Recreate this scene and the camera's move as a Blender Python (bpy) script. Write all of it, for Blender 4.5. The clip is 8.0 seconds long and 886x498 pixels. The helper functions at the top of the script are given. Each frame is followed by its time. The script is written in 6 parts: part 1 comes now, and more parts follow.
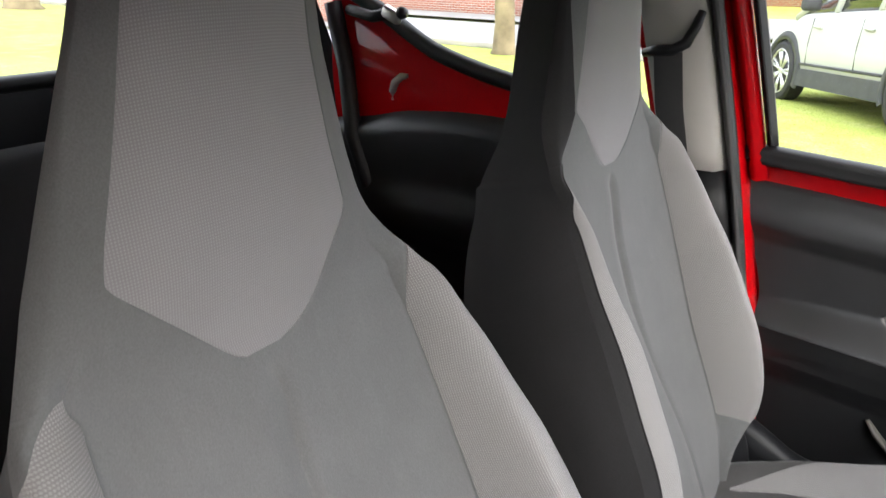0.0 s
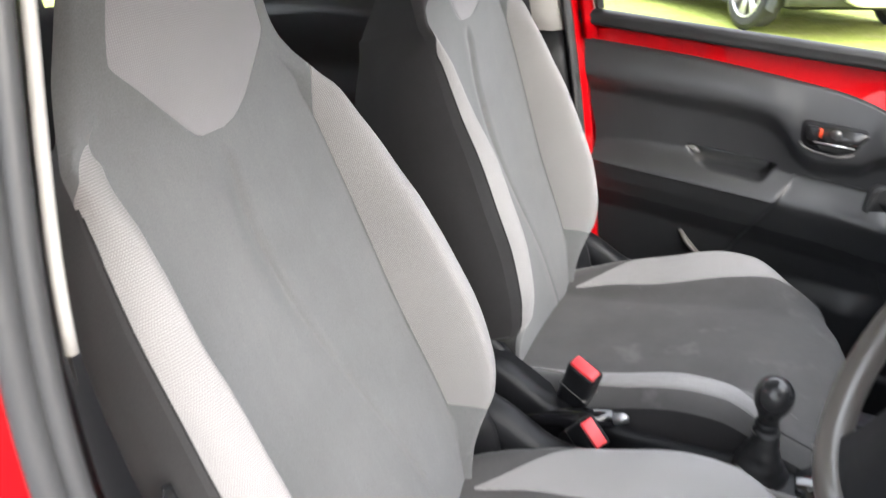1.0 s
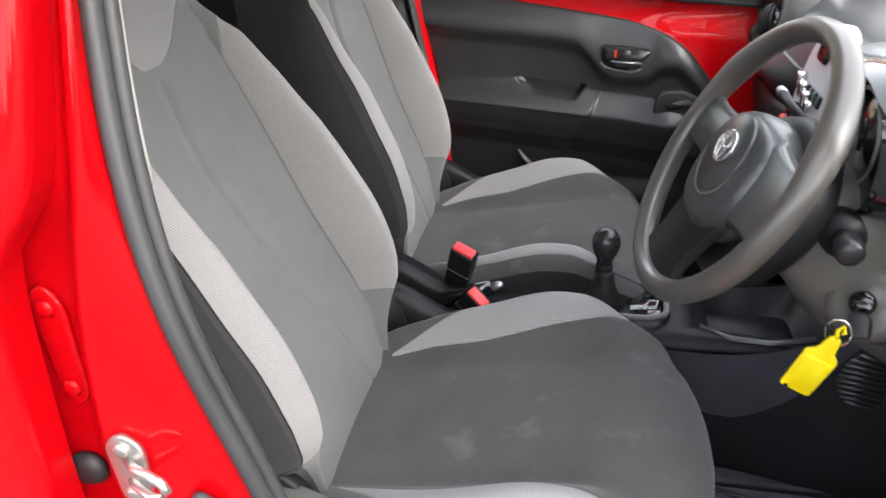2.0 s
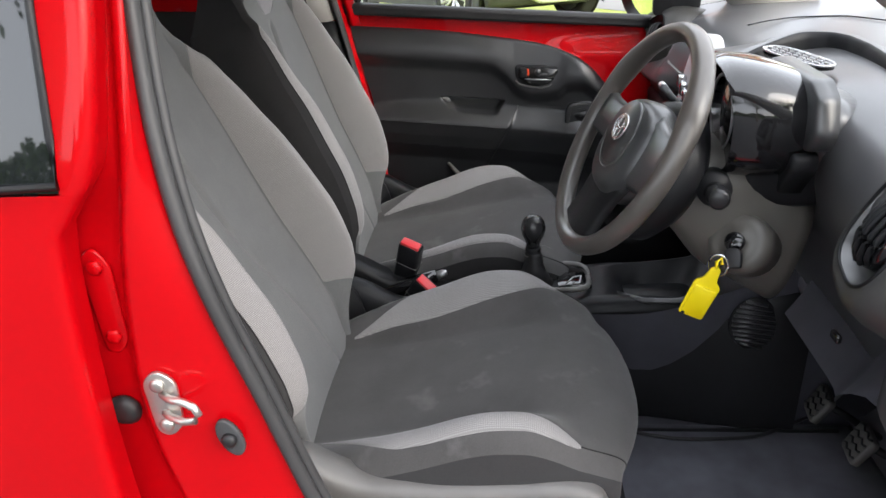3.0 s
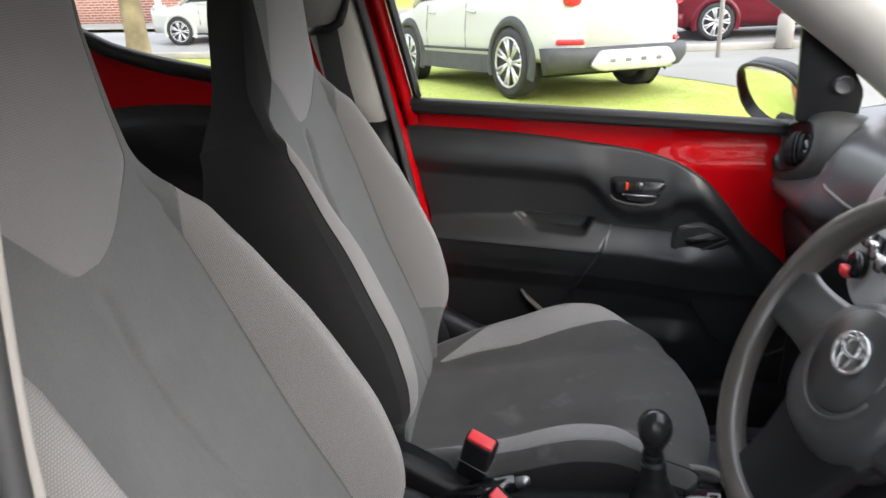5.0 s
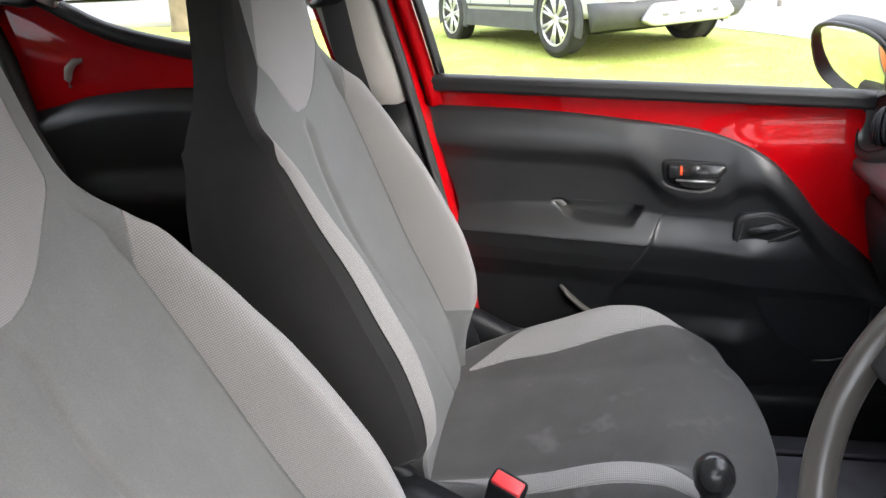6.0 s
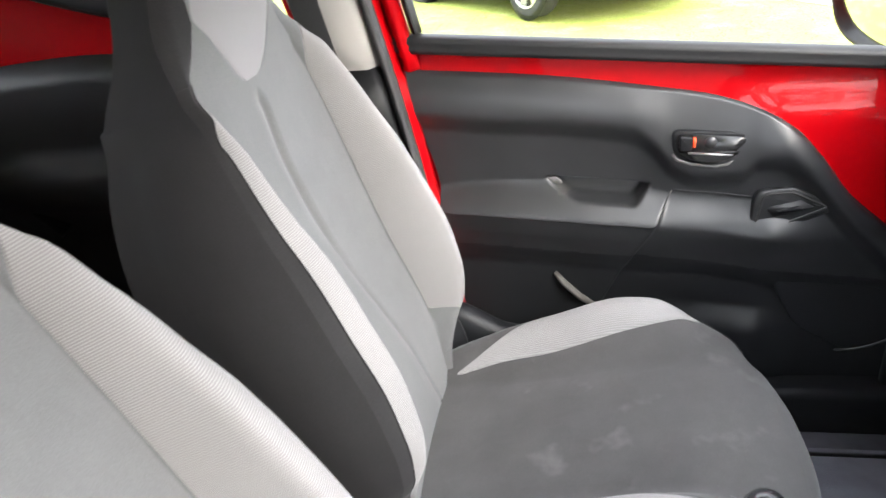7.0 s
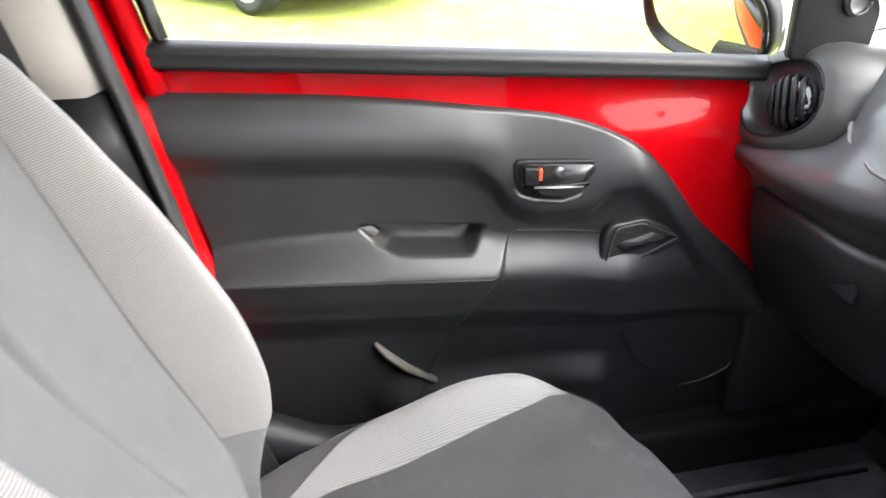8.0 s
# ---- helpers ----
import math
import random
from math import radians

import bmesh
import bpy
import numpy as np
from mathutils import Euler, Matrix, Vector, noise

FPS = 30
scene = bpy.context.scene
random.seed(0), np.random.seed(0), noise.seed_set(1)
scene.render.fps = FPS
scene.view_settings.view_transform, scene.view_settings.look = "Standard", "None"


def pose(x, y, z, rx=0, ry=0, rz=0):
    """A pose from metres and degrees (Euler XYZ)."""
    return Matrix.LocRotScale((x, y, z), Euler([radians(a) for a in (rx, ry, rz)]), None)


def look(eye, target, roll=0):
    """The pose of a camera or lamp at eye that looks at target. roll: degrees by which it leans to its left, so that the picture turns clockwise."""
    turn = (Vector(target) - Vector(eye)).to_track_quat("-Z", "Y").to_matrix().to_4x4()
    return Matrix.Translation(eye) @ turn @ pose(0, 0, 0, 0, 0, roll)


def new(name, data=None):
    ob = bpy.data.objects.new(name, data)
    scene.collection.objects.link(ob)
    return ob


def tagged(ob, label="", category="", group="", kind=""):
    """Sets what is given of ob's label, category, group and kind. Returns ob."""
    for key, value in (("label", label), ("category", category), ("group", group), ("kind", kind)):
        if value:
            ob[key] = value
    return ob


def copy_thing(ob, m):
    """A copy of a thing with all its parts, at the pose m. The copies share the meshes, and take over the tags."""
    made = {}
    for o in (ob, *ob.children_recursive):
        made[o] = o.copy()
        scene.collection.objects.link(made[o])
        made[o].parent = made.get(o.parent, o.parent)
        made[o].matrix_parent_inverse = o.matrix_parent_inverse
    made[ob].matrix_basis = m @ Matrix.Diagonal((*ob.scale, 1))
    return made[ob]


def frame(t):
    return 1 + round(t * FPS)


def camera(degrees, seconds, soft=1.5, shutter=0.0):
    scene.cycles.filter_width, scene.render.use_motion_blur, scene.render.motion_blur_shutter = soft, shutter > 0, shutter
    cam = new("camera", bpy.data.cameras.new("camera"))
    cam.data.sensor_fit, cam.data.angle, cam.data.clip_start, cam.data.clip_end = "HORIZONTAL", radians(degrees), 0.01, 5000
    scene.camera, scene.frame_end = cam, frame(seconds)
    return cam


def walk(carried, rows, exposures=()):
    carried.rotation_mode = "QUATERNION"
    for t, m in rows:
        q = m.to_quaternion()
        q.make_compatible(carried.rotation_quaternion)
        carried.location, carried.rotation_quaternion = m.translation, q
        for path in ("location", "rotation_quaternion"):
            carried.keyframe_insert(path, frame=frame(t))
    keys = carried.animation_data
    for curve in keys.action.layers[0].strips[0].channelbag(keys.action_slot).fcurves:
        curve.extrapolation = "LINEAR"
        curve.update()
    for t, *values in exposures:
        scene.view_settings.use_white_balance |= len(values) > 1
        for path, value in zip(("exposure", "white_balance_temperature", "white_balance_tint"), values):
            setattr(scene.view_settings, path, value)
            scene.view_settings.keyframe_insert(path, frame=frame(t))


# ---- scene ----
cam = camera(62.8, 8.0, shutter=0.3)
PATH = [
    (0, (-0.122, -0.609, 1.209), (-1.199, 0.914, 0.488), -0.4),
    (0.5, (-0.043, -0.68, 1.203), (-1.059, 0.837, 0.386), -0.6),
    (1, (0.017, -0.844, 1.183), (-0.751, 0.752, 0.255), -0.4),
    (1.5, (0.018, -1.009, 1.182), (-0.504, 0.652, 0.197), -1.2),
    (2, (0.031, -1.124, 1.179), (-0.329, 0.587, 0.208), -2.0),
    (2.2, (0.031, -1.185, 1.182), (-0.274, 0.556, 0.245), -2.2),
    (3.5, (0.01, -1.348, 1.184), (-0.124, 0.451, 0.322), -2.9),
    (4, (-0.001, -1.286, 1.182), (-0.119, 0.534, 0.362), -2.4),
    (4.2, (0.004, -1.224, 1.192), (-0.128, 0.595, 0.372), -2.4),
    (4.5, (-0.017, -1.091, 1.198), (-0.186, 0.74, 0.41), -2.2),
    (5, (-0.077, -0.879, 1.206), (-0.361, 0.956, 0.463), -2.7),
    (5.2, (-0.083, -0.825, 1.197), (-0.42, 1.003, 0.458), -3.1),
    (6.3, (-0.056, -0.666, 1.207), (-0.486, 1.073, 0.318), -5.8),
    (6.5, (-0.064, -0.647, 1.196), (-0.501, 1.078, 0.284), -6.2),
    (7, (-0.117, -0.523, 1.162), (-0.452, 1.221, 0.242), -5.3),
    (7.5, (-0.192, -0.365, 1.134), (-0.141, 1.404, 0.203), -2.5),
    (8, (-0.226, -0.185, 1.112), (0.145, 1.528, 0.15), -0.2),
]
SKY = 0.195
EXPOSURES = [(0.0, 1.46), (0.5, 2.08), (1.0, 2.12), (1.5, 1.88), (2.0, 1.63), (2.2, 1.57), (3.5, 0.95), (4.5, 0.96), (5.2, 1.17), (6.5, 2.05), (7.5, 2.5), (8.0, 2.42)]
walk(cam, [(t, look(eye, target, roll)) for t, eye, target, roll in PATH], EXPOSURES)

# ---- world, sun, exposure ----
world = bpy.data.worlds.new("overcast_sky")
scene.world = world
world.use_nodes = True
wn, wl = world.node_tree.nodes, world.node_tree.links
sky = wn.new("ShaderNodeTexSky")
sky.sky_type, sky.sun_disc = "NISHITA", False
sky.sun_elevation, sky.sun_rotation = radians(28), radians(127)
sky.air_density, sky.dust_density, sky.ozone_density = 1.0, 4.0, 1.0
pale = wn.new("ShaderNodeMix")
pale.data_type = "RGBA"
pale.inputs[0].default_value = 0.72
wl.new(sky.outputs[0], pale.inputs[6])
pale.inputs[7].default_value = (9.45, 9.75, 10.5, 1)
wn["Background"].inputs[1].default_value = SKY
wl.new(pale.outputs[2], wn["Background"].inputs[0])

sun = new("sun", bpy.data.lights.new("sun", "SUN"))
sun.data.energy, sun.data.angle, sun.data.color = 1.0, radians(40), (1.0, 0.985, 0.97)
sun.matrix_world = look((3.6, -2.7, 2.4), (0, 0, 0))


# ---- materials ----
def node_material(name):
    m = bpy.data.materials.new(name)
    m.use_nodes = True
    nt = m.node_tree
    return m, nt.nodes, nt.links, nt.nodes["Principled BSDF"]


def mapped(n, l, scale=1.0):
    tc = n.new("ShaderNodeTexCoord")
    mp = n.new("ShaderNodeMapping")
    mp.inputs["Scale"].default_value = scale if isinstance(scale, tuple) else (scale, scale, scale)
    l.new(tc.outputs["Object"], mp.inputs["Vector"])
    return mp.outputs[0]


def mixed(n, l, fac, a, b):
    mx = n.new("ShaderNodeMix")
    mx.data_type = "RGBA"
    for i, v in ((6, a), (7, b)):
        if isinstance(v, tuple):
            mx.inputs[i].default_value = (*v, 1)
        else:
            l.new(v, mx.inputs[i])
    if isinstance(fac, float):
        mx.inputs[0].default_value = fac
    else:
        l.new(fac, mx.inputs[0])
    return mx.outputs[2]


def ramped(n, l, fac, lo, hi):
    r = n.new("ShaderNodeMapRange")
    r.inputs[1].default_value, r.inputs[2].default_value = lo, hi
    l.new(fac, r.inputs[0])
    return r.outputs[0]


def noisy(n, l, vec, scale, detail=4.0, rough=0.55):
    t = n.new("ShaderNodeTexNoise")
    t.inputs["Scale"].default_value, t.inputs["Detail"].default_value, t.inputs["Roughness"].default_value = scale, detail, rough
    l.new(vec, t.inputs["Vector"])
    return t.outputs["Fac"]


def bumped(n, l, bsdf, height, strength, distance=0.001):
    b = n.new("ShaderNodeBump")
    b.inputs["Strength"].default_value, b.inputs["Distance"].default_value = strength, distance
    l.new(height, b.inputs["Height"])
    l.new(b.outputs[0], bsdf.inputs["Normal"])


def plain(name, color, rough=0.5, metal=0.0, grain=0.12, scale=60.0, bump=0.0, coat=0.0, bump_scale=900.0, spec=0.5):
    """A paint, plastic or metal with soft blotches and a fine grain."""
    m, n, l, p = node_material(name)
    v = mapped(n, l)
    big, fine = noisy(n, l, v, scale * 0.12, 3), noisy(n, l, v, scale * 4)
    dark = tuple(c * (1 - grain) for c in color)
    light = tuple(min(1, c * (1 + grain)) for c in color)
    l.new(mixed(n, l, ramped(n, l, big, 0.3, 0.7), dark, light), p.inputs["Base Color"])
    mr = n.new("ShaderNodeMapRange")
    mr.inputs[1].default_value, mr.inputs[2].default_value = 0.3, 0.7
    mr.inputs[3].default_value, mr.inputs[4].default_value = max(0.02, rough * 0.96), min(1, rough * 1.04)
    l.new(fine, mr.inputs[0])
    l.new(mr.outputs[0], p.inputs["Roughness"])
    p.inputs["Metallic"].default_value = metal
    p.inputs["Coat Weight"].default_value = coat
    p.inputs["Coat Roughness"].default_value = 0.04
    p.inputs["Specular IOR Level"].default_value = spec
    if bump:
        bumped(n, l, p, noisy(n, l, v, bump_scale, 2), bump, 0.0006)
    return m


def paint(name, color):
    """Glossy car paint: a clear coat over a slightly uneven base."""
    m, n, l, p = node_material(name)
    v = mapped(n, l)
    l.new(mixed(n, l, ramped(n, l, noisy(n, l, v, 3.0, 2), 0.3, 0.7), tuple(c * 0.96 for c in color), color), p.inputs["Base Color"])
    p.inputs["Roughness"].default_value = 0.4
    p.inputs["Specular IOR Level"].default_value = 0.05
    p.inputs["Coat Weight"].default_value = 0.45
    p.inputs["Coat Roughness"].default_value = 0.03
    bumped(n, l, p, noisy(n, l, v, 260.0, 1), 0.02, 0.0005)
    return m


def weave(n, l, ku, kv):
    """A sine over the cloth's own run: ku across and kv along, in turns a metre."""
    uv = n.new("ShaderNodeUVMap")
    uv.uv_map = "weave"
    sep = n.new("ShaderNodeSeparateXYZ")
    l.new(uv.outputs[0], sep.inputs[0])
    a = n.new("ShaderNodeMath")
    a.operation = "MULTIPLY"
    l.new(sep.outputs[0], a.inputs[0])
    a.inputs[1].default_value = 2 * math.pi * ku
    b = n.new("ShaderNodeMath")
    b.operation = "MULTIPLY_ADD"
    l.new(sep.outputs[1], b.inputs[0])
    b.inputs[1].default_value = 2 * math.pi * kv
    l.new(a.outputs[0], b.inputs[2])
    s = n.new("ShaderNodeMath")
    s.operation = "SINE"
    l.new(b.outputs[0], s.inputs[0])
    return s.outputs[0]


def knit(name, color, thread, pitch, strength, rough=0.9, blotch=0.15, sheen=0.15):
    """A knitted fabric: staggered rows of small pale raised stitches on a darker ground, with worn paler patches."""
    m, n, l, p = node_material(name)
    v = mapped(n, l)
    k = 0.5 / pitch
    mul = n.new("ShaderNodeMath")
    mul.operation = "MULTIPLY"
    l.new(weave(n, l, k, k), mul.inputs[0])
    l.new(weave(n, l, -k, k), mul.inputs[1])
    stitch = ramped(n, l, mul.outputs[0], 0.0, 0.75)
    worn = ramped(n, l, noisy(n, l, v, 7.0, 5), 0.35, 0.75)
    c = mixed(n, l, stitch, color, thread)
    pale_c = mixed(n, l, stitch, tuple(x * (1 + blotch) for x in color), tuple(x * (1 + blotch) for x in thread))
    l.new(mixed(n, l, worn, c, pale_c), p.inputs["Base Color"])
    p.inputs["Roughness"].default_value = rough
    p.inputs["Specular IOR Level"].default_value = 0.25
    p.inputs["Sheen Weight"].default_value = sheen
    p.inputs["Sheen Roughness"].default_value = 0.5
    bumped(n, l, p, stitch, strength, pitch * 0.35)
    return m


def cloth(name, color, mottle=0.2, sheen=0.15, smudge=0.0):
    """A smooth close-woven cloth with soft wear, faint streaks and lint."""
    m, n, l, p = node_material(name)
    v = mapped(n, l)
    wear, streak = noisy(n, l, v, 6.0, 5), noisy(n, l, mapped(n, l, (90.0, 90.0, 14.0)), 1.0, 3)
    fuzz = noisy(n, l, v, 700.0, 2)
    a = mixed(n, l, ramped(n, l, wear, 0.35, 0.75), color, tuple(c * (1 + mottle) for c in color))
    if smudge:
        spot = ramped(n, l, noisy(n, l, v, 13.0, 3), 0.6, 0.8)
        a = mixed(n, l, spot, a, tuple(c * (1 + smudge) for c in color))
    b = mixed(n, l, ramped(n, l, streak, 0.3, 0.7), (0, 0, 0), (1, 1, 1))
    lift = n.new("ShaderNodeMix")
    lift.data_type, lift.blend_type = "RGBA", "OVERLAY"
    lift.inputs[0].default_value = 0.02
    l.new(a, lift.inputs[6])
    l.new(b, lift.inputs[7])
    grainy = mixed(n, l, ramped(n, l, fuzz, 0.25, 0.75), (0.88, 0.88, 0.88), (1.12, 1.12, 1.12))
    mul = n.new("ShaderNodeMix")
    mul.data_type, mul.blend_type = "RGBA", "MULTIPLY"
    mul.inputs[0].default_value = 1.0
    l.new(lift.outputs[2], mul.inputs[6])
    l.new(grainy, mul.inputs[7])
    l.new(mul.outputs[2], p.inputs["Base Color"])
    p.inputs["Roughness"].default_value = 0.92
    p.inputs["Specular IOR Level"].default_value = 0.2
    p.inputs["Sheen Weight"].default_value = sheen
    p.inputs["Sheen Roughness"].default_value = 0.5
    bumped(n, l, p, fuzz, 0.25, 0.0006)
    return m


M_SEAT = cloth("grey_seat_cloth", (0.13, 0.132, 0.133))
M_CUSHION = cloth("dark_grey_cushion_cloth", (0.064, 0.062, 0.0615), 0.45, 0.15, 1.1)
M_BOLSTER = knit("pale_grey_dotted_knit", (0.208, 0.2, 0.2), (0.342, 0.329, 0.329), 0.0025, 0.13, blotch=0.08)
M_HEAD = knit("pale_grey_headrest_knit", (0.214, 0.206, 0.214), (0.276, 0.267, 0.276), 0.0021, 0.05, blotch=0.12)
# one charcoal cloth in two tones; the lighter carries the door light
M_SIDE_LIT = cloth("lit_charcoal_cloth", (0.034, 0.0335, 0.0345), 0.3, 0.1)
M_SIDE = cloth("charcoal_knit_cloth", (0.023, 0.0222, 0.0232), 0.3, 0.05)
M_RED = paint("red_car_paint", (0.46, 0.001, 0.004))
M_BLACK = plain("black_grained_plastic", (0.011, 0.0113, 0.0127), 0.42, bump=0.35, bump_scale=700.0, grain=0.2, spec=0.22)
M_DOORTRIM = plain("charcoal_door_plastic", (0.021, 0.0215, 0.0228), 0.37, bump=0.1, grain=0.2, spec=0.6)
M_DASH = plain("charcoal_dash_plastic", (0.055, 0.055, 0.057), 0.3, grain=0.15, spec=0.7, coat=0.15)
M_DASH.node_tree.nodes["Principled BSDF"].inputs["Coat Roughness"].default_value = 0.35
M_EAR = plain("charcoal_vent_plastic", (0.048, 0.047, 0.045), 0.45, bump=0.35, grain=0.15, spec=0.4)
M_GREY = plain("mid_grey_plastic", (0.14, 0.135, 0.13), 0.45, bump=0.3, grain=0.12)
M_SHROUD = plain("brownish_grey_plastic", (0.105, 0.098, 0.087), 0.34, bump=0.3, grain=0.15)
M_PALE = plain("pale_silver_plastic", (0.42, 0.42, 0.43), 0.3, grain=0.1)
M_KNOB = plain("worn_black_knob", (0.02, 0.02, 0.021), 0.24, grain=0.2)
M_GLOSS = plain("gloss_black_plastic", (0.008, 0.008, 0.009), 0.08, grain=0.1, coat=0.6)
M_RIM = plain("worn_grey_urethane", (0.074, 0.066, 0.059), 0.3, grain=0.15, spec=0.85)
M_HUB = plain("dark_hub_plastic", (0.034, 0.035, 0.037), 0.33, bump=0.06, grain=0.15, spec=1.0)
# hub plastic made paler for the sky's sheen on the right spoke
M_SPOKE_LIT = plain("sky_lit_spoke_plastic", (0.06, 0.062, 0.066), 0.3, bump=0.06, grain=0.12, spec=1.0)
M_CHROME = plain("chrome", (0.75, 0.75, 0.76), 0.14, 1.0, grain=0.05)
M_SATIN = plain("satin_silver", (0.5, 0.5, 0.51), 0.3, 0.8, grain=0.1)
M_RUBBER = plain("black_rubber", (0.012, 0.012, 0.013), 0.5, grain=0.2)
M_SEAL = plain("grey_door_seal", (0.045, 0.045, 0.046), 0.4, bump=0.2, grain=0.15)
M_CREAM = plain("pale_pillar_plastic", (0.38, 0.365, 0.34), 0.5, bump=0.2, grain=0.05)
M_CARPET = plain("dark_carpet", (0.13, 0.13, 0.15), 0.95, bump=1.0, bump_scale=380.0, grain=0.3, spec=0.15)
# trim plastic with shade put into its colour; also for plain dark parts
M_SHADETRIM = plain("dark_shaded_trim_plastic", (0.011, 0.0114, 0.0125), 0.42, grain=0.2, spec=0.4)
M_FOOT = plain("dark_kick_plastic", (0.055, 0.055, 0.066), 0.5, grain=0.2, spec=0.2)
M_BELT = plain("black_webbing", (0.03, 0.03, 0.031), 0.7, bump=0.5, grain=0.15)
M_BUCKLE = plain("red_button", (0.75, 0.05, 0.06), 0.35, grain=0.08)
M_YELLOW = plain("yellow_plastic", (0.86, 0.68, 0.0), 0.4, grain=0.04)
M_HEADLINER = plain("pale_headliner", (0.55, 0.54, 0.52), 0.9, grain=0.06)
M_STEEL = plain("zinc_steel", (0.62, 0.6, 0.56), 0.35, 0.9, grain=0.15)
M_PEDAL = plain("worn_pedal_rubber", (0.1, 0.095, 0.09), 0.6, bump=0.3, grain=0.25)
M_ORANGE = plain("orange_flag", (0.8, 0.08, 0.02), 0.5)
M_WHITE = paint("white_car_paint", (0.52, 0.525, 0.5))
M_MAROON = paint("maroon_car_paint", (0.12, 0.012, 0.02))
M_CLAD = plain("dark_cladding", (0.05, 0.052, 0.055), 0.6, grain=0.15)
M_TYRE = plain("tyre_rubber", (0.03, 0.03, 0.032), 0.8, grain=0.2)
M_ALLOY = plain("alloy_silver", (0.62, 0.62, 0.63), 0.28, 0.7, grain=0.05)
M_BRAKE = plain("grey_wheel_well", (0.16, 0.16, 0.165), 0.5, 0.3, grain=0.2)
M_LAMP = plain("red_lamp_lens", (0.55, 0.01, 0.02), 0.12, coat=1.0)
M_PLATE = plain("yellow_plate", (0.8, 0.6, 0.05), 0.4)
M_COPING = plain("coral_coping", (0.55, 0.27, 0.18), 0.9, grain=0.15, scale=10.0)
M_POST = plain("white_post_paint", (0.75, 0.75, 0.74), 0.6, grain=0.06)
M_CONCRETE = plain("concrete", (0.36, 0.34, 0.31), 0.9, grain=0.15, scale=8.0)


def glass_material(name, tint, rough=0.0):
    m, n, l, p = node_material(name)
    p.inputs["Base Color"].default_value = (*tint, 1)
    p.inputs["Roughness"].default_value = rough
    p.inputs["Transmission Weight"].default_value = 1.0
    p.inputs["IOR"].default_value = 1.05
    return m


M_GLASS = glass_material("clear_glass", (0.96, 0.98, 0.97))
M_TINT = plain("dark_tinted_glass", (0.012, 0.014, 0.015), 0.03, grain=0.05, coat=1.0)
M_MIRROR = plain("mirror_glass", (0.9, 0.92, 0.9), 0.02, 1.0, grain=0.0)


def lawn_material():
    m, n, l, p = node_material("mown_grass")
    v = mapped(n, l)
    big, mid, fine = noisy(n, l, v, 0.35, 4), noisy(n, l, v, 3.0, 5), noisy(n, l, v, 45.0, 3)
    a = mixed(n, l, ramped(n, l, big, 0.35, 0.7), (0.34, 0.4, 0.06), (0.5, 0.53, 0.14))
    b = mixed(n, l, ramped(n, l, mid, 0.5, 0.8), a, (0.52, 0.49, 0.22))
    l.new(mixed(n, l, ramped(n, l, fine, 0.35, 0.7), b, (0.22, 0.29, 0.05)), p.inputs["Base Color"])
    p.inputs["Roughness"].default_value = 0.95
    bumped(n, l, p, fine, 0.4, 0.015)
    return m


M_LAWN = lawn_material()
M_ROAD = plain("grey_asphalt", (0.28, 0.277, 0.273), 0.9, grain=0.15, scale=3.0, bump=0.4, bump_scale=90.0)
M_PARK = plain("dark_asphalt", (0.075, 0.075, 0.078), 0.9, grain=0.2, scale=4.0, bump=0.4, bump_scale=120.0)
M_PAVE = plain("pale_paving", (0.23, 0.225, 0.21), 0.9, grain=0.12, scale=4.0)
M_BARK = plain("tree_bark", (0.2, 0.16, 0.1), 0.95, grain=0.35, scale=20.0, bump=1.0, bump_scale=40.0)
M_LEAF = plain("green_leaves", (0.09, 0.15, 0.03), 0.7, grain=0.4, scale=10.0)


def brick_material():
    m, n, l, p = node_material("red_brick")
    v = mapped(n, l)
    sep = n.new("ShaderNodeSeparateXYZ")
    l.new(v, sep.inputs[0])
    com = n.new("ShaderNodeCombineXYZ")
    l.new(sep.outputs[0], com.inputs[0])
    l.new(sep.outputs[2], com.inputs[1])
    b = n.new("ShaderNodeTexBrick")
    b.inputs["Scale"].default_value = 1.0
    b.inputs["Brick Width"].default_value, b.inputs["Row Height"].default_value, b.inputs["Mortar Size"].default_value = 0.225, 0.075, 0.01
    b.inputs["Color1"].default_value = (0.36, 0.13, 0.08, 1)
    b.inputs["Color2"].default_value = (0.28, 0.1, 0.07, 1)
    b.inputs["Mortar"].default_value = (0.45, 0.42, 0.38, 1)
    l.new(com.outputs[0], b.inputs["Vector"])
    l.new(b.outputs[0], p.inputs["Base Color"])
    p.inputs["Roughness"].default_value = 0.9
    return m


M_BRICK = brick_material()


# ---- mesh helpers ----
def smooth01(t):
    t = max(0.0, min(1.0, t))
    return t * t * (3 - 2 * t)


def curve_of(*pts):
    """A smooth function through (x, y) pairs (monotone cubic)."""
    xs, ys = [p[0] for p in pts], [p[1] for p in pts]
    n = len(xs)
    d = [(ys[i + 1] - ys[i]) / (xs[i + 1] - xs[i]) for i in range(n - 1)]
    m = [d[0]] + [0.0 if d[i - 1] * d[i] <= 0 else 2 * d[i - 1] * d[i] / (d[i - 1] + d[i]) for i in range(1, n - 1)] + [d[-1]]

    def f(x):
        if x <= xs[0]:
            return ys[0]
        if x >= xs[-1]:
            return ys[-1]
        i = max(j for j in range(n - 1) if xs[j] <= x)
        h = xs[i + 1] - xs[i]
        t = (x - xs[i]) / h
        return ((2 * t**3 - 3 * t**2 + 1) * ys[i] + (t**3 - 2 * t**2 + t) * h * m[i] + (-2 * t**3 + 3 * t**2) * ys[i + 1] + (t**3 - t**2) * h * m[i + 1])

    return f


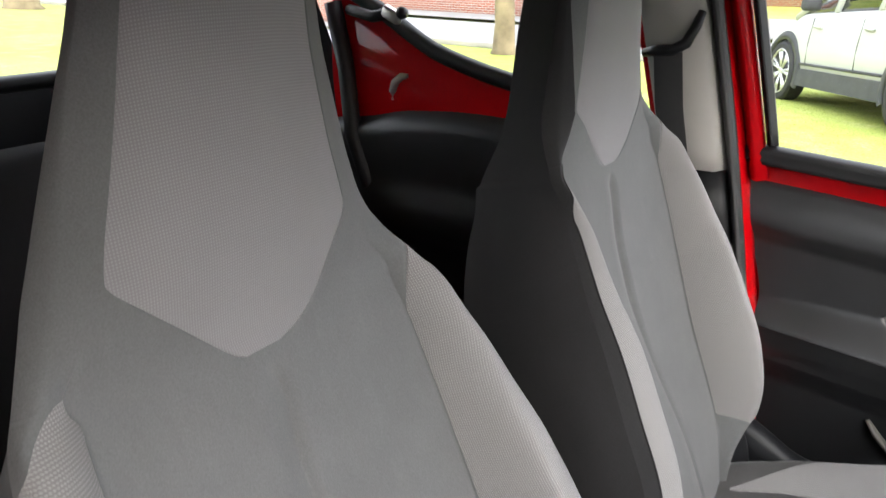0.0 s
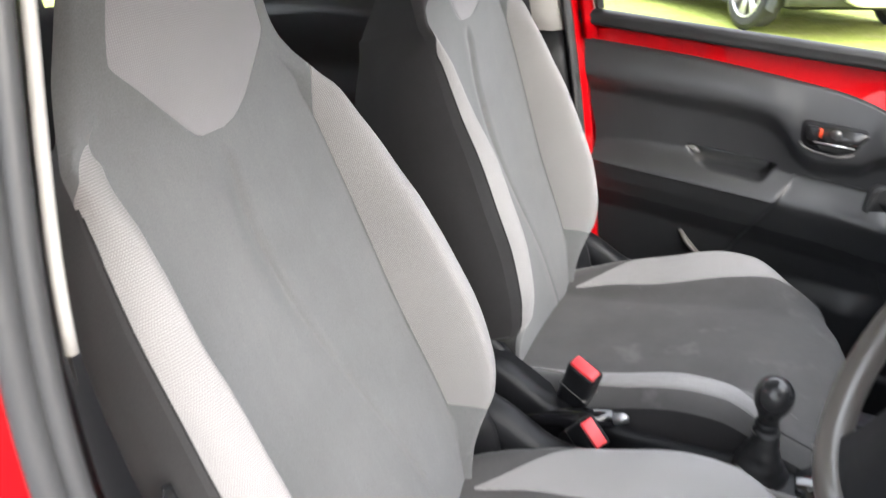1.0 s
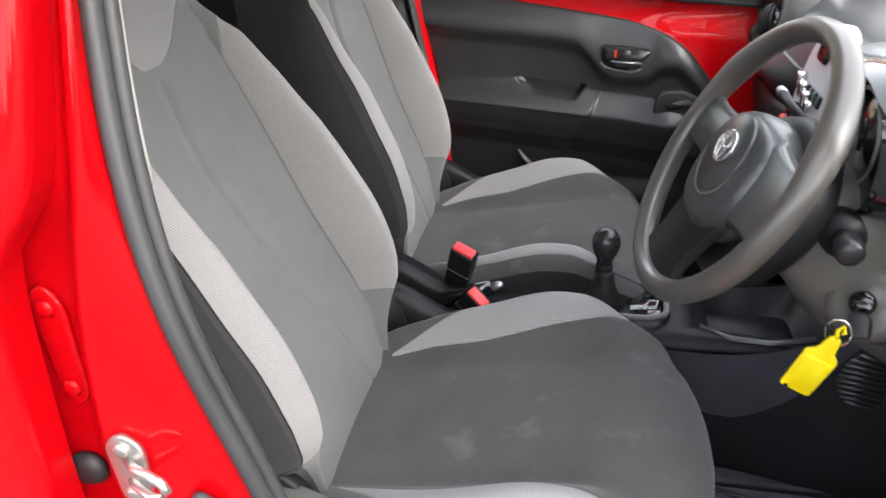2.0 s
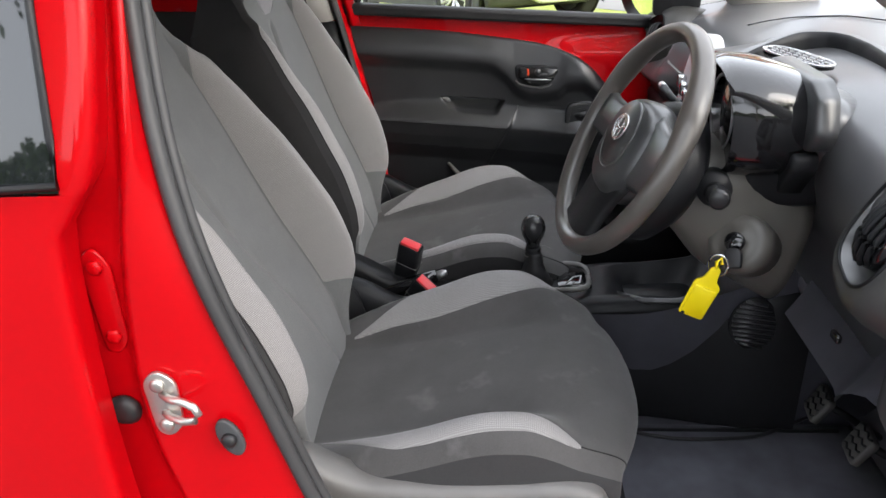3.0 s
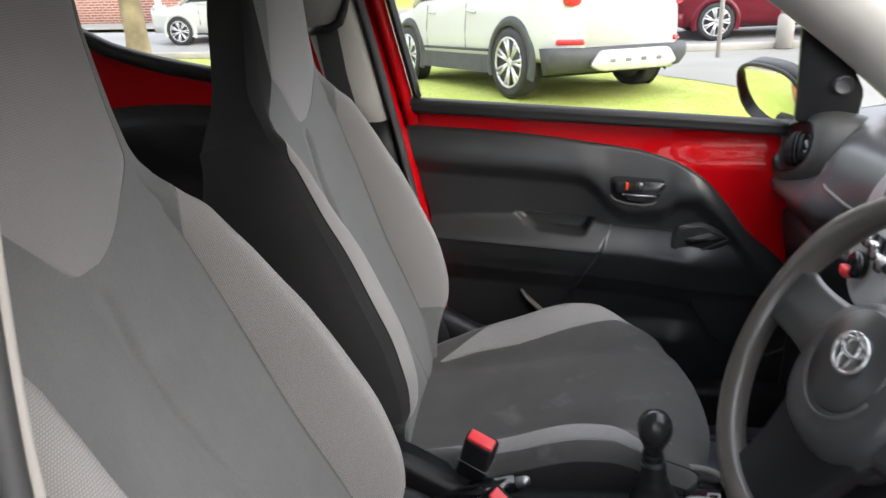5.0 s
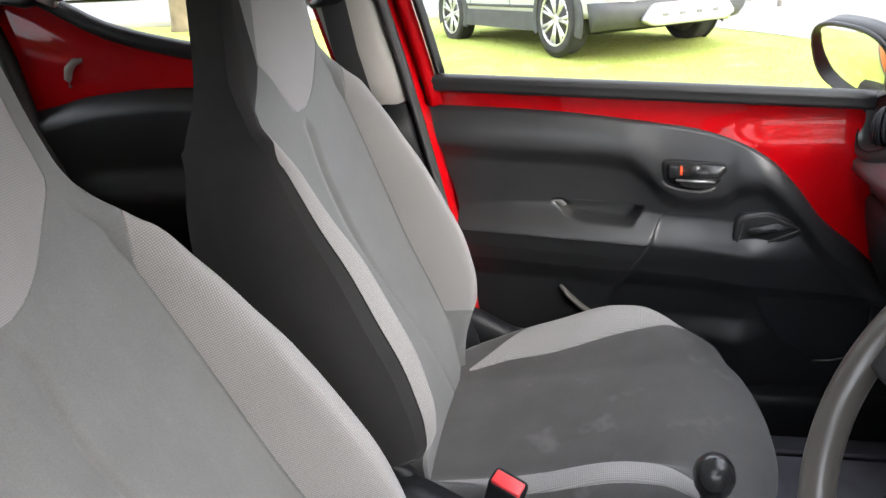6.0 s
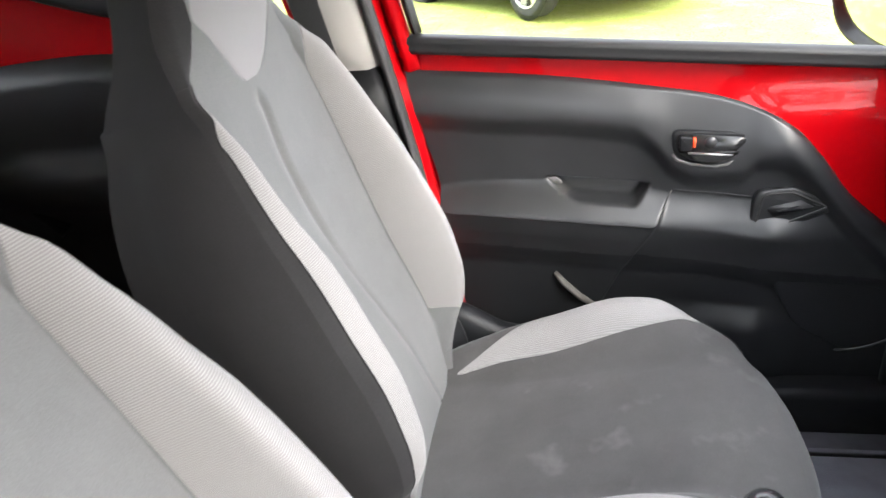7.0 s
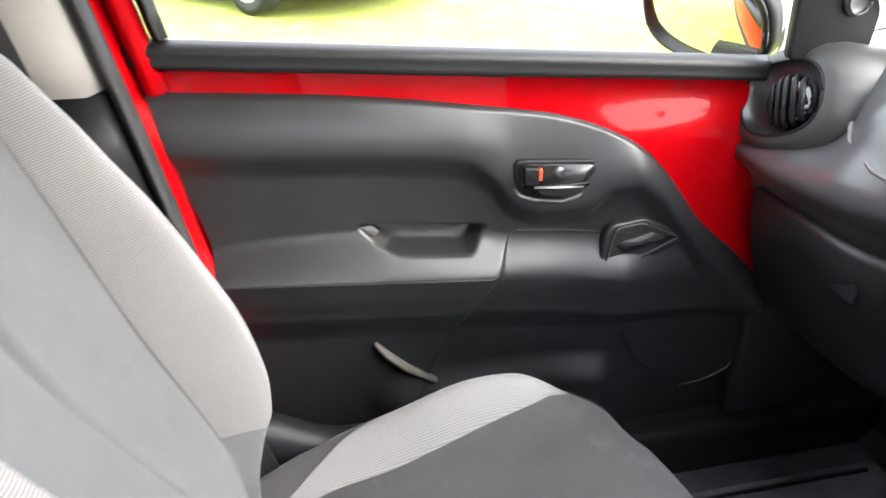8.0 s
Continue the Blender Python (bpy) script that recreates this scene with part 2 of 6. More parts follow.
def part(name, bm, material, parent=None, label="", smooth=True, at=None, normals=True):
    """Links a bmesh as one mesh object under a thing or a part."""
    if normals:
        bmesh.ops.recalc_face_normals(bm, faces=bm.faces)
    me = bpy.data.meshes.new(name)
    bm.to_mesh(me)
    bm.free()
    for f in me.polygons:
        f.use_smooth = smooth
    me.materials.append(material)
    ob = new(name, me)
    if parent:
        ob.parent = parent
    if at is not None:
        ob.matrix_basis = at
    if label:
        ob["label"] = label
    return ob


def thing(name, label, category, at=None, group="", kind=""):
    ob = tagged(new(name), label, category, group, kind)
    if at is not None:
        ob.matrix_basis = at
    return ob


def sheet(rows, closed=False, bm=None):
    """Quads over rows of points; rows may close on themselves."""
    bm = bm or bmesh.new()
    vs = [[bm.verts.new(p) for p in r] for r in rows]
    for a, b in zip(vs, vs[1:]):
        n = len(a)
        for j in range(n if closed else n - 1):
            k = (j + 1) % n
            bm.faces.new((a[j], a[k], b[k], b[j]))
    return bm


def loft(rows, bm=None, caps=True):
    """A closed body over closed rings of equal length."""
    bm = bm or bmesh.new()
    vs = [[bm.verts.new(p) for p in r] for r in rows]
    for a, b in zip(vs, vs[1:]):
        n = len(a)
        for j in range(n):
            k = (j + 1) % n
            bm.faces.new((a[j], a[k], b[k], b[j]))
    if caps:
        bm.faces.new(vs[0][::-1])
        bm.faces.new(vs[-1])
    return bm


def tube(path, radius, sides=10, bm=None, flat=1.0, up=(0, 0, 1)):
    """A round or flattened tube along a path; radius may be a list."""
    pts = [Vector(p) for p in path]
    rings = []
    for i, p in enumerate(pts):
        d = (pts[min(i + 1, len(pts) - 1)] - pts[max(i - 1, 0)]).normalized()
        u = Vector(up)
        if abs(d.dot(u)) > 0.95:
            u = Vector((1, 0, 0))
        a = d.cross(u).normalized()
        b = a.cross(d)
        r = radius[i] if isinstance(radius, (list, tuple)) else radius
        rings.append([p + a * r * math.cos(2 * math.pi * k / sides) + b * r * flat * math.sin(2 * math.pi * k / sides) for k in range(sides)])
    return loft(rings, bm)


def block(sx, sy, sz, bevel=0.004, segments=2, centre=(0, 0, 0), turn=None, bm=None):
    """A box with rounded edges."""
    b = bmesh.new()
    bmesh.ops.create_cube(b, size=1)
    bmesh.ops.scale(b, vec=(sx, sy, sz), verts=b.verts)
    if bevel:
        bmesh.ops.bevel(b, geom=b.edges[:], offset=bevel, segments=segments, affect="EDGES", profile=0.5)
    if turn is not None:
        bmesh.ops.transform(b, matrix=turn, verts=b.verts)
    bmesh.ops.translate(b, vec=centre, verts=b.verts)
    return joined(bm, b)


def joined(bm, other):
    if bm is None:
        return other
    me = bpy.data.meshes.new("joining")
    other.to_mesh(me)
    other.free()
    bm.from_mesh(me)
    bpy.data.meshes.remove(me)
    return bm


def slab(outline, depth, bevel=0.003, segments=2, frame_m=None, bm=None):
    """A flat outline (u, v) given a thickness towards +w, with rounded front edges; frame_m carries u, v, w to the world."""
    b = bmesh.new()
    base = [b.verts.new((u, v, 0)) for u, v in outline]
    f = b.faces.new(base)
    r = bmesh.ops.extrude_face_region(b, geom=[f])
    top = [e for e in r["geom"] if isinstance(e, bmesh.types.BMVert)]
    bmesh.ops.translate(b, vec=(0, 0, depth), verts=top)
    bmesh.ops.recalc_face_normals(b, faces=b.faces)
    if bevel:
        edges = [e for e in b.edges if all(abs(v.co.z - depth) < 1e-6 for v in e.verts)]
        bmesh.ops.bevel(b, geom=edges, offset=bevel, segments=segments, affect="EDGES", profile=0.5)
    if frame_m is not None:
        bmesh.ops.transform(b, matrix=frame_m, verts=b.verts)
    return joined(bm, b)


def rounded(pts, r=0.01, n=5):
    """Rounds the corners of an outline."""
    out, m = [], len(pts)
    for i in range(m):
        p0, p1, p2 = Vector(pts[i - 1]), Vector(pts[i]), Vector(pts[(i + 1) % m])
        a, c = (p0 - p1), (p2 - p1)
        ra, rc = min(r, a.length * 0.45), min(r, c.length * 0.45)
        a, c = p1 + a.normalized() * ra, p1 + c.normalized() * rc
        for k in range(n + 1):
            t = k / n
            q = a * (1 - t) ** 2 + p1 * 2 * t * (1 - t) + c * t**2
            out.append((q.x, q.y))
    return out


def ellipse(cu, cv, ru, rv, n=28, power=2.0):
    out = []
    for k in range(n):
        a = 2 * math.pi * k / n
        c, s = math.cos(a), math.sin(a)
        out.append((cu + ru * math.copysign(abs(c) ** (2 / power), c), cv + rv * math.copysign(abs(s) ** (2 / power), s)))
    return out


def lathe(profile, sides=24, bm=None, m=None, caps=True):
    """Turns (radius, height) pairs round z."""
    b = loft([[(r * math.cos(2 * math.pi * k / sides), r * math.sin(2 * math.pi * k / sides), h) for k in range(sides)] for r, h in profile], None, caps)
    if m is not None:
        bmesh.ops.transform(b, matrix=m, verts=b.verts)
    return joined(bm, b)


# carries (u, v, w) to (x, z) on the plane y, with w towards the car's middle from either side
def on_left(y):
    return Matrix(((1, 0, 0, 0), (0, 0, -1, y), (0, 1, 0, 0), (0, 0, 0, 1)))


# ---- front seats ----
# half-widths and depths of the backrest over its height s, in its own leaning frame
BACK_EDGE = curve_of((-0.05, 0.16), (0.0, 0.168), (0.04, 0.179), (0.075, 0.2), (0.1, 0.222), (0.15, 0.235), (0.2, 0.238), (0.3, 0.237), (0.4, 0.229), (0.45, 0.221), (0.5, 0.211), (0.55, 0.198), (0.58, 0.188), (0.6, 0.18), (0.63, 0.163), (0.66, 0.148), (0.7, 0.134), (0.74, 0.124), (0.8, 0.111), (0.88, 0.097), (0.915, 0.08), (0.93, 0.055))
BACK_CREST = curve_of((-0.05, 0.01), (0.0, 0.018), (0.05, 0.036), (0.08, 0.054), (0.1, 0.069), (0.12, 0.084), (0.18, 0.106), (0.26, 0.117), (0.33, 0.11), (0.4, 0.098), (0.46, 0.08), (0.51, 0.066), (0.55, 0.052), (0.58, 0.038), (0.605, 0.016), (0.64, 0.003), (0.66, 0.0), (0.93, 0.0))
BACK_LEAN = curve_of((-0.05, 0.0), (0.1, 0.0), (0.3, -0.012), (0.45, -0.008), (0.58, 0.002), (0.62, 0.014), (0.667, 0.035), (0.72, 0.05), (0.78, 0.067), (0.85, 0.086), (0.93, 0.085))
BACK_THICK = curve_of((-0.05, 0.13), (0.1, 0.15), (0.4, 0.152), (0.52, 0.14), (0.6, 0.115), (0.66, 0.085), (0.8, 0.075), (0.93, 0.05))
SEAM_BASE = curve_of((-0.05, 0.15), (0.0, 0.16), (0.1, 0.178), (0.2, 0.176), (0.35, 0.17), (0.45, 0.166), (0.55, 0.16), (0.6, 0.154), (0.612, 0.146), (0.64, 0.122), (0.668, 0.1065))
SEAM_IN = curve_of((0.1, 0.203), (0.102, 0.197), (0.106, 0.19), (0.113, 0.184), (0.123, 0.179), (0.14, 0.17), (0.54, 0.155), (0.555, 0.1585), (0.57, 0.161), (0.585, 0.163), (0.6, 0.167), (0.61, 0.1705), (0.615, 0.1725))
SEAM_RISE = curve_of((-0.05, 0.004), (0.1, 0.014), (0.3, 0.018), (0.45, 0.016), (0.55, 0.01), (0.61, 0.0), (0.93, 0.0))
PATCH_HEAD = ((0.685, 0.102), (0.72, 0.094), (0.775, 0.085), (0.85, 0.078), (0.9, 0.07), (0.93, 0.04))
PATCH = {
    -1: curve_of((0.584, 0.01), (0.588, 0.018), (0.595, 0.027), (0.604, 0.037), (0.625, 0.06), (0.647, 0.085), (0.664, 0.102), (0.669, 0.1045), *PATCH_HEAD),
    1: curve_of((0.584, 0.022), (0.587, 0.034), (0.591, 0.043), (0.597, 0.052), (0.606, 0.062), (0.6155, 0.0695), (0.6455, 0.0895), (0.66, 0.1005), (0.669, 0.1045), *PATCH_HEAD),
}
FOLD = curve_of((0.0, 0.1), (0.1, 0.085), (0.2, 0.064), (0.28, 0.045), (0.34, 0.031), (0.4, 0.02), (0.48, 0.013), (0.54, 0.018), (0.575, 0.008), (0.6, 0.0))
STRIP_LOW, STRIP_TOP, PATCH_LOW = {-1: 0.1, 1: 0.094}, 0.615, 0.584


def eased(n):
    """Steps from 0 to 1, closer together at both ends."""
    return [k / n - 0.11 * math.sin(2 * math.pi * k / n) for k in range(1, n)] + [1.0]


def skin(rows, lines, keep):
    """The faces between lines of stations (point, band, arc) for which keep(row, band) holds, with the arc and the row's run as UV in metres."""
    bm = bmesh.new()
    uv = bm.loops.layers.uv.new("weave")
    made = {}

    def vert(i, j):
        if (i, j) not in made:
            made[i, j] = bm.verts.new(lines[i][j][0])
        return made[i, j]

    for i in range(len(rows) - 1):
        for j in range(len(lines[i]) - 1):
            if keep(0.5 * (rows[i] + rows[i + 1]), lines[i][j + 1][1]):
                f = bm.faces.new((vert(i, j), vert(i, j + 1), vert(i + 1, j + 1), vert(i + 1, j)))
                for lp, (a, b) in zip(f.loops, ((i, j), (i, j + 1), (i + 1, j + 1), (i + 1, j))):
                    lp[uv].uv = (lines[a][b][2], rows[a])
    return bm


def with_arcs(stations):
    """Adds the run along the line to (point, band) stations."""
    out, run, last = [], 0.0, None
    for p, b in stations:
        if last is not None:
            run += math.dist(p[:2], last[:2])
        out.append((p, b, run))
        last = p
    mid = out[len(out) // 2][2]
    return [(p, b, a - mid) for p, b, a in out]


CUSH_X = curve_of((0.0, -0.36), (0.1, -0.3), (0.35, -0.14), (0.6, 0.02), (0.72, 0.1), (0.8, 0.15), (0.87, 0.192), (0.92, 0.213), (0.96, 0.208), (1.0, 0.165))
CUSH_Z = curve_of((0.0, 0.385), (0.1, 0.395), (0.35, 0.418), (0.6, 0.45), (0.66, 0.456), (0.72, 0.457), (0.8, 0.449), (0.87, 0.43), (0.92, 0.403), (0.96, 0.365), (1.0, 0.32))
CUSH_EDGE = curve_of((0.0, 0.215), (0.1, 0.235), (0.3, 0.252), (0.6, 0.254), (0.72, 0.249), (0.8, 0.24), (0.87, 0.223), (0.93, 0.2), (1.0, 0.175))
CUSH_CREST = curve_of((0.0, 0.012), (0.1, 0.03), (0.35, 0.062), (0.5, 0.076), (0.6, 0.065), (0.66, 0.042), (0.72, 0.014), (0.8, -0.006), (0.87, -0.02), (0.92, -0.026), (1.0, -0.03))
CSTRIP_IN = curve_of((0.1, 0.15), (0.3, 0.168), (0.5, 0.178), (0.62, 0.19), (0.69, 0.21), (0.72, 0.222))
CSTRIP_OUT = curve_of((0.1, 0.153), (0.15, 0.172), (0.2, 0.193), (0.26, 0.217), (0.32, 0.23), (0.5, 0.235), (0.62, 0.234), (0.68, 0.231), (0.72, 0.226))


def cushion_point(r, w, sink=0.0):
    a, edge, high = abs(w), CUSH_EDGE(r), CUSH_CREST(r)
    crest = edge - 0.036
    if a <= crest:
        t = max(0.0, (a - 0.13) / max(0.02, crest - 0.13))
        d = high * (0.5 * smooth01(t) + 0.5 * math.sin(0.5 * math.pi * min(1.0, t)) * smooth01(t * 3))
    else:
        t = (a - crest) / (edge - crest)
        d = high - (0.022 + 0.2 * high) * t * t
    x, z = CUSH_X(r), CUSH_Z(r)
    tilt = smooth01((r - 0.78) / 0.2)
    x -= 0.075 * (a / edge) ** 2.6 * tilt
    pillow = 0.007 * max(0.0, 1 - (a / 0.17) ** 2) * smooth01((r - 0.1) / 0.2) * (1 - tilt)
    return (x - sink * tilt, w, z + d * (1 - tilt) + pillow - sink * (1 - tilt) - 0.01 * (a / edge) ** 2 * tilt)


def build_seat(name, label, cx, lean, x_off, puff, nod, slim, border, side_mat, stout):
    seat = thing(name, label, "car seat", pose(x_off, cx, 0), "front seats")
    back_m = pose(-0.325, 0, 0.40, 0, -lean, 0)

    def middle(s):
        return BACK_LEAN(s) * (1 + (nod - 1) * smooth01((s - 0.56) / 0.04))

    def thick(s):
        return BACK_THICK(s) + stout * smooth01((s - 0.55) / 0.12) - 0.85 * (middle(s) if s > 0.6 else 0)

    def half_line(s, sgn):
        """Stations (w, d, band) from the middle out to the edge: 0 middle, 1 panel, 2 bolster or head flank."""
        edge = BACK_EDGE(s)
        high, rise = BACK_CREST(s) * puff, min(SEAM_RISE(s), 0.5 * BACK_CREST(s) * puff)
        mid = FOLD(s)
        c1 = min(PATCH[sgn](s), edge - 0.006) if s > PATCH_LOW - 1e-6 else max(0.02, sgn * mid + 0.014)
        c2 = max(c1 + 0.003, min(SEAM_BASE(s), edge - 0.006))
        if sgn < 0:
            c2 -= (0.02 if cx < 0 else 0.006) * smooth01((s - 0.4) / 0.1) * (1 - smooth01((s - 0.59) / 0.03))
        crest = c2 + (0.24 + 0.26 * smooth01((s - 0.38) / 0.14) + 0.38 * smooth01((s - 0.53) / 0.06)) * (edge - c2)
        fold = (0.0015 + 0.006 * smooth01((s - 0.26) / 0.14)) * smooth01((s - 0.05) / 0.1) * (1 - smooth01((s - 0.55) / 0.025))
        groove = 0.002 if STRIP_LOW[sgn] < s < STRIP_TOP else 0.0
        hem = 0.0012 if s > PATCH_LOW else 0.0
        # the strip's inner seam swings out to the edge at its ends; at its top the near one closes in a round tip
        at = max(s, STRIP_LOW[sgn]) + (0.006 if s < 0.3 else 0.0)
        swing = max(0.0, SEAM_IN(min(at, STRIP_TOP)) - c2) if sgn > 0 else 0.0
        swing *= 1 - smooth01((s - STRIP_TOP) / 0.05) if s > STRIP_TOP else 1 - smooth01((STRIP_LOW[sgn] - s) / 0.06)
        turn = min(c2 + 0.0002 + swing, edge - 0.0025)
        outer = edge - 0.0005
        if sgn < 0:
            outer = edge - (0.29 if cx > 0 else 0.1) * (edge - crest)
            close = 0.545 if cx > 0 else 0.57
            if s > close:
                outer = turn + 0.001 + (outer - turn) * math.sqrt(max(0.0, 1 - ((s - close) / (STRIP_TOP - close)) ** 2))
            outer = max(outer, turn + 0.001)

        def head(a):
            return -0.03 * (a / edge) ** 3 * smooth01((s - 0.6) / 0.08)

        def form(w):
            if w <= c2:
                d = rise * (w / c2) ** 2 - fold * math.exp(-(((w - sgn * mid) / (0.004 if sgn > 0 else 0.014)) ** 2))
            elif w < crest:
                d = rise + (high - rise) * math.sin(0.5 * math.pi * ((w - c2) / (crest - c2)) ** 0.85)
            else:
                d = high - (0.01 + 0.14 * high) * min(1.0, (w - crest) / (edge - crest)) ** 2.4
            return d + head(w)

        out = []
        for k in eased(6):
            w = sgn * mid + (c1 - sgn * mid) * k
            out.append((w, form(w) - (hem if k == 1 else 0.0), 0))
        for k in eased(12):
            w = c1 + (c2 - c1) * k
            out.append((w, form(w), 1))
        for j in range(1, 9):
            w = c2 + (turn - c2) * (1 - math.cos(0.5 * math.pi * j / 8))
            out.append((w, form(w) - (groove if j == 8 else 0.0), 1))
        for j in range(1, 19):
            w = turn + (outer - turn) * (1 - math.cos(0.5 * math.pi * j / 18))
            out.append((w, form(w), 2))
        for j in range(1, 5):
            w = outer + (edge - outer) * j / 4
            out.append((w, form(w), 3 if sgn < 0 else 2))
        return out, -fold

    rows = sorted(set([round(-0.05 + 0.98 * k / 112, 4) for k in range(113)] + [round(0.57 + 0.004 * k, 4) for k in range(26)] + [round(0.1 + 0.003 * k, 4) for k in range(12)] + [0.094, 0.615, 0.612, 0.584, 0.5865, 0.589, 0.608]))
    lines = []
    for s in rows:
        m = middle(s)

        def place(w, d, sgn):
            tuck = 1 - slim * smooth01((s - 0.66) / 0.3) if sgn < 0 else 1.0
            return (d + m, sgn * w * tuck, s)

        plus, fold_d = half_line(s, 1)
        minus, _ = half_line(s, -1)
        st = [(place(w, d, -1), None if i == len(minus) - 1 else (minus[i + 1][2], -1)) for i, (w, d, b) in list(enumerate(minus))[::-1]]
        st.append(((m + fold_d, FOLD(s), s), (0, -1)))
        st += [(place(w, d, 1), (b, 1)) for w, d, b in plus]
        lines.append(with_arcs(st))

    turn_top = STRIP_TOP if cx > 0 else 0.57

    def is_patch(s, b):
        return b[0] == 0 and s > PATCH_LOW

    def is_strip(s, b):
        return STRIP_LOW[b[1]] < s < STRIP_TOP and b[0] == 2

    def is_border(s, b):
        return b[1] < 0 and s > STRIP_TOP and b[0] >= 2

    part("back_panel", skin(rows, lines, lambda s, b: not is_patch(s, b) and not is_strip(s, b) and not is_border(s, b) and not (b[0] == 3 and s <= turn_top)), M_SEAT, seat, at=back_m)
    part("headrest_patch", skin(rows, lines, is_patch), M_HEAD, seat, "pale grey headrest cloth insert", at=back_m)
    part("headrest_border", skin(rows, lines, is_border), border, seat, at=back_m)
    for sgn in (-1, 1):
        if sgn < 0:
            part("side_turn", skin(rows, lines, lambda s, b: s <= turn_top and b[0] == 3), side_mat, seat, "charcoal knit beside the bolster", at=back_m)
            part("seam", tube([ln[4][0] for s, ln in zip(rows, lines) if STRIP_LOW[-1] < s < turn_top], 0.0011, 5), M_SIDE, seat, at=back_m)
        part("back_bolster", skin(rows, lines, lambda s, b: is_strip(s, b) and b[1] == sgn), M_BOLSTER, seat, "pale grey dotted knit side bolster", at=back_m)
        # charcoal side, from the front seam round to the shell's edge
        side = []
        for s, ln in zip(rows, lines):
            (d, y, _), t = ln[-1 if sgn > 0 else 0][0], thick(s)
            low = smooth01((0.6 - s) / 0.05)
            side.append([(d + (-t - d) * (k / 10) ** 1.15, y + sgn * (0.014 * low * math.sin(math.pi * min(1.0, k / 8)) - (0.03 + 0.03 * smooth01((s - 0.45) / 0.2)) * (k / 10) ** (2.2 - smooth01((s - 0.4) / 0.2))), s) for k in range(11)])
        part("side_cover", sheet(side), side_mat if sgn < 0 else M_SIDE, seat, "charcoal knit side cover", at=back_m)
        # dark hem across the foot of the side cover
        hem = [side[i] for i, s in enumerate(rows) if abs(s - 0.1) < 1e-6][0]
        if sgn < 0:
            part("hem", tube([(x, y + sgn * 0.0005, z + 0.012 * k / 10) for k, (x, y, z) in enumerate(hem)], 0.0016, 5), M_RUBBER, seat, at=back_m)
    shell = []
    for s in rows:
        e, t = BACK_EDGE(s) - 0.03 - 0.03 * smooth01((s - 0.45) / 0.2), thick(s)
        shell.append([(-t - 0.02 * (1 - (k / 6 - 1) ** 2), e * (k / 6 - 1), s) for k in range(13)])
    part("back_shell", sheet(shell), M_SIDE, seat, at=back_m)
    top = [[(middle(0.93), w, 0.93) for w in [0.055 * (k / 6 - 1) for k in range(13)]], [(-0.05, 0.025 * (k / 6 - 1), 0.925) for k in range(13)]]
    part("headrest_top", sheet(top), M_SEAT, seat, at=back_m)
    # tuck between backrest and cushion
    part("back_tuck", block(0.11, 0.38, 0.14, 0.04, 4, (-0.065, 0, -0.06)), M_SEAT, seat, at=back_m)
    # cushion
    crow = sorted(set([round(k / 80, 4) for k in range(81)] + [0.1, 0.72, 0.86]))
    clines = []
    for r in crow:
        edge = CUSH_EDGE(r)
        c2 = min(CSTRIP_OUT(r), edge - 0.004)
        sink = 0.0022 if 0.1 < r < 0.72 else 0.0
        half = {}
        for sgn in (-1, 1):
            # the strip beside the tunnel or door is a little broader than the one beside the opening
            c1 = min(CSTRIP_IN(r) - 0.007 * sgn * smooth01((r - 0.2) / 0.15) * (1 - smooth01((r - 0.6) / 0.12)), c2 - 0.001)
            half[sgn] = [(c1 * k, 0, sink if k == 1 else 0.0) for k in eased(14)] + [(c1 + (c2 - c1) * k, 1, sink if k == 1 else 0.0) for k in eased(9)] + [(c2 + (edge - c2) * k / 4, 2, 0.0) for k in range(1, 5)]
        st = [(cushion_point(r, -w, sk), None if i == len(half[-1]) - 1 else (half[-1][i + 1][1], -1)) for i, (w, b, sk) in list(enumerate(half[-1]))[::-1]]
        st.append((cushion_point(r, 0.0), (0, -1)))
        st += [(cushion_point(r, w, sk), (b, 1)) for w, b, sk in half[1]]
        run = [p[1] for p, b in st]
        clines.append([(p, b, a) for (p, b), a in zip(st, run)])

    def is_cstrip(r, b):
        return b[0] == 1 and 0.1 < r < 0.72

    # the weave's scale along the cushion: rows run from 0 to 1 over about 0.62 m
    long_rows = [0.62 * r for r in crow]
    part("cushion_panel", skin(long_rows, clines, lambda q, b: not is_cstrip(q / 0.62, b) and (q / 0.62 < 0.86 and b[0] < 2)), M_CUSHION, seat)
    part("cushion_lip", skin(long_rows, clines, lambda q, b: not is_cstrip(q / 0.62, b) and not (q / 0.62 < 0.86 and b[0] < 2)), M_CUSHION, seat, "dark grey front lip")
    for sgn in (-1, 1):
        part("cushion_bolster", skin(long_rows, clines, lambda q, b: is_cstrip(q / 0.62, b) and b[1] == sgn), M_BOLSTER, seat, "pale grey dotted knit side bolster")
        side = []
        for r in crow:
            p = Vector(cushion_point(r, sgn * CUSH_EDGE(r)))
            side.append([(p.x - 0.02 * k / 5 * smooth01((r - 0.8) / 0.1), p.y + sgn * 0.012 * math.sin(math.pi * k / 5), p.z + (0.31 - p.z) * k / 5) for k in range(6)])
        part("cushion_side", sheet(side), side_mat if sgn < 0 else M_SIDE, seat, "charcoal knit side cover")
        # seam that runs from the strip's front end round the lip
        run = [Vector(cushion_point(0.72 + 0.28 * k / 16, sgn * (0.224 - 0.062 * (k / 16) ** 1.3))) for k in range(17)]
        part("seam", tube([p + Vector((0.0003, 0, 0.0003)) for p in run if abs(p.y) < 0.25], 0.0012, 5), M_SIDE, seat)
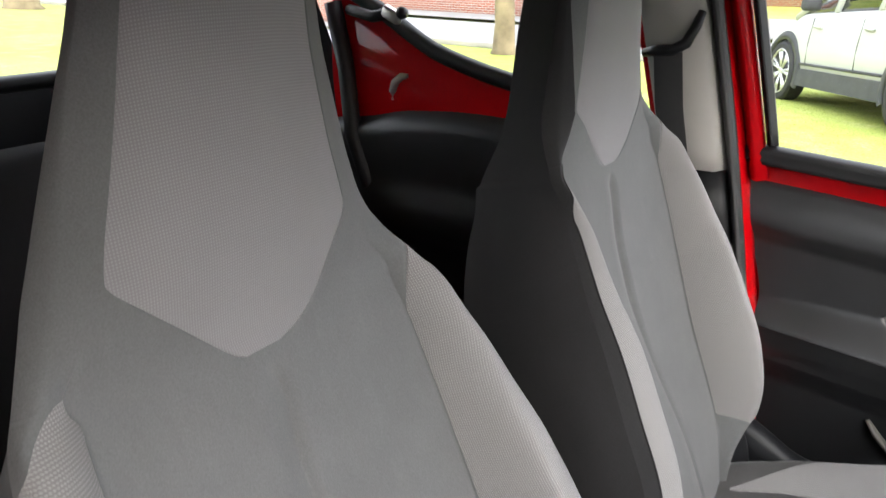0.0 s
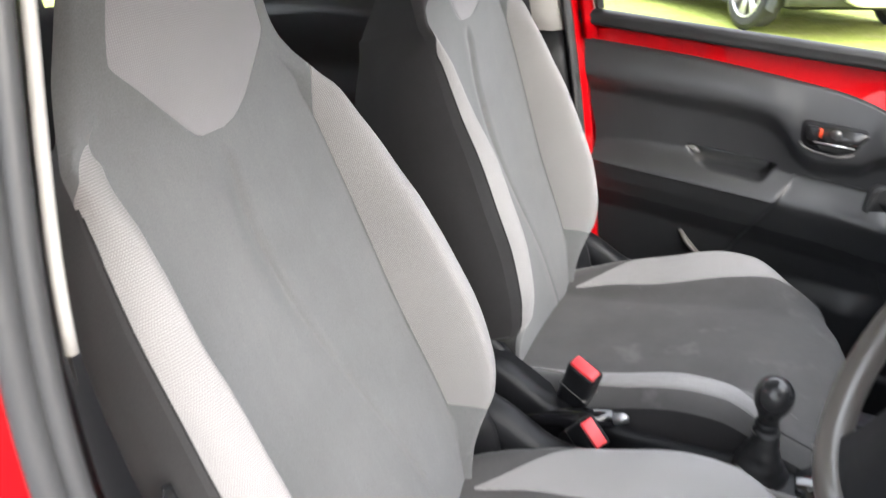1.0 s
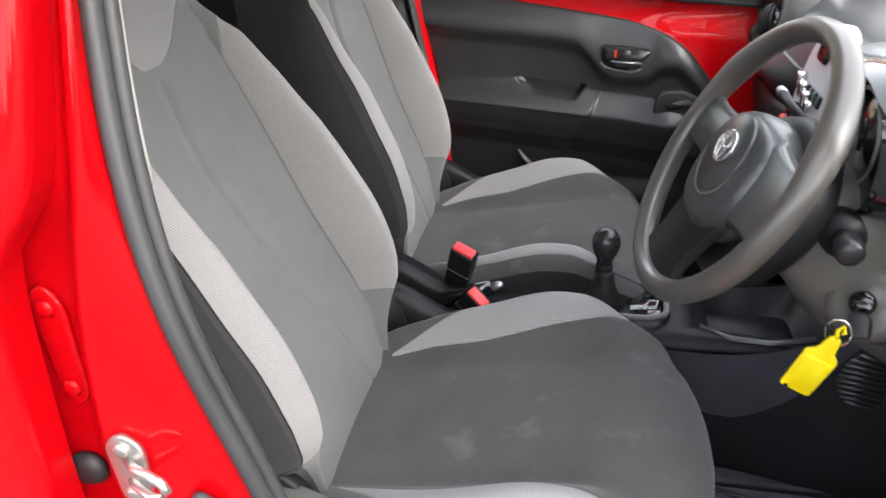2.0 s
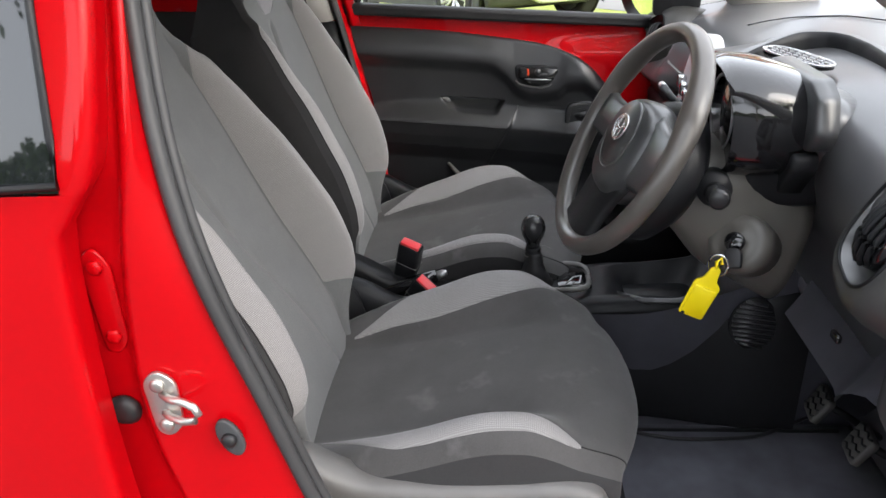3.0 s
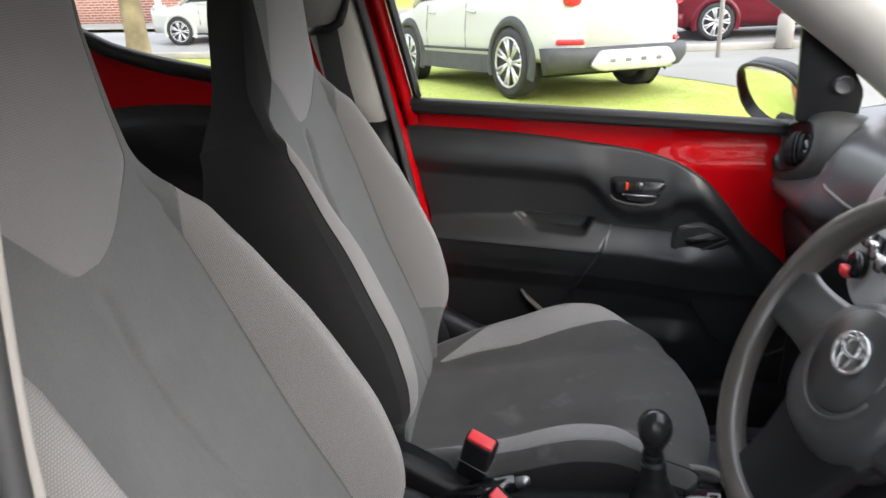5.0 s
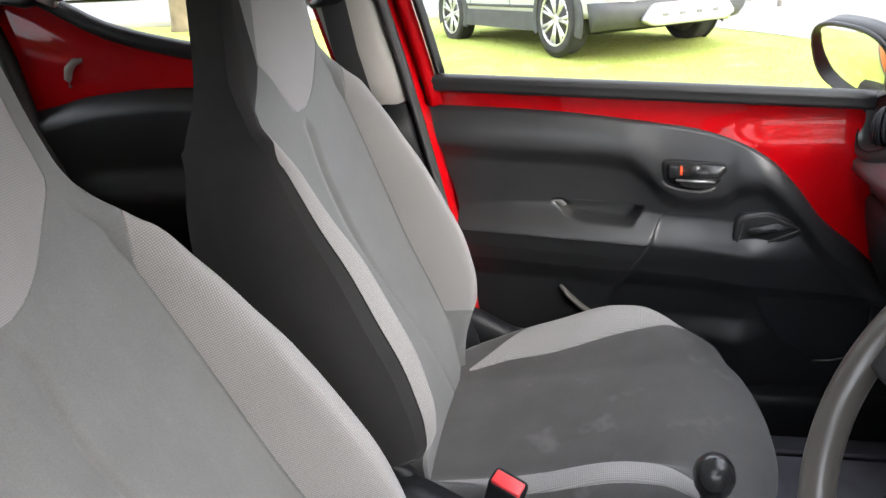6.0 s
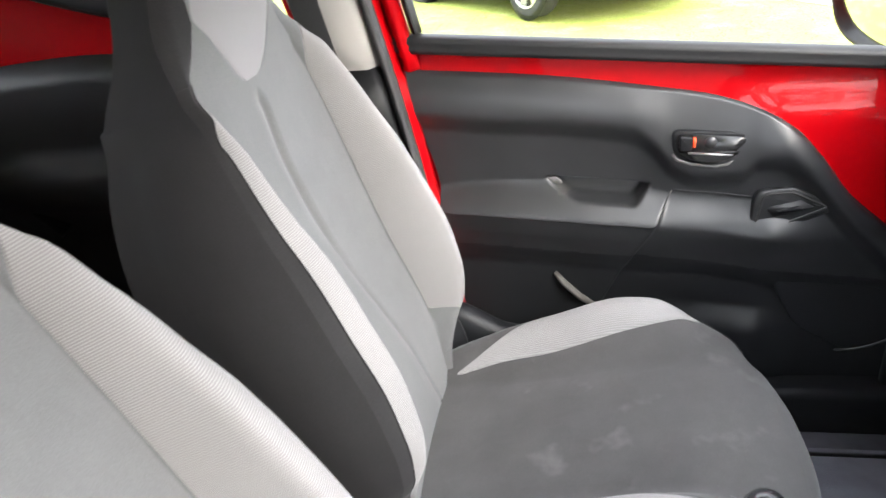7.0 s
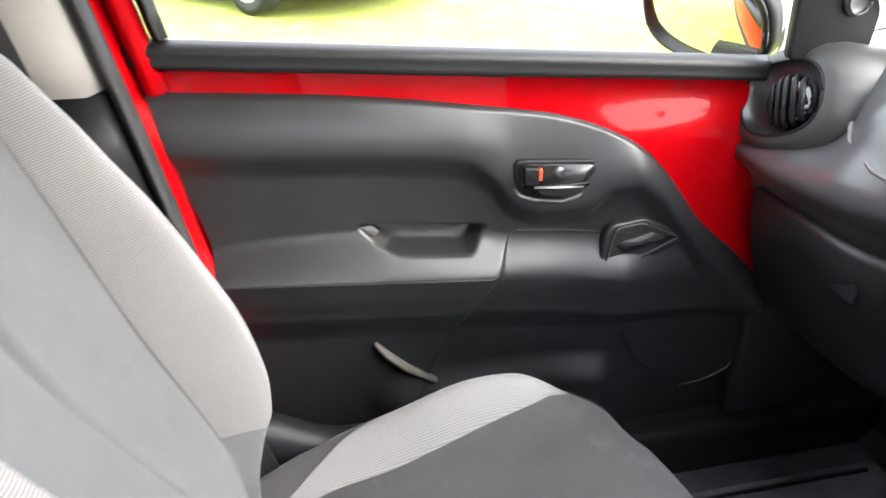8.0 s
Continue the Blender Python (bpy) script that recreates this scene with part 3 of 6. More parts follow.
    under = [[(-0.3 + 0.48 * i / 4, 0.22 * (j / 4 - 1), 0.315) for j in range(9)] for i in range(5)]
    part("cushion_base", sheet(under), M_BLACK, seat)
    if cx > 0:
        for k, (sx, sy, ang) in enumerate(((0.06, -0.13, 20), (0.075, -0.15, 35), (0.1, -0.17, 10), (0.115, -0.165, 50))):
            p0 = Vector(cushion_point(0.6 + (sx - 0.02) / 0.65, sy)) + Vector((0, 0, 0.0005))
            d = Vector((math.cos(radians(ang)), -math.sin(radians(ang)), 0.12)) * (0.008 + 0.003 * k)
            part("scuff", tube([p0, p0 + d * 0.5, p0 + d], [0.0004, 0.0006, 0.0003], 4), M_BOLSTER, seat)
    # plastic side shields, recliner covers and rails
    for sgn in (-1, 1):
        outl = rounded([(-0.36, 0.27), (-0.41, 0.47), (-0.36, 0.495), (-0.3, 0.482), (-0.22, 0.434), (-0.1, 0.428), (0.07, 0.438), (0.13, 0.425), (0.15, 0.36), (0.12, 0.265)], 0.025)
        m = Matrix(((1, 0, 0, 0), (0, 0, sgn, sgn * 0.226), (0, 1, 0, 0), (0, 0, 0, 1)))
        part("side_shield", slab(outl, 0.05, 0.016, 4, m), M_GREY if sgn < 0 and cx < 0 else M_BLACK, seat)
        cover = slab(rounded([(-0.42, 0.37), (-0.4, 0.5), (-0.34, 0.51), (-0.3, 0.47), (-0.28, 0.38)], 0.03), 0.02, 0.008, 3, Matrix(((1, 0, 0, 0), (0, 0, sgn, sgn * 0.215), (0, 1, 0, 0), (0, 0, 0, 1))))
        part("recliner_cover", cover, M_BLACK, seat)
        part("rail", block(0.5, 0.04, 0.05, 0.006, 2, (-0.08, sgn * 0.17, 0.185)), M_BLACK, seat)
        for x in (-0.28, 0.13):
            part("bracket", block(0.05, 0.05, 0.13, 0.006, 2, (x, sgn * 0.17, 0.25)), M_BLACK, seat)
    if cx < 0:
        lever = [(-0.402, -0.254, 0.742), (-0.39, -0.262, 0.735), (-0.374, -0.268, 0.712), (-0.362, -0.27, 0.68), (-0.357, -0.27, 0.65), (-0.362, -0.265, 0.632), (-0.374, -0.258, 0.632)]
        part("recliner_lever", tube(lever, [0.004, 0.006, 0.0075, 0.008, 0.0075, 0.006, 0.004], 12, flat=0.7), M_KNOB, seat, "black recliner lever")
    return seat


build_seat("driver_seat", "grey cloth driver seat with paler dotted bolsters beside the open door", -0.298, 22.0, 0.028, 1.0, 1.3, 0.42, M_SEAT, M_SIDE_LIT, 0.0)
build_seat("passenger_seat", "grey cloth passenger seat with paler dotted bolsters and dark sides", 0.305, 17.0, 0.0, 0.95, 1.05, 0.0, M_SIDE, M_SIDE, 0.04)


# ---- body shell of the hatchback ----
GROUND_Z = -0.13
shell = thing("car_body", "glossy red five-door hatchback body with door opening", "car body", pose(0, 0, 0))
shell["kind"] = "structure"
# floor pan and carpets
part("floor_pan", block(3.0, 1.4, 0.03, 0.0, 1, (-0.4, 0, 0.125)), M_CARPET, shell)
part("tunnel", block(1.15, 0.2, 0.15, 0.04, 3, (-0.4, 0.02, 0.2)), M_CARPET, shell)
part("bulkhead", block(0.04, 1.4, 0.8, 0.01, 1, (1.05, 0, 0.5)), M_CARPET, shell)
part("toe_board", block(0.5, 1.4, 0.02, 0.0, 1, (0.9, 0, 0.3), Matrix.Rotation(radians(-48), 4, "Y")), M_CARPET, shell)
# sills
for y, nm in ((-0.69, "sill"), (0.71, "sill")):
    part(nm, block(2.3, 0.13, 0.15, 0.02, 3, (-0.35, y, 0.16)), M_RED if y < 0 else M_BLACK, shell)
part("kick_panel", block(0.6, 0.03, 0.5, 0.01, 2, (0.77, 0.688, 0.315)), M_SHADETRIM, shell)
part("scuff_trim", block(0.95, 0.03, 0.05, 0.01, 2, (0.2, -0.63, 0.245)), M_BLACK, shell)
part("underbody", block(3.2, 1.3, 0.08, 0.02, 1, (-0.3, 0, 0.06)), M_BLACK, shell)
# roof with its headliner
roof_rows, liner_rows = [], []
for i in range(17):
    x = 0.2 - 2.0 * i / 16
    z = 1.345 - 0.035 * ((x + 0.75) / 0.9) ** 2
    roof_rows.append([(x, 0.62 * (j / 8 - 1), z - 0.05 * (j / 8 - 1) ** 4) for j in range(17)])
    liner_rows.append([(x, 0.6 * (j / 8 - 1), z - 0.03 - 0.06 * (j / 8 - 1) ** 4) for j in range(17)])
part("roof", sheet(roof_rows), M_RED, shell)
part("headliner", sheet(liner_rows), M_HEADLINER, shell, "pale fabric headliner")
for sgn in (-1, 1):
    part("roof_rail", tube([(0.22, sgn * 0.6, 1.26), (0.0, sgn * 0.61, 1.285), (-0.5, sgn * 0.61, 1.295), (-1.2, sgn * 0.6, 1.27), (-1.75, sgn * 0.56, 1.2)], 0.04, 10), M_RED, shell)

# left B-pillar: pale upper trim, dark lower trim, red outer face
BX = curve_of((0.2, -0.29), (0.63, -0.345), (0.905, -0.396), (1.17, -0.445), (1.3, -0.47))


def pillar_b(sgn, y_low, y_top):
    def y_at(z):
        return sgn * (y_low + (y_top - y_low) * smooth01((z - 0.85) / 0.5))

    def strip(z0, z1, x0, x1, thick, off, n=10):
        rows = []
        for k in range(n + 1):
            z = z0 + (z1 - z0) * k / n
            bx, y = BX(z), y_at(z)
            rows.append([(bx + x0, y - sgn * (off + 0.4 * thick), z), (bx + x0, y - sgn * off, z), (bx + x1, y - sgn * off, z), (bx + x1, y - sgn * (off + 0.4 * thick), z), (bx + x1 - 0.012, y - sgn * (off + thick), z), (bx + x0 + 0.012, y - sgn * (off + thick), z)])
        return loft(rows)

    return strip


strip_b = pillar_b(1, 0.66, 0.60)
part("pillar_trim", strip_b(0.895, 1.3, -0.13, -0.018, 0.05, 0.02), M_CREAM, shell, "pale plastic pillar trim")
part("lower_pillar_trim", strip_b(0.2, 0.89, -0.13, -0.016, 0.045, 0.02), M_BLACK, shell, "black plastic pillar trim")
part("pillar_seal", strip_b(0.2, 1.3, -0.014, -0.002, 0.03, 0.02), M_SEAL, shell, "grey rubber door seal")
part("pillar_frame", strip_b(0.2, 1.3, -0.16, 0.0, 0.05, -0.035), M_RED, shell)

# right B-pillar beside the open driver's door
SEAL_X = curve_of((0.2, -0.14), (0.3, -0.155), (0.42, -0.185), (0.524, -0.222), (0.68, -0.263), (0.788, -0.293), (0.909, -0.318), (1.015, -0.33), (1.15, -0.336), (1.3, -0.345))


def right_band(x0, x1, y0, y1, z0=0.2, z1=1.3, n=28, curl=0.0):
    """A strip of the right door frame that follows the door seal, from x0, y0 to x1, y1 of it."""
    rows = []
    for k in range(n + 1):
        z = z0 + (z1 - z0) * k / n
        lean = 0.09 * smooth01((z - 0.8) / 0.6)
        rows.append([(SEAL_X(z) + x0 + (x1 - x0) * j / 6, y0 + (y1 - y0) * j / 6 - curl * math.sin(math.pi * j / 6) + lean, z) for j in range(7)])
    return sheet(rows)


seal_path = [(SEAL_X(0.2 + 1.1 * k / 40), -0.682 + 0.09 * smooth01((0.2 + 1.1 * k / 40 - 0.8) / 0.6), 0.2 + 1.1 * k / 40) for k in range(41)]
part("door_seal", tube([(x + 0.007, y + 0.003, z) for x, y, z in seal_path], 0.0095, 12, flat=0.9), M_SEAL, shell, "dark grey rubber door seal")
part("door_seal_lip", tube([(x + 0.015, y + 0.014, z) for x, y, z in seal_path], 0.007, 8), M_SEAL, shell)
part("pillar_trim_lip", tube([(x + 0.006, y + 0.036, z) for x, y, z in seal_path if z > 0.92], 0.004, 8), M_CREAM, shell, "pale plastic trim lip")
CREASE_X = curve_of((0.2, -0.3), (0.45, -0.345), (0.549, -0.364), (0.619, -0.377), (0.685, -0.381), (0.775, -0.374), (0.87, -0.361), (0.967, -0.346), (1.122, -0.333), (1.3, -0.327))
DOOR_FRONT = curve_of((0.1, -0.4), (0.4, -0.412), (0.62, -0.412), (0.83, -0.407), (0.9, -0.401), (0.937, -0.392), (0.95, -0.366), (1.0, -0.35), (1.13, -0.336), (1.3, -0.33))
rows = []
for k in range(45):
    z = 0.2 + 1.1 * k / 44
    tilt_y, xc, xs, xd = 0.09 * smooth01((z - 0.8) / 0.6), CREASE_X(z), SEAL_X(z) + 0.001, min(DOOR_FRONT(z), -0.392)
    deep = 0.688 + 0.008 * smooth01((z - 0.9) / 0.06)
    face = [(xc + 0.012 + (xs - xc - 0.012) * j / 5, -0.7035 + 0.0255 * (j / 5) ** 1.4) for j in range(1, 6)]
    rows.append([(x, y + tilt_y, z) for x, y in [(xd - 0.05, -0.69), (xd - 0.01, -deep), (xc - 0.02, -deep), (xc - 0.011, -deep - 0.001), (xc - 0.006, -0.694), (xc - 0.002, -0.701), (xc + 0.002, -0.7045), (xc + 0.007, -0.705), (xc + 0.012, -0.7035)] + face])
part("pillar_face", sheet(rows), M_RED, shell, "glossy red door shut face")
part("pillar_core", right_band(0.005, -0.11, -0.655, -0.6), M_BLACK, shell)
part("pillar_trim", right_band(0.004, -0.1, -0.645, -0.57, 0.92, 1.3, curl=0.006), M_CREAM, shell, "pale plastic pillar trim")
part("lower_pillar_trim", right_band(0.006, -0.1, -0.65, -0.57, 0.2, 0.92, curl=0.006), M_BLACK, shell, "black plastic pillar trim")


# door striker, stops and check on the shut face
def striker():
    t = thing("door_striker", "zinc plated door striker loop bolted to red pillar", "striker", pose(-0.351, -0.704, 0.689))
    part("plate", slab(rounded([(-0.02, -0.04), (-0.024, 0.03), (-0.005, 0.045), (0.015, 0.03), (0.012, -0.03), (-0.004, -0.046)], 0.012), 0.005, 0.0015, 2, on_left(0)), M_STEEL, t)
    part("loop", tube([(-0.004, -0.004, 0.013), (0.008, -0.014, 0.014), (0.026, -0.02, 0.015), (0.038, -0.022, 0.01), (0.042, -0.022, 0.0), (0.036, -0.022, -0.009), (0.022, -0.02, -0.012), (0.004, -0.012, -0.012), (-0.006, -0.004, -0.012)], 0.0045, 8), M_STEEL, t)
    for z in (0.026, -0.028):
        part("screw", lathe([(0.0085, 0), (0.0085, 0.003), (0.005, 0.005), (0.0005, 0.005)], 12, None, pose(-0.006, -0.005, z, 90)), M_STEEL, t)


striker()
stop = thing("door_stop", "black rubber door stop on red pillar", "rubber stop", pose(-0.292, -0.697, 0.635))
part("plate", slab(ellipse(0, 0, 0.014, 0.026), 0.006, 0.002, 2, on_left(0) @ pose(0, 0, 0, 0, 0, 18)), M_CLAD, stop)
part("pad", lathe([(0.009, 0), (0.009, 0.006), (0.006, 0.009), (0.0005, 0.0095)], 16, None, pose(0, -0.005, 0, 90)), M_RUBBER, stop)
chk = thing("rear_door_buffer", "round black rubber buffer between red doors", "rubber buffer", pose(-0.412, -0.69, 0.669))
part("disc", lathe([(0.018, 0), (0.02, 0.005), (0.014, 0.012), (0.007, 0.014), (0.0005, 0.014)], 18, None, pose(0, 0, 0, 90)), M_RUBBER, chk)
hin = thing("door_hinge_pad", "red painted hinge leaf on door pillar", "hinge", pose(-0.4, -0.688, 0.81))
part("leaf", slab(rounded([(-0.014, -0.062), (-0.018, 0.05), (0.0, 0.066), (0.016, 0.045), (0.014, -0.05), (0.0, -0.066)], 0.012), 0.004, 0.002, 2, on_left(0)), M_RED, hin)
for z in (0.042, -0.042):
    part("bolt", lathe([(0.009, 0), (0.009, 0.004), (0.006, 0.006), (0.0005, 0.006)], 6, None, pose(0, -0.003, z, 90)), M_RED, hin)

# right rear door: red skin with a dark fixed window
rear_r = thing("rear_door_right", "closed glossy red rear door with dark tinted window", "car door")


def rear_skin(z0, z1, front, y_in, n=20, x_far=-1.35):
    rows = []
    for k in range(n + 1):
        z = z0 + (z1 - z0) * k / n
        y = -0.736 + 0.10 * smooth01((z - 0.85) / 0.6) - 0.02 * math.sin(math.pi * smooth01((z - 0.1) / 1.0))
        xf = front(z)
        rows.append([(xf - 0.006, y + 0.05, z), (xf - 0.001, y + 0.02, z), (xf + 0.001, y + 0.012, z), (xf - 0.001, y + 0.006, z), (xf - 0.005, y + 0.002, z), (xf - 0.012, y, z)] + [(xf - 0.012 + (x_far - xf + 0.012) * j / 6, y - y_in, z) for j in range(1, 7)])
    return sheet(rows)


part("door_skin", rear_skin(0.1, 0.948, DOOR_FRONT, 0.0), M_RED, rear_r)
part("window_frame", rear_skin(0.948, 1.29, DOOR_FRONT, 0.0, x_far=-0.387), M_RED, rear_r)
part("window", rear_skin(0.95, 1.29, lambda z: -0.375, -0.004), M_TINT, rear_r, "dark tinted rear window")
part("window_gasket", tube([(-0.386, -0.738 + 0.10 * smooth01((z - 0.85) / 0.6) - 0.02 * math.sin(math.pi * smooth01((z - 0.1) / 1.0)), z) for z in [1.29, 1.2, 1.1, 1.0, 0.957]] + [(-0.6, -0.75, 0.953), (-1.3, -0.745, 0.953)], 0.004, 8), M_RUBBER, rear_r)

# ---- left front door, closed ----
door = thing("passenger_door", "closed red front door with charcoal moulded trim panel", "car door")
TRIM_TOP = curve_of((-0.395, 0.867), (-0.167, 0.848), (0.048, 0.817), (0.12, 0.804), (0.167, 0.791), (0.215, 0.771), (0.256, 0.744), (0.3, 0.697), (0.354, 0.628), (0.42, 0.57), (0.48, 0.512))


CREASE_TRIM = curve_of((-0.404, 0.802), (-0.24, 0.786), (-0.099, 0.774), (-0.009, 0.762), (0.031, 0.735), (0.06, 0.699), (0.107, 0.677), (0.174, 0.683), (0.201, 0.705), (0.235, 0.71), (0.267, 0.69), (0.3, 0.655), (0.36, 0.585), (0.48, 0.47))
SHELF_Z = curve_of((-0.4, 0.645), (-0.33, 0.653), (-0.24, 0.659), (-0.149, 0.658), (0.067, 0.632), (0.207, 0.62), (0.48, 0.59))


def seam_z(x):
    return 0.579 - 0.095 * x


def lower_edge(x):
    """Foot of the armrest band, over the map pocket."""
    return 0.505 - 0.1 * x


def armrest_end(z):
    return 0.036 + 0.5 * (z - 0.576)


def skin_y(x, z):
    """The painted inner skin, which swells inwards ahead of the handle."""
    return 0.703 - 0.02 * smooth01((x - 0.08) / 0.16) * smooth01((0.83 - z) / 0.075)


def pull_depth(x, z):
    """The hollow of the pull cup, behind a slanting opening."""
    top, low = 0.661 - 0.095 * (x + 0.126), 0.621 - 0.12 * (x + 0.112)
    sides = (top - z, z - low, 0.65 * (x + 0.152) + 0.76 * (z - 0.657), 0.8 * (0.019 - x) + 0.6 * (z - 0.645) + 0.012)
    inside = -math.log(sum(math.exp(-260 * min(0.3, max(-0.3, d))) for d in sides)) / 260
    return 0.034 * smooth01((inside + 0.001) / 0.009)


def trim_y(x, z):
    """The trim's face: a top roll that looks up, a hollow panel, a sloping armrest with its lip, and the map pocket below."""
    top, crease, shelf, seam, low = TRIM_TOP(x), CREASE_TRIM(x), SHELF_Z(x), seam_z(x), lower_edge(x)
    edge = smooth01((top - z) / 0.006) * 0.008
    roll = 0.02 * math.sin(0.5 * math.pi * min(1.0, max(0.0, (top - z) / max(0.03, top - crease))))
    hollow = 0.02 * smooth01((crease - z) / 0.045) + 0.008 * smooth01((crease - z) / 0.12)
    rest = 1 - smooth01((x - armrest_end(z)) / 0.01)
    fade = 1 - smooth01((x - 0.22) / 0.2)
    t = max(0.0, (shelf - z) / max(0.02, shelf - seam))
    out = (0.034 + 0.009 * rest) * fade * smooth01(0.92 * t)
    under = 0.03 * fade * smooth01((seam - z + 0.004) / (seam - low + 0.02)) + 0.0025 * rest * smooth01((seam - z) / 0.004) * (1 - smooth01((seam - z - 0.015) / 0.03))
    pocket = 0.016 * smooth01((low - z) / 0.05) - 0.022 * smooth01((0.4 - z) / 0.06) * smooth01((x + 0.16) / 0.06) * (1 - smooth01((x - 0.2) / 0.12))
    return skin_y(x, top) + 0.002 - edge - roll + hollow - out + under + pocket + pull_depth(x, z)


def trim_x0(z):
    return -0.395 + 0.05 * smooth01((0.867 - z) / 0.24) + 0.03 * smooth01((0.6 - z) / 0.4)


rows = []
for i in range(251):
    u = i / 250
    rows.append([])
    for j in range(211):
        v = j / 210
        xt = -0.395 + 0.875 * u
        z = 0.2 + (TRIM_TOP(xt) - 0.2) * v
        x = xt + (trim_x0(z) + 0.395) * (1 - u)
        rows[-1].append((x, trim_y(x, min(z, TRIM_TOP(x))), z))
# below the armrest the same plastic is darkened for the shade there
for nm, mat, low_side in (("trim_panel", M_DOORTRIM, False), ("lower_trim", M_SHADETRIM, True)):
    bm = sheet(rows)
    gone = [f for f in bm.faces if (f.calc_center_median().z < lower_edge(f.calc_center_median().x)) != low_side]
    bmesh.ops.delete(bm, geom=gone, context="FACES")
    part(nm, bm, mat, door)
# red inner skin
rows = []
for i in range(61):
    u = i / 60
    x0 = -0.43 + 0.93 * u
    r = []
    for j in range(37):
        ztop = 0.915 - 0.075 * u
        zlow = min(TRIM_TOP(x0) - 0.05, 0.83)
        z = zlow + (ztop - zlow) * j / 36
        x = x0 + (BX(z) + 0.395) * (1 - u)
        r.append((x, skin_y(x, z) - 0.01 * smooth01((u - 0.93) / 0.07), z))
    rows.append(r)
part("inner_skin", sheet(rows), M_RED, door, "glossy red painted inner skin")
# upright edge of the frame behind the glass
strip_d = pillar_b(1, 0.70, 0.615)
part("frame_edge", strip_d(0.2, 0.9, 0.0, 0.05, 0.01, -0.034, 12), M_RED, door)
part("window_frame", strip_d(0.87, 1.3, 0.0, 0.03, 0.03, 0.005, 10), M_RED, door, "red painted window frame")
part("glass_channel", strip_d(0.93, 1.3, 0.032, 0.05, 0.02, 0.004, 12), M_RUBBER, door, "black rubber glass channel")
# belt seal along the window
belt = []
for k in range(41):
    x = -0.4 + 0.81 * k / 40
    z = 0.925 - 0.061 * (x + 0.388) / 0.776
    belt.append([(x, 0.695, z + 0.004), (x, 0.684, z + 0.006), (x, 0.672, z + 0.001), (x, 0.668, z - 0.008), (x, 0.672, z - 0.013), (x, 0.669, z - 0.018), (x, 0.673, z - 0.026), (x, 0.695, z - 0.026)])
part("belt_seal", loft(belt), M_RUBBER, door, "black rubber window belt seal")
outer = []
for k in range(21):
    x = -0.4 + 0.84 * k / 20
    z = 0.919 - 0.061 * (x + 0.388) / 0.776
    outer.append([(x, 0.70, z + 0.002), (x, 0.715, z + 0.006), (x, 0.735, z), (x, 0.74, z - 0.02), (x, 0.70, z - 0.02)])
part("outer_belt_seal", loft(outer), M_RUBBER, door)
rows = [[(-0.43 + 0.95 * i / 20, 0.762 - 0.04 * ((z - 0.5) / 0.4) ** 2, z) for z in [0.08 + (0.82 - 0.073 * i / 20) * j / 12 for j in range(13)]] for i in range(21)]
part("outer_skin", sheet(rows), M_RED, door)
glass = [[(x, 0.703 - 0.22 * (z - 0.88) * (0.5 + 0.5 * (z - 0.88)), z) for z in [0.86 + 0.4 * j / 8 for j in range(9)]] for x in (-0.4, -0.2, 0.0, 0.2, 0.44)]
pane = part("glass", sheet(glass), M_GLASS, door, "clear side window glass")
pane.visible_shadow = False

# paler sheet on the cup's back wall, standing in for light on it
part("pull_lit_wall", sheet([[(x, trim_y(x, z) - 0.0015, z) for x in [-0.132 + 0.135 * i / 20 for i in range(21)]] for z in [0.642 - 0.004 * j for j in range(4)]]), M_EAR, door, "paler inset for the lit wall of the pull cup")
# pale piece in place of a reflection at the pull cup's end; armrest's seams
part("pull_glint", slab(rounded([(-0.153, 0.657), (-0.13, 0.642), (-0.122, 0.648), (-0.134, 0.66)], 0.004), 0.004, 0.0015, 2, on_left(0.712)), M_GREY, door, "grey piece for the glint at the pull cup's end")
seam_run = [(x, seam_z(x)) for x in [-0.335 + 0.365 * k / 30 for k in range(31)]] + [(armrest_end(z) + 0.003, z) for z in (0.58, 0.59, 0.605, 0.62, 0.632)]
part("armrest_seam", tube([(x, trim_y(x, z) - 0.0002, z) for x, z in seam_run], 0.0014, 5), M_RUBBER, door)
part("shelf_seam", tube([(x, trim_y(x, SHELF_Z(x) + 0.001), SHELF_Z(x) + 0.001) for x in [0.07 + 0.13 * k / 20 for k in range(21)]], 0.0012, 5), M_RUBBER, door)
# release handle with its bezel, lock and lever
HY = 0.018
bez = rounded([(0.057, 0.751), (0.179, 0.742), (0.185, 0.729), (0.164, 0.693), (0.131, 0.684), (0.077, 0.693), (0.059, 0.712)], 0.014)
part("handle_bezel", slab(bez, 0.014, 0.004, 3, on_left(0.672 + HY)), M_BLACK, door, "black handle surround")
cupo = rounded([(0.064, 0.745), (0.173, 0.736), (0.177, 0.728), (0.158, 0.698), (0.13, 0.692), (0.082, 0.7), (0.066, 0.715)], 0.012)
part("handle_cup", slab(cupo, 0.002, 0.0, 1, on_left(0.6575 + HY)), M_KNOB, door)
part("handle_lever", slab(rounded([(0.085, 0.714), (0.168, 0.714), (0.153, 0.7), (0.128, 0.694), (0.094, 0.7)], 0.006), 0.012, 0.004, 3, on_left(0.657 + HY)), M_KNOB, door, "gloss black release lever")
part("lever_edge", tube([(0.084, 0.646 + HY, 0.714), (0.12, 0.645 + HY, 0.711), (0.155, 0.646 + HY, 0.709)], 0.0018, 6), M_SATIN, door)
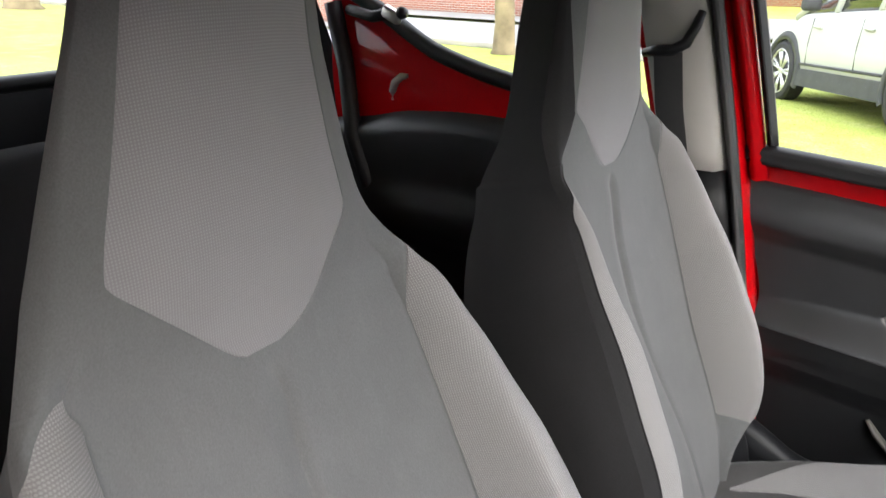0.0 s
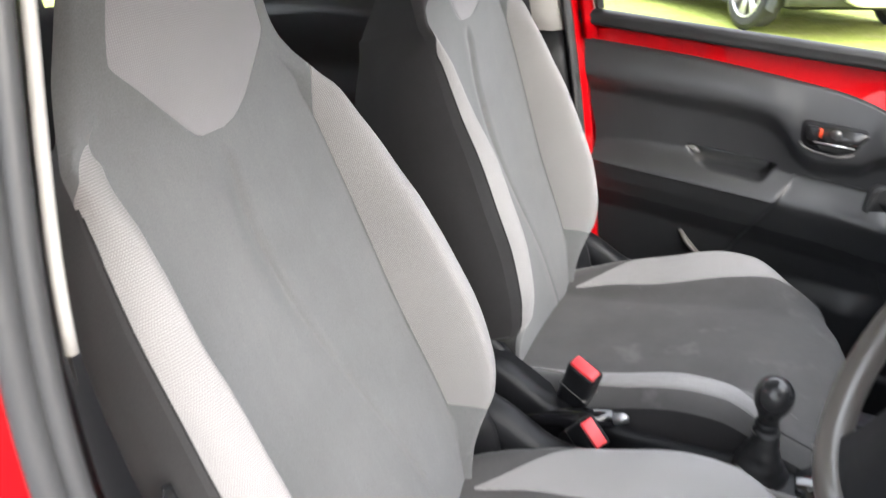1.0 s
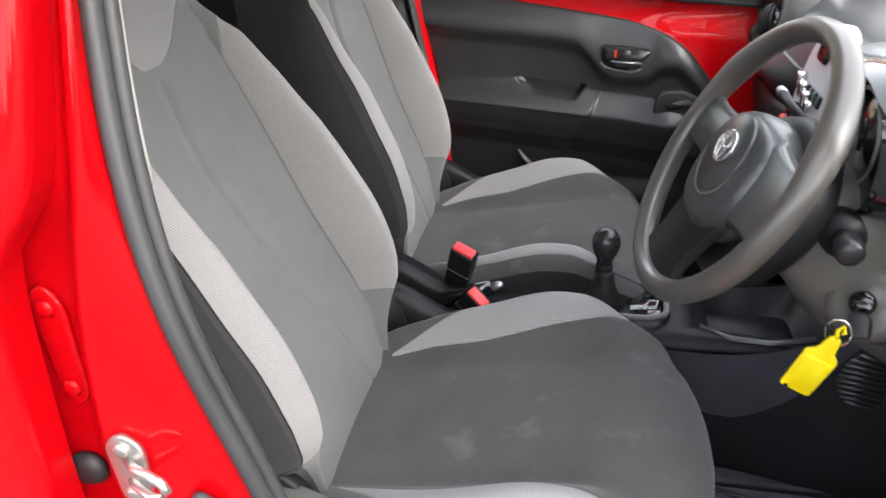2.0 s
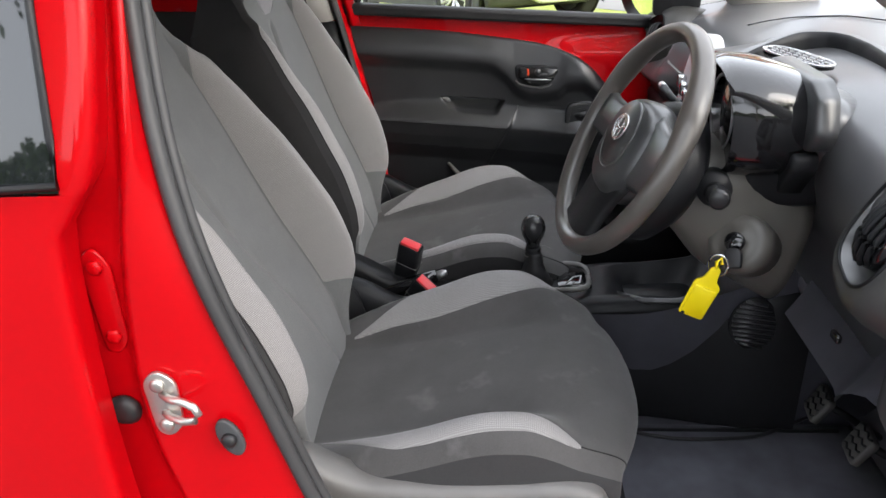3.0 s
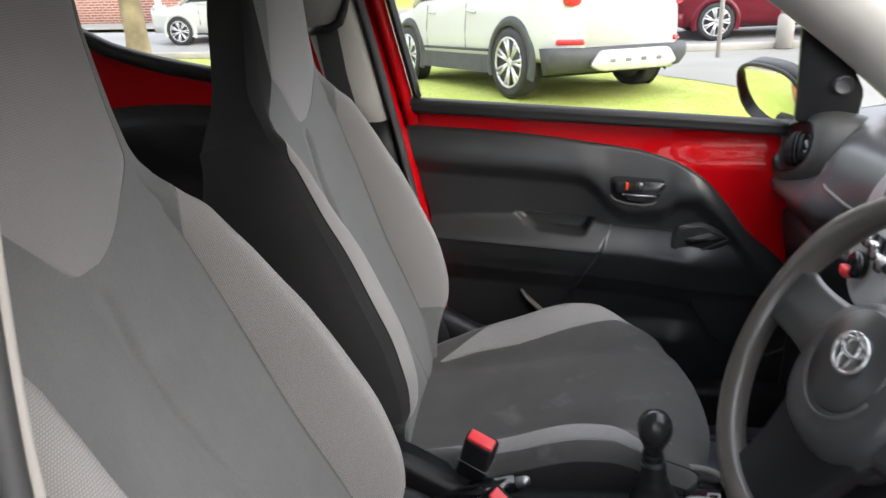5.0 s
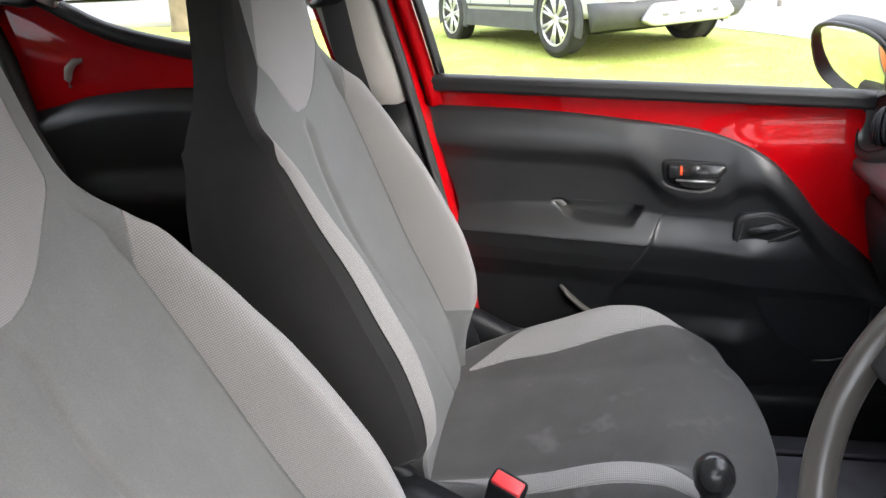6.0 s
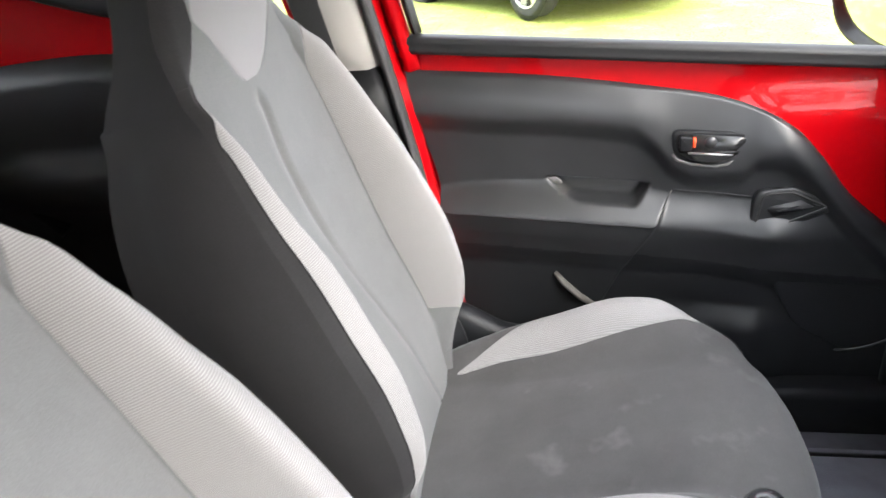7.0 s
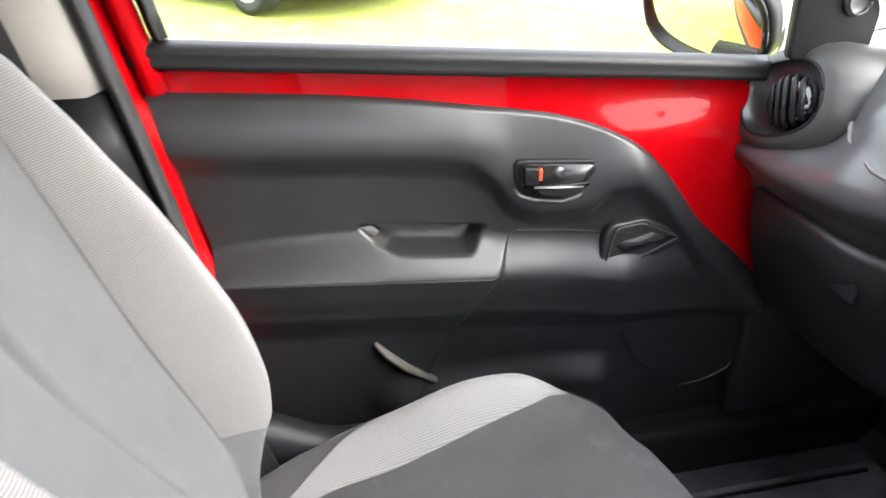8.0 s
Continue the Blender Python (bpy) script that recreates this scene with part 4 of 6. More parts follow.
part("bezel_edge", tube([(0.06, 0.66 + HY, 0.708), (0.068, 0.657 + HY, 0.698), (0.09, 0.656 + HY, 0.691), (0.13, 0.656 + HY, 0.685), (0.15, 0.656 + HY, 0.689), (0.166, 0.658 + HY, 0.7)], 0.0025, 6), M_GREY, door)
part("lock_button", slab(rounded([(0.068, 0.744), (0.09, 0.741), (0.09, 0.717), (0.07, 0.717)], 0.005), 0.012, 0.003, 2, on_left(0.657 + HY)), M_BLACK, door)
part("lock_flag", slab([(0.0905, 0.74), (0.0955, 0.738), (0.0955, 0.722), (0.0905, 0.722)], 0.009, 0.001, 1, on_left(0.657 + HY)), M_ORANGE, door, "small orange unlocked flag")
part("key_barrel", lathe([(0.0095, 0), (0.0095, 0.003), (0.0005, 0.004)], 20, None, pose(0.12, 0.656 + HY, 0.729, 90)), M_HUB, door)
# window switch pod
pod = rounded([(0.194, 0.566), (0.201, 0.628), (0.21, 0.639), (0.26, 0.645), (0.332, 0.613), (0.337, 0.604), (0.238, 0.557), (0.203, 0.554)], 0.007)
part("switch_pod", slab(pod, 0.03, 0.005, 3, on_left(0.702)), M_DOORTRIM, door)
lip = rounded([(0.203, 0.568), (0.213, 0.627), (0.222, 0.634), (0.258, 0.637), (0.318, 0.608), (0.236, 0.571)], 0.007)
part("pod_lip", tube([(x, 0.6715, z) for x, z in [*lip, lip[0]]], 0.0022, 6), M_EAR, door)
part("switch_recess", slab(rounded([(0.221, 0.606), (0.227, 0.611), (0.273, 0.622), (0.297, 0.609), (0.233, 0.592)], 0.003), 0.0022, 0.0, 1, on_left(0.6722)), M_RUBBER, door)
part("window_switch", slab(rounded([(0.236, 0.6045), (0.27, 0.612), (0.28, 0.607), (0.242, 0.598)], 0.002), 0.004, 0.0015, 2, on_left(0.6705)), M_BLACK, door)
# map pocket ridge, paler to draw the edge's highlight, and speaker grille
ridge = [(-0.138, 0.462), (-0.122, 0.44), (-0.092, 0.41), (-0.045, 0.376)]
part("pocket_ridge", tube([(x, trim_y(x, z) - 0.002, z) for x, z in ridge], [0.007, 0.012, 0.012, 0.008], 10, flat=0.5), M_SHROUD, door, "grey ridge for the highlight on the map pocket's edge")
spk = rounded([(0.25, 0.45), (0.29, 0.492), (0.373, 0.506), (0.45, 0.469), (0.498, 0.394), (0.481, 0.325), (0.399, 0.302), (0.3, 0.36)], 0.03)
part("speaker_grille", slab(spk, 0.004, 0.002, 2, on_left(0.694)), M_SHADETRIM, door, "dark round speaker grille")
part("speaker_rim", tube([(0.38, 0.69, 0.304), (0.41, 0.69, 0.306), (0.438, 0.69, 0.314), (0.465, 0.69, 0.328), (0.49, 0.69, 0.365)], 0.0022, 6), M_DOORTRIM, door)

# mirror sail, tweeter and door mirror
sail = rounded([(0.41, 0.872), (0.405, 0.985), (0.4, 1.06), (0.45, 1.03), (0.505, 0.975), (0.53, 0.93), (0.525, 0.872)], 0.012)
part("mirror_sail", slab(sail, 0.014, 0.004, 2, on_left(0.65)), M_BLACK, door, "black triangular mirror sail")
tw = part("tweeter", lathe([(0.02, 0), (0.02, 0.005), (0.017, 0.008), (0.013, 0.005), (0.0005, 0.006)], 24, None, pose(0.487, 0.636, 0.945, 90)), M_HUB, door, "round tweeter grille")
part("tweeter_ring", tube([(0.487 + 0.016 * math.cos(a), 0.627, 0.945 + 0.016 * math.sin(a)) for a in [2 * math.pi * k / 20 for k in range(21)]], 0.0016, 6), M_HUB, tw)
mirror = thing("door_mirror", "black oval door mirror reflecting green lawn", "wing mirror", pose(0.425, 0.87, 0.879))
mo = ellipse(0, 0, 0.108, 0.07, 36, 2.8)
mw = Vector((-0.9, -0.34, -0.3)).normalized()
mu = Vector((0.352, -0.936, 0)).normalized()
mu = (mu - mw * mu.dot(mw)).normalized()
mv = mw.cross(mu)
mf = Matrix(((mu.x, mv.x, mw.x, 0), (mu.y, mv.y, mw.y, 0), (mu.z, mv.z, mw.z, 0), (0, 0, 0, 1)))
part("housing", slab(ellipse(0, 0, 0.117, 0.078, 36, 2.8), 0.03, 0.01, 3, mf @ pose(0, 0, -0.032)), M_RUBBER, mirror)
part("mirror_glass", slab(mo, 0.003, 0.001, 1, mf), M_MIRROR, mirror, "mirror glass")
part("bezel", tube([mf @ Vector((0.112 * math.copysign(abs(math.cos(a)) ** 0.714, math.cos(a)), 0.0735 * math.copysign(abs(math.sin(a)) ** 0.714, math.sin(a)), 0.002)) for a in [2 * math.pi * k / 48 for k in range(49)]], 0.005, 8), M_RUBBER, mirror)
part("arm", tube([(0.03, -0.02, -0.05), (0.05, -0.1, -0.06), (0.05, -0.17, -0.05)], 0.022, 10), M_RUBBER, mirror)

# ---- left rear door ----
rdoor = thing("rear_door_left", "closed red rear door with black lower trim", "car door")
RSILL = curve_of((-1.35, 1.2), (-1.17, 1.118), (-1.02, 1.04), (-0.82, 0.99), (-0.6, 0.955), (-0.5, 0.945))
RTOP = curve_of((-1.4, 0.87), (-1.21, 0.899), (-1.1, 0.925), (-0.95, 0.935), (-0.82, 0.93), (-0.55, 0.9))
part("inner_skin", sheet([[(x, 0.668 - 0.02 * math.sin(math.pi * j / 10), 0.8 + (RSILL(x) - 0.8) * j / 10) for j in range(11)] for x in [-1.32 + 0.8 * i / 24 for i in range(25)]]), M_RED, rdoor, "glossy red painted inner skin")
part("trim_panel", sheet([[(x, 0.655 - 0.03 * smooth01((RTOP(x) - z) / 0.03) - 0.03 * math.exp(-(((z - 0.69) / 0.05) ** 4)), z) for z in [0.15 + (RTOP(x) - 0.15) * j / 30 for j in range(31)]] for x in [-1.32 + 0.82 * i / 24 for i in range(25)]]), M_DOORTRIM, rdoor)
part("belt_seal", tube([(x, 0.655, RSILL(x) + 0.004) for x in [-1.3 + 0.8 * i / 24 for i in range(25)]], 0.014, 8, flat=1.3), M_RUBBER, rdoor, "black rubber window seal")
part("rear_frame", tube([(-1.3, 0.64, 1.14), (-1.265, 0.635, 1.0), (-1.25, 0.63, 0.85), (-1.2, 0.63, 0.72), (-1.08, 0.63, 0.6)], 0.02, 10), M_RUBBER, rdoor, "black rubber door seal")
part("outer_skin", sheet([[(x, 0.77 - 0.03 * ((z - 0.55) / 0.4) ** 2, z) for z in [0.1 + (RSILL(x) - 0.12) * j / 10 for j in range(11)]] for x in [-1.35 + 0.87 * i / 16 for i in range(17)]]), M_RED, rdoor)
rg = part("glass", sheet([[(x, 0.69 - 0.25 * (z - 0.93), z) for z in [RSILL(x) - 0.02 + (1.29 - RSILL(x)) * j / 4 for j in range(5)]] for x in [-1.3 + 0.75 * i / 10 for i in range(11)]]), M_GLASS, rdoor, "clear rear window glass")
rg.visible_shadow = False
latch = thing("window_latch", "black and silver hinged rear window catch", "window catch", pose(-1.16, 0.63, 1.115))
part("arm", tube([(-0.1, 0.02, 0.01), (-0.06, 0.0, 0.008), (-0.01, -0.01, 0.0), (0.03, -0.01, 0.006)], 0.012, 8), M_RUBBER, latch)
part("clip", block(0.045, 0.02, 0.026, 0.005, 2, (0.045, -0.012, 0.006), Matrix.Rotation(radians(25), 4, "Y")), M_STEEL, latch)
part("knob", lathe([(0.012, 0), (0.013, 0.01), (0.008, 0.016), (0.0005, 0.017)], 14, None, pose(0.075, -0.01, 0.01, 90)), M_RUBBER, latch)
mark = thing("coat_hook", "small white curved hook on red door", "hook", pose(-1.127, 0.65, 0.97))
part("hook", tube([(-0.018, 0, -0.03), (-0.016, -0.004, -0.012), (-0.006, -0.006, 0.008), (0.012, -0.006, 0.022), (0.026, -0.002, 0.024)], [0.005, 0.008, 0.009, 0.008, 0.005], 8), M_CREAM, mark)

# rear end: bench, hatch with its window, right rear quarter
bench = thing("rear_bench", "black cloth rear bench seat", "car seat")
part("bench_back", loft([[(-1.32, y, 0.4), (-1.2, y, 0.4), (-1.36, y, 0.9), (-1.42, y, 0.93), (-1.5, y, 0.9), (-1.44, y, 0.4)] for y in (-0.58, -0.3, 0.0, 0.3, 0.58)]), M_SIDE, bench)
part("bench_cushion", block(0.5, 1.16, 0.2, 0.05, 4, (-1.0, 0, 0.34)), M_SIDE, bench)
hatch = thing("tailgate", "closed black trimmed tailgate below rear window", "tailgate")
part("panel", sheet([[(-1.85 - 0.02 * j, 0.62 * (i / 8 - 1), 0.1 + 0.86 * j / 6) for j in range(7)] for i in range(17)]), M_BLACK, hatch)
part("sill_seal", tube([(-1.93, 0.62 * (i / 8 - 1), 0.965) for i in range(17)], 0.02, 8), M_RUBBER, hatch)
hg = part("glass", sheet([[(-1.93 + 0.17 * j / 4, 0.56 * (i / 8 - 1), 0.975 + 0.3 * j / 4) for j in range(5)] for i in range(17)]), M_GLASS, hatch, "clear rear window glass")
hg.visible_shadow = False
part("quarter_panel", sheet([[(-1.33 - 0.58 * i / 8, 0.7 - 0.05 * (i / 8) ** 2 - 0.12 * smooth01((z - 0.9) / 0.4), z) for z in [0.1 + 1.15 * j / 16 for j in range(17)]] for i in range(9)]), M_BLACK, hatch)
part("quarter_panel", sheet([[(-1.33 - 0.58 * i / 8, -0.7 + 0.05 * (i / 8) ** 2 + 0.12 * smooth01((z - 0.9) / 0.4), z) for z in [0.1 + 1.15 * j / 16 for j in range(17)]] for i in range(9)]), M_BLACK, hatch)

# left seat belt on its pillar
belt_t = thing("seat_belt", "black webbing seat belt on pale pillar trim", "seat belt")
webp = [(-0.507, 0.545, 1.09), (-0.5, 0.557, 1.0), (-0.485, 0.575, 0.9), (-0.46, 0.585, 0.75), (-0.44, 0.588, 0.6), (-0.42, 0.585, 0.35)]
rows = [[(x - 0.023, y, z), (x - 0.012, y - 0.0015, z), (x, y - 0.002, z), (x + 0.012, y - 0.0015, z), (x + 0.023, y, z)] for x, y, z in webp]
part("webbing", sheet(rows), M_BELT, belt_t)
part("guide_loop", tube([(-0.545, 0.55, 1.082), (-0.52, 0.535, 1.088), (-0.495, 0.533, 1.09), (-0.478, 0.538, 1.1), (-0.468, 0.548, 1.125), (-0.465, 0.56, 1.145)], [0.007, 0.009, 0.009, 0.009, 0.008, 0.007], 10), M_BLACK, belt_t, "black plastic belt guide")

# ---- between the seats ----
def buckle(at):
    b = thing("seat_belt_buckle", "black seat belt buckle with red release button", "seat belt buckle", at, "seat belt buckles")
    part("body", block(0.05, 0.031, 0.1, 0.007, 3, (0, 0, -0.042)), M_BLACK, b)
    part("button", block(0.042, 0.02, 0.008, 0.002, 2, (0, -0.003, 0.009)), M_BUCKLE, b, "red release button")
    part("trim_line", block(0.0512, 0.0322, 0.0015, 0.0, 1, (0, 0, -0.046)), M_GREY, b)
    part("stalk", tube([(0, 0, -0.07), (-0.005, 0.0, -0.12), (-0.02, 0.0, -0.2)], [0.013, 0.011, 0.011], 8, flat=1.5), M_BLACK, b)
    return b


first = buckle(pose(-0.174, 0.043, 0.512, 12, 18, -18))
copy_thing(first, pose(-0.14, -0.018, 0.452, 14, 36, -25))

console = thing("centre_console", "black plastic centre console with gear gate and tray", "console")
rows = []
for k in range(25):
    x = -0.25 + 0.86 * k / 24
    top = 0.33 + 0.09 * smooth01((x + 0.05) / 0.14) + 0.012 * smooth01((x - 0.15) / 0.1) + 0.05 * smooth01((x - 0.42) / 0.15)
    hw = 0.105 - 0.005 * smooth01((x - 0.0) / 0.2) + 0.05 * smooth01((x - 0.28) / 0.3)
    dip = 0.05 * smooth01((x - 0.25) / 0.02) * (1 - smooth01((x - 0.42) / 0.03))
    c = 0.04
    rows.append([(x, c - hw, 0.15), (x, c - hw + 0.004, top - 0.03), (x, c - hw + 0.014, top - 0.006), (x, c - hw + 0.03, top), (x, c - hw + 0.042, top - dip), (x, c, top - dip), (x, c + hw - 0.042, top - dip), (x, c + hw - 0.03, top), (x, c + hw - 0.014, top - 0.006), (x, c + hw - 0.004, top - 0.03), (x, c + hw, 0.15)])
part("console_body", sheet(rows), M_BLACK, console)
part("gate_ring", tube([(0.075 + 0.07 * math.copysign(abs(math.cos(a)) ** 0.55, math.cos(a)) + 0.055, 0.045 + 0.06 * math.copysign(abs(math.sin(a)) ** 0.55, math.sin(a)), 0.436) for a in [2 * math.pi * k / 32 for k in range(33)]], 0.006, 8), M_GREY, console, "grey gear gate surround")
part("tray_floor", block(0.07, 0.075, 0.004, 0.001, 1, (0.17, 0.045, 0.425)), M_GLOSS, console)
part("cable_end", tube([(0.15, 0.02, 0.43), (0.165, 0.03, 0.44), (0.17, 0.05, 0.432), (0.185, 0.045, 0.437), (0.18, 0.025, 0.432), (0.165, 0.015, 0.436)], 0.0016, 6), M_SATIN, console)
part("tray_edge", tube([(0.25, -0.01, 0.425), (0.3, -0.045, 0.428), (0.36, -0.055, 0.432), (0.43, -0.06, 0.45)], 0.006, 8), M_DASH, console)
part("cup_well", slab(rounded([(0.27, 0.0), (0.42, -0.005), (0.42, 0.085), (0.27, 0.08)], 0.025), 0.004, 0.001, 1, pose(0, 0, 0.392)), M_BLACK, console)
part("foot_panel", sheet([[(0.12 + 0.75 * i / 16, -0.056 - 0.03 * smooth01((i - 2) / 8) + 0.012 * math.cos(math.pi * j / 8), 0.14 + (0.27 + 0.12 * smooth01((i - 3) / 8)) * j / 8) for j in range(9)] for i in range(17)]), M_FOOT, console)
grl = part("side_grille", slab(ellipse(0.5, 0.407, 0.046, 0.058, 28, 1.8), 0.006, 0.002, 2, on_left(-0.097)), M_RUBBER, console, "black louvred side grille")
for k in range(10):
    z = 0.407 + 0.0105 * (k - 4.5)
    hw = 0.041 * math.sqrt(max(0.05, 1 - ((k - 4.5) / 5.2) ** 2))
    part("louvre", tube([(0.5 - hw, -0.105, z + 0.006), (0.5 + hw, -0.105, z - 0.006)], 0.0028, 6), M_HUB, grl)

gear = thing("gear_lever", "black ball-topped gear lever with leather gaiter", "gear lever")
gm = pose(0.083, 0.046, 0.421, 0, 0, 0)
part("knob", lathe([(0.0135, 0.083), (0.0145, 0.094), (0.018, 0.104), (0.0228, 0.113), (0.0255, 0.125), (0.0255, 0.132), (0.023, 0.143), (0.017, 0.152), (0.009, 0.157), (0.0005, 0.1585)], 28, None, gm), M_KNOB, gear, "gloss black round knob")
part("collar", lathe([(0.0155, 0.062), (0.0175, 0.065), (0.0175, 0.072), (0.015, 0.075), (0.0165, 0.08), (0.0155, 0.086)], 20, None, gm), M_BLACK, gear)
part("collar_ring", lathe([(0.0178, 0.067), (0.0182, 0.0685), (0.0178, 0.07)], 20, None, gm), M_GREY, gear)
gaiter = []
for k in range(15):
    t = k / 14
    r = 0.016 + 0.027 * (1 - t) ** 1.6
    ring = []
    for j in range(20):
        a = 2 * math.pi * j / 20
        fold = 1 + 0.07 * math.sin(3 * a + 7 * t) * (1 - t) + 0.04 * math.sin(26 * t)
        ring.append((0.083 + 0.003 * t + r * fold * math.cos(a), 0.04 + r * fold * math.sin(a), 0.42 + 0.075 * t))
    gaiter.append(ring)
part("gaiter", loft(gaiter), M_RUBBER, gear, "creased black gaiter")

brake = thing("handbrake", "black handbrake lever with silver button between seats", "handbrake")
part("grip", tube([(-0.32, 0.035, 0.37), (-0.25, 0.035, 0.4), (-0.18, 0.034, 0.425), (-0.12, 0.032, 0.448)], [0.014, 0.015, 0.017, 0.0145], 12), M_GLOSS, brake)
part("button", tube([(-0.12, 0.032, 0.448), (-0.106, 0.031, 0.454), (-0.1, 0.031, 0.456)], [0.009, 0.008, 0.005], 10), M_SATIN, brake, "silver release button")
part("boot", block(0.14, 0.07, 0.06, 0.02, 3, (-0.33, 0.035, 0.36)), M_BLACK, brake)

# ---- dashboard ----
dash = thing("dashboard", "charcoal grained plastic dashboard with pale windscreen light", "dashboard")


def dash_profile(y):
    """Outline of the dash in x, z from the cowl over the crown and down the face."""
    side = smooth01((abs(y) - 0.35) / 0.3)
    push = -0.02 * smooth01((y - 0.1) / 0.3)
    crown = 0.895 - 0.006 * side + 0.012 * math.exp(-((y + 0.25) / 0.16) ** 2)
    face = 0.47 + push - 0.03 * side + 0.04 * smooth01((y - 0.5) / 0.07)
    t = smooth01((y - 0.18) / 0.08)
    low = [(0.002, crown - 0.15 - 0.003 * t), (0.03 + 0.01 * t, crown - 0.2 + 0.022 * t), (0.06 - 0.002 * t, crown - 0.24 + 0.045 * t), (0.065 - 0.012 * t, crown - 0.3 + 0.088 * t)]
    under = 0.04 * smooth01((y - 0.5) / 0.07) + 0.05 * smooth01((y - 0.3) / 0.2)
    low = [(dx - under, z) for dx, z in low]
    return [(1.0, 0.885), (0.85, crown + 0.006), (0.7, crown + 0.012), (0.6, crown + 0.006), (face + 0.06, crown - 0.006), (face + 0.025, crown - 0.022), (face, crown - 0.06), (face - 0.008, crown - 0.1)] + [(face + dx, z) for dx, z in low] + [(face + 0.1, 0.5), (face + 0.16, 0.42), (face + 0.3, 0.4)]


rows = [[(x, -0.69 + 1.383 * i / 60, z) for x, z in dash_profile(-0.69 + 1.383 * i / 60)] for i in range(61)]
body = part("dash_body", sheet(rows), M_DASH, dash)
sub = body.modifiers.new("soft", "SUBSURF")
sub.levels = sub.render_levels = 1
for y in (-0.691, 0.694):
    bm = bmesh.new()
    bm.faces.new([bm.verts.new((x, y, z)) for x, z in dash_profile(y)])
    part("dash_end", bm, M_DASH, dash)
# seam of the airbag cover on the crown
crown = [(0.53, 0.26), (0.58, 0.3), (0.66, 0.335), (0.74, 0.33), (0.8, 0.26), (0.85, 0.14), (0.88, 0.0)]
cxs, cys = curve_of(*[(k / 6, p[0]) for k, p in enumerate(crown)]), curve_of(*[(k / 6, p[1]) for k, p in enumerate(crown)])
part("crown_line", tube([(cxs(k / 40), cys(k / 40), 0.906) for k in range(41)], 0.0016, 6), M_BLACK, dash)
# paler line that draws the highlight along the fascia's edge
fascia = []
for y, z in ((0.665, 0.884), (0.64, 0.878), (0.61, 0.862), (0.585, 0.84), (0.562, 0.818), (0.53, 0.8), (0.47, 0.786), (0.4, 0.779), (0.34, 0.776)):
    edge = dash_profile(y)[4:9]
    a, b = next(((a, b) for a, b in zip(edge, edge[1:]) if b[1] <= z <= a[1]), (edge[0], edge[1]))
    fascia.append((a[0] + (b[0] - a[0]) * (a[1] - z) / (a[1] - b[1]) - 0.003, y, z))
part("fascia_line", tube(fascia, 0.0035, 8), M_GREY, dash, "grey line for the highlight on the dash fascia's edge")
# glove box lid under the fascia, coloured for its shade, with its catch
lid = [[(x - 0.05 * smooth01((y - 0.3) / 0.2), y, z) for x, z in ((0.475, 0.688), (0.467, 0.684), (0.464, 0.676), (0.468, 0.64), (0.485, 0.57), (0.515, 0.5), (0.54, 0.47))] for y in [0.24 + 0.415 * k / 24 for k in range(25)]]
part("glove_box_lid", sheet(lid), M_SHADETRIM, dash, "glove box lid darkened for its shade")
part("lid_catch", slab(rounded([(-0.03, -0.014), (0.03, -0.014), (0.026, 0.014), (-0.026, 0.014)], 0.006), 0.008, 0.003, 2, Matrix(((0, 0.2, -0.98, 0.431), (-1, 0, 0, 0.47), (0, 0.98, 0.2, 0.632), (0, 0, 0, 1)))), M_BLACK, dash)


def outlet(m, nm, label, size, rims, mat, barrel, off):
    """A flush oval outlet: a swelling surround, a shallow dish, a thin dark ring and a barrel of slats."""

    def ring(scale, h):
        pts = [m @ Vector((x * scale, y * scale, h)) for x, y in ellipse(0, 0, size[0], size[1], 48, size[2])]
        return [*pts, pts[0]]

    v = part(nm, sheet([ring(s, h) for s, h in rims]), mat, dash, label)
    part("vent_dish", sheet([ring(s, h) for s, h in ((0.985, -0.0005), (0.93, -0.006), (0.8, -0.014), (0.5, -0.02), (0.05, -0.022))]), M_HUB, v)
    part("vent_ring", tube(ring(0.993, 0.0004), 0.0022, 6), M_BLACK, v, "thin dark ring round the outlet")
    r = barrel
    part("vent_barrel", lathe([(r, -0.02), (r * 0.985, -0.004), (r * 0.83, 0.005), (r * 0.5, 0.01), (0.0005, 0.011)], 30, None, m @ pose(off[0], off[1], 0)), M_GLOSS, v)
    for k in range(5):
        u = 0.32 * r * (k - 2)
        h = 0.95 * math.sqrt(r * r - u * u)
        pts = [m @ Vector((off[0] + u + 0.006 * (1 - q * q), off[1] + h * q, 0.018 * math.sqrt(max(0.02, 1 - q * q)) * (1 - 0.125 * abs(k - 2)) - 0.002)) for q in [-1 + i_ / 5 for i_ in range(11)]]
        part("vent_slat", tube(pts, 0.0036, 6), M_BLACK, v)
    return v


# the dash's end swells into an ear round a flush oval outlet with a barrel of slats
en = Vector((-1, -0.16, 0.31)).normalized()
eu = Vector((0.16, -1, 0)).normalized()
eu = (eu * math.cos(radians(24)) + en.cross(eu) * math.sin(radians(24))).normalized()
ev = en.cross(eu)
ear_m = Matrix(((eu.x, ev.x, en.x, 0.413), (eu.y, ev.y, en.y, 0.642), (eu.z, ev.z, en.z, 0.822), (0, 0, 0, 1)))
outlet(ear_m, "left_vent", "charcoal rounded dash end round the outlet", (0.063, 0.05, 2.5), ((1.75, -0.15), (1.72, -0.09), (1.64, -0.05), (1.47, -0.021), (1.27, -0.006), (1.1, 0.0), (1.0, 0.0)), M_EAR, 0.036, (0.014, -0.007))
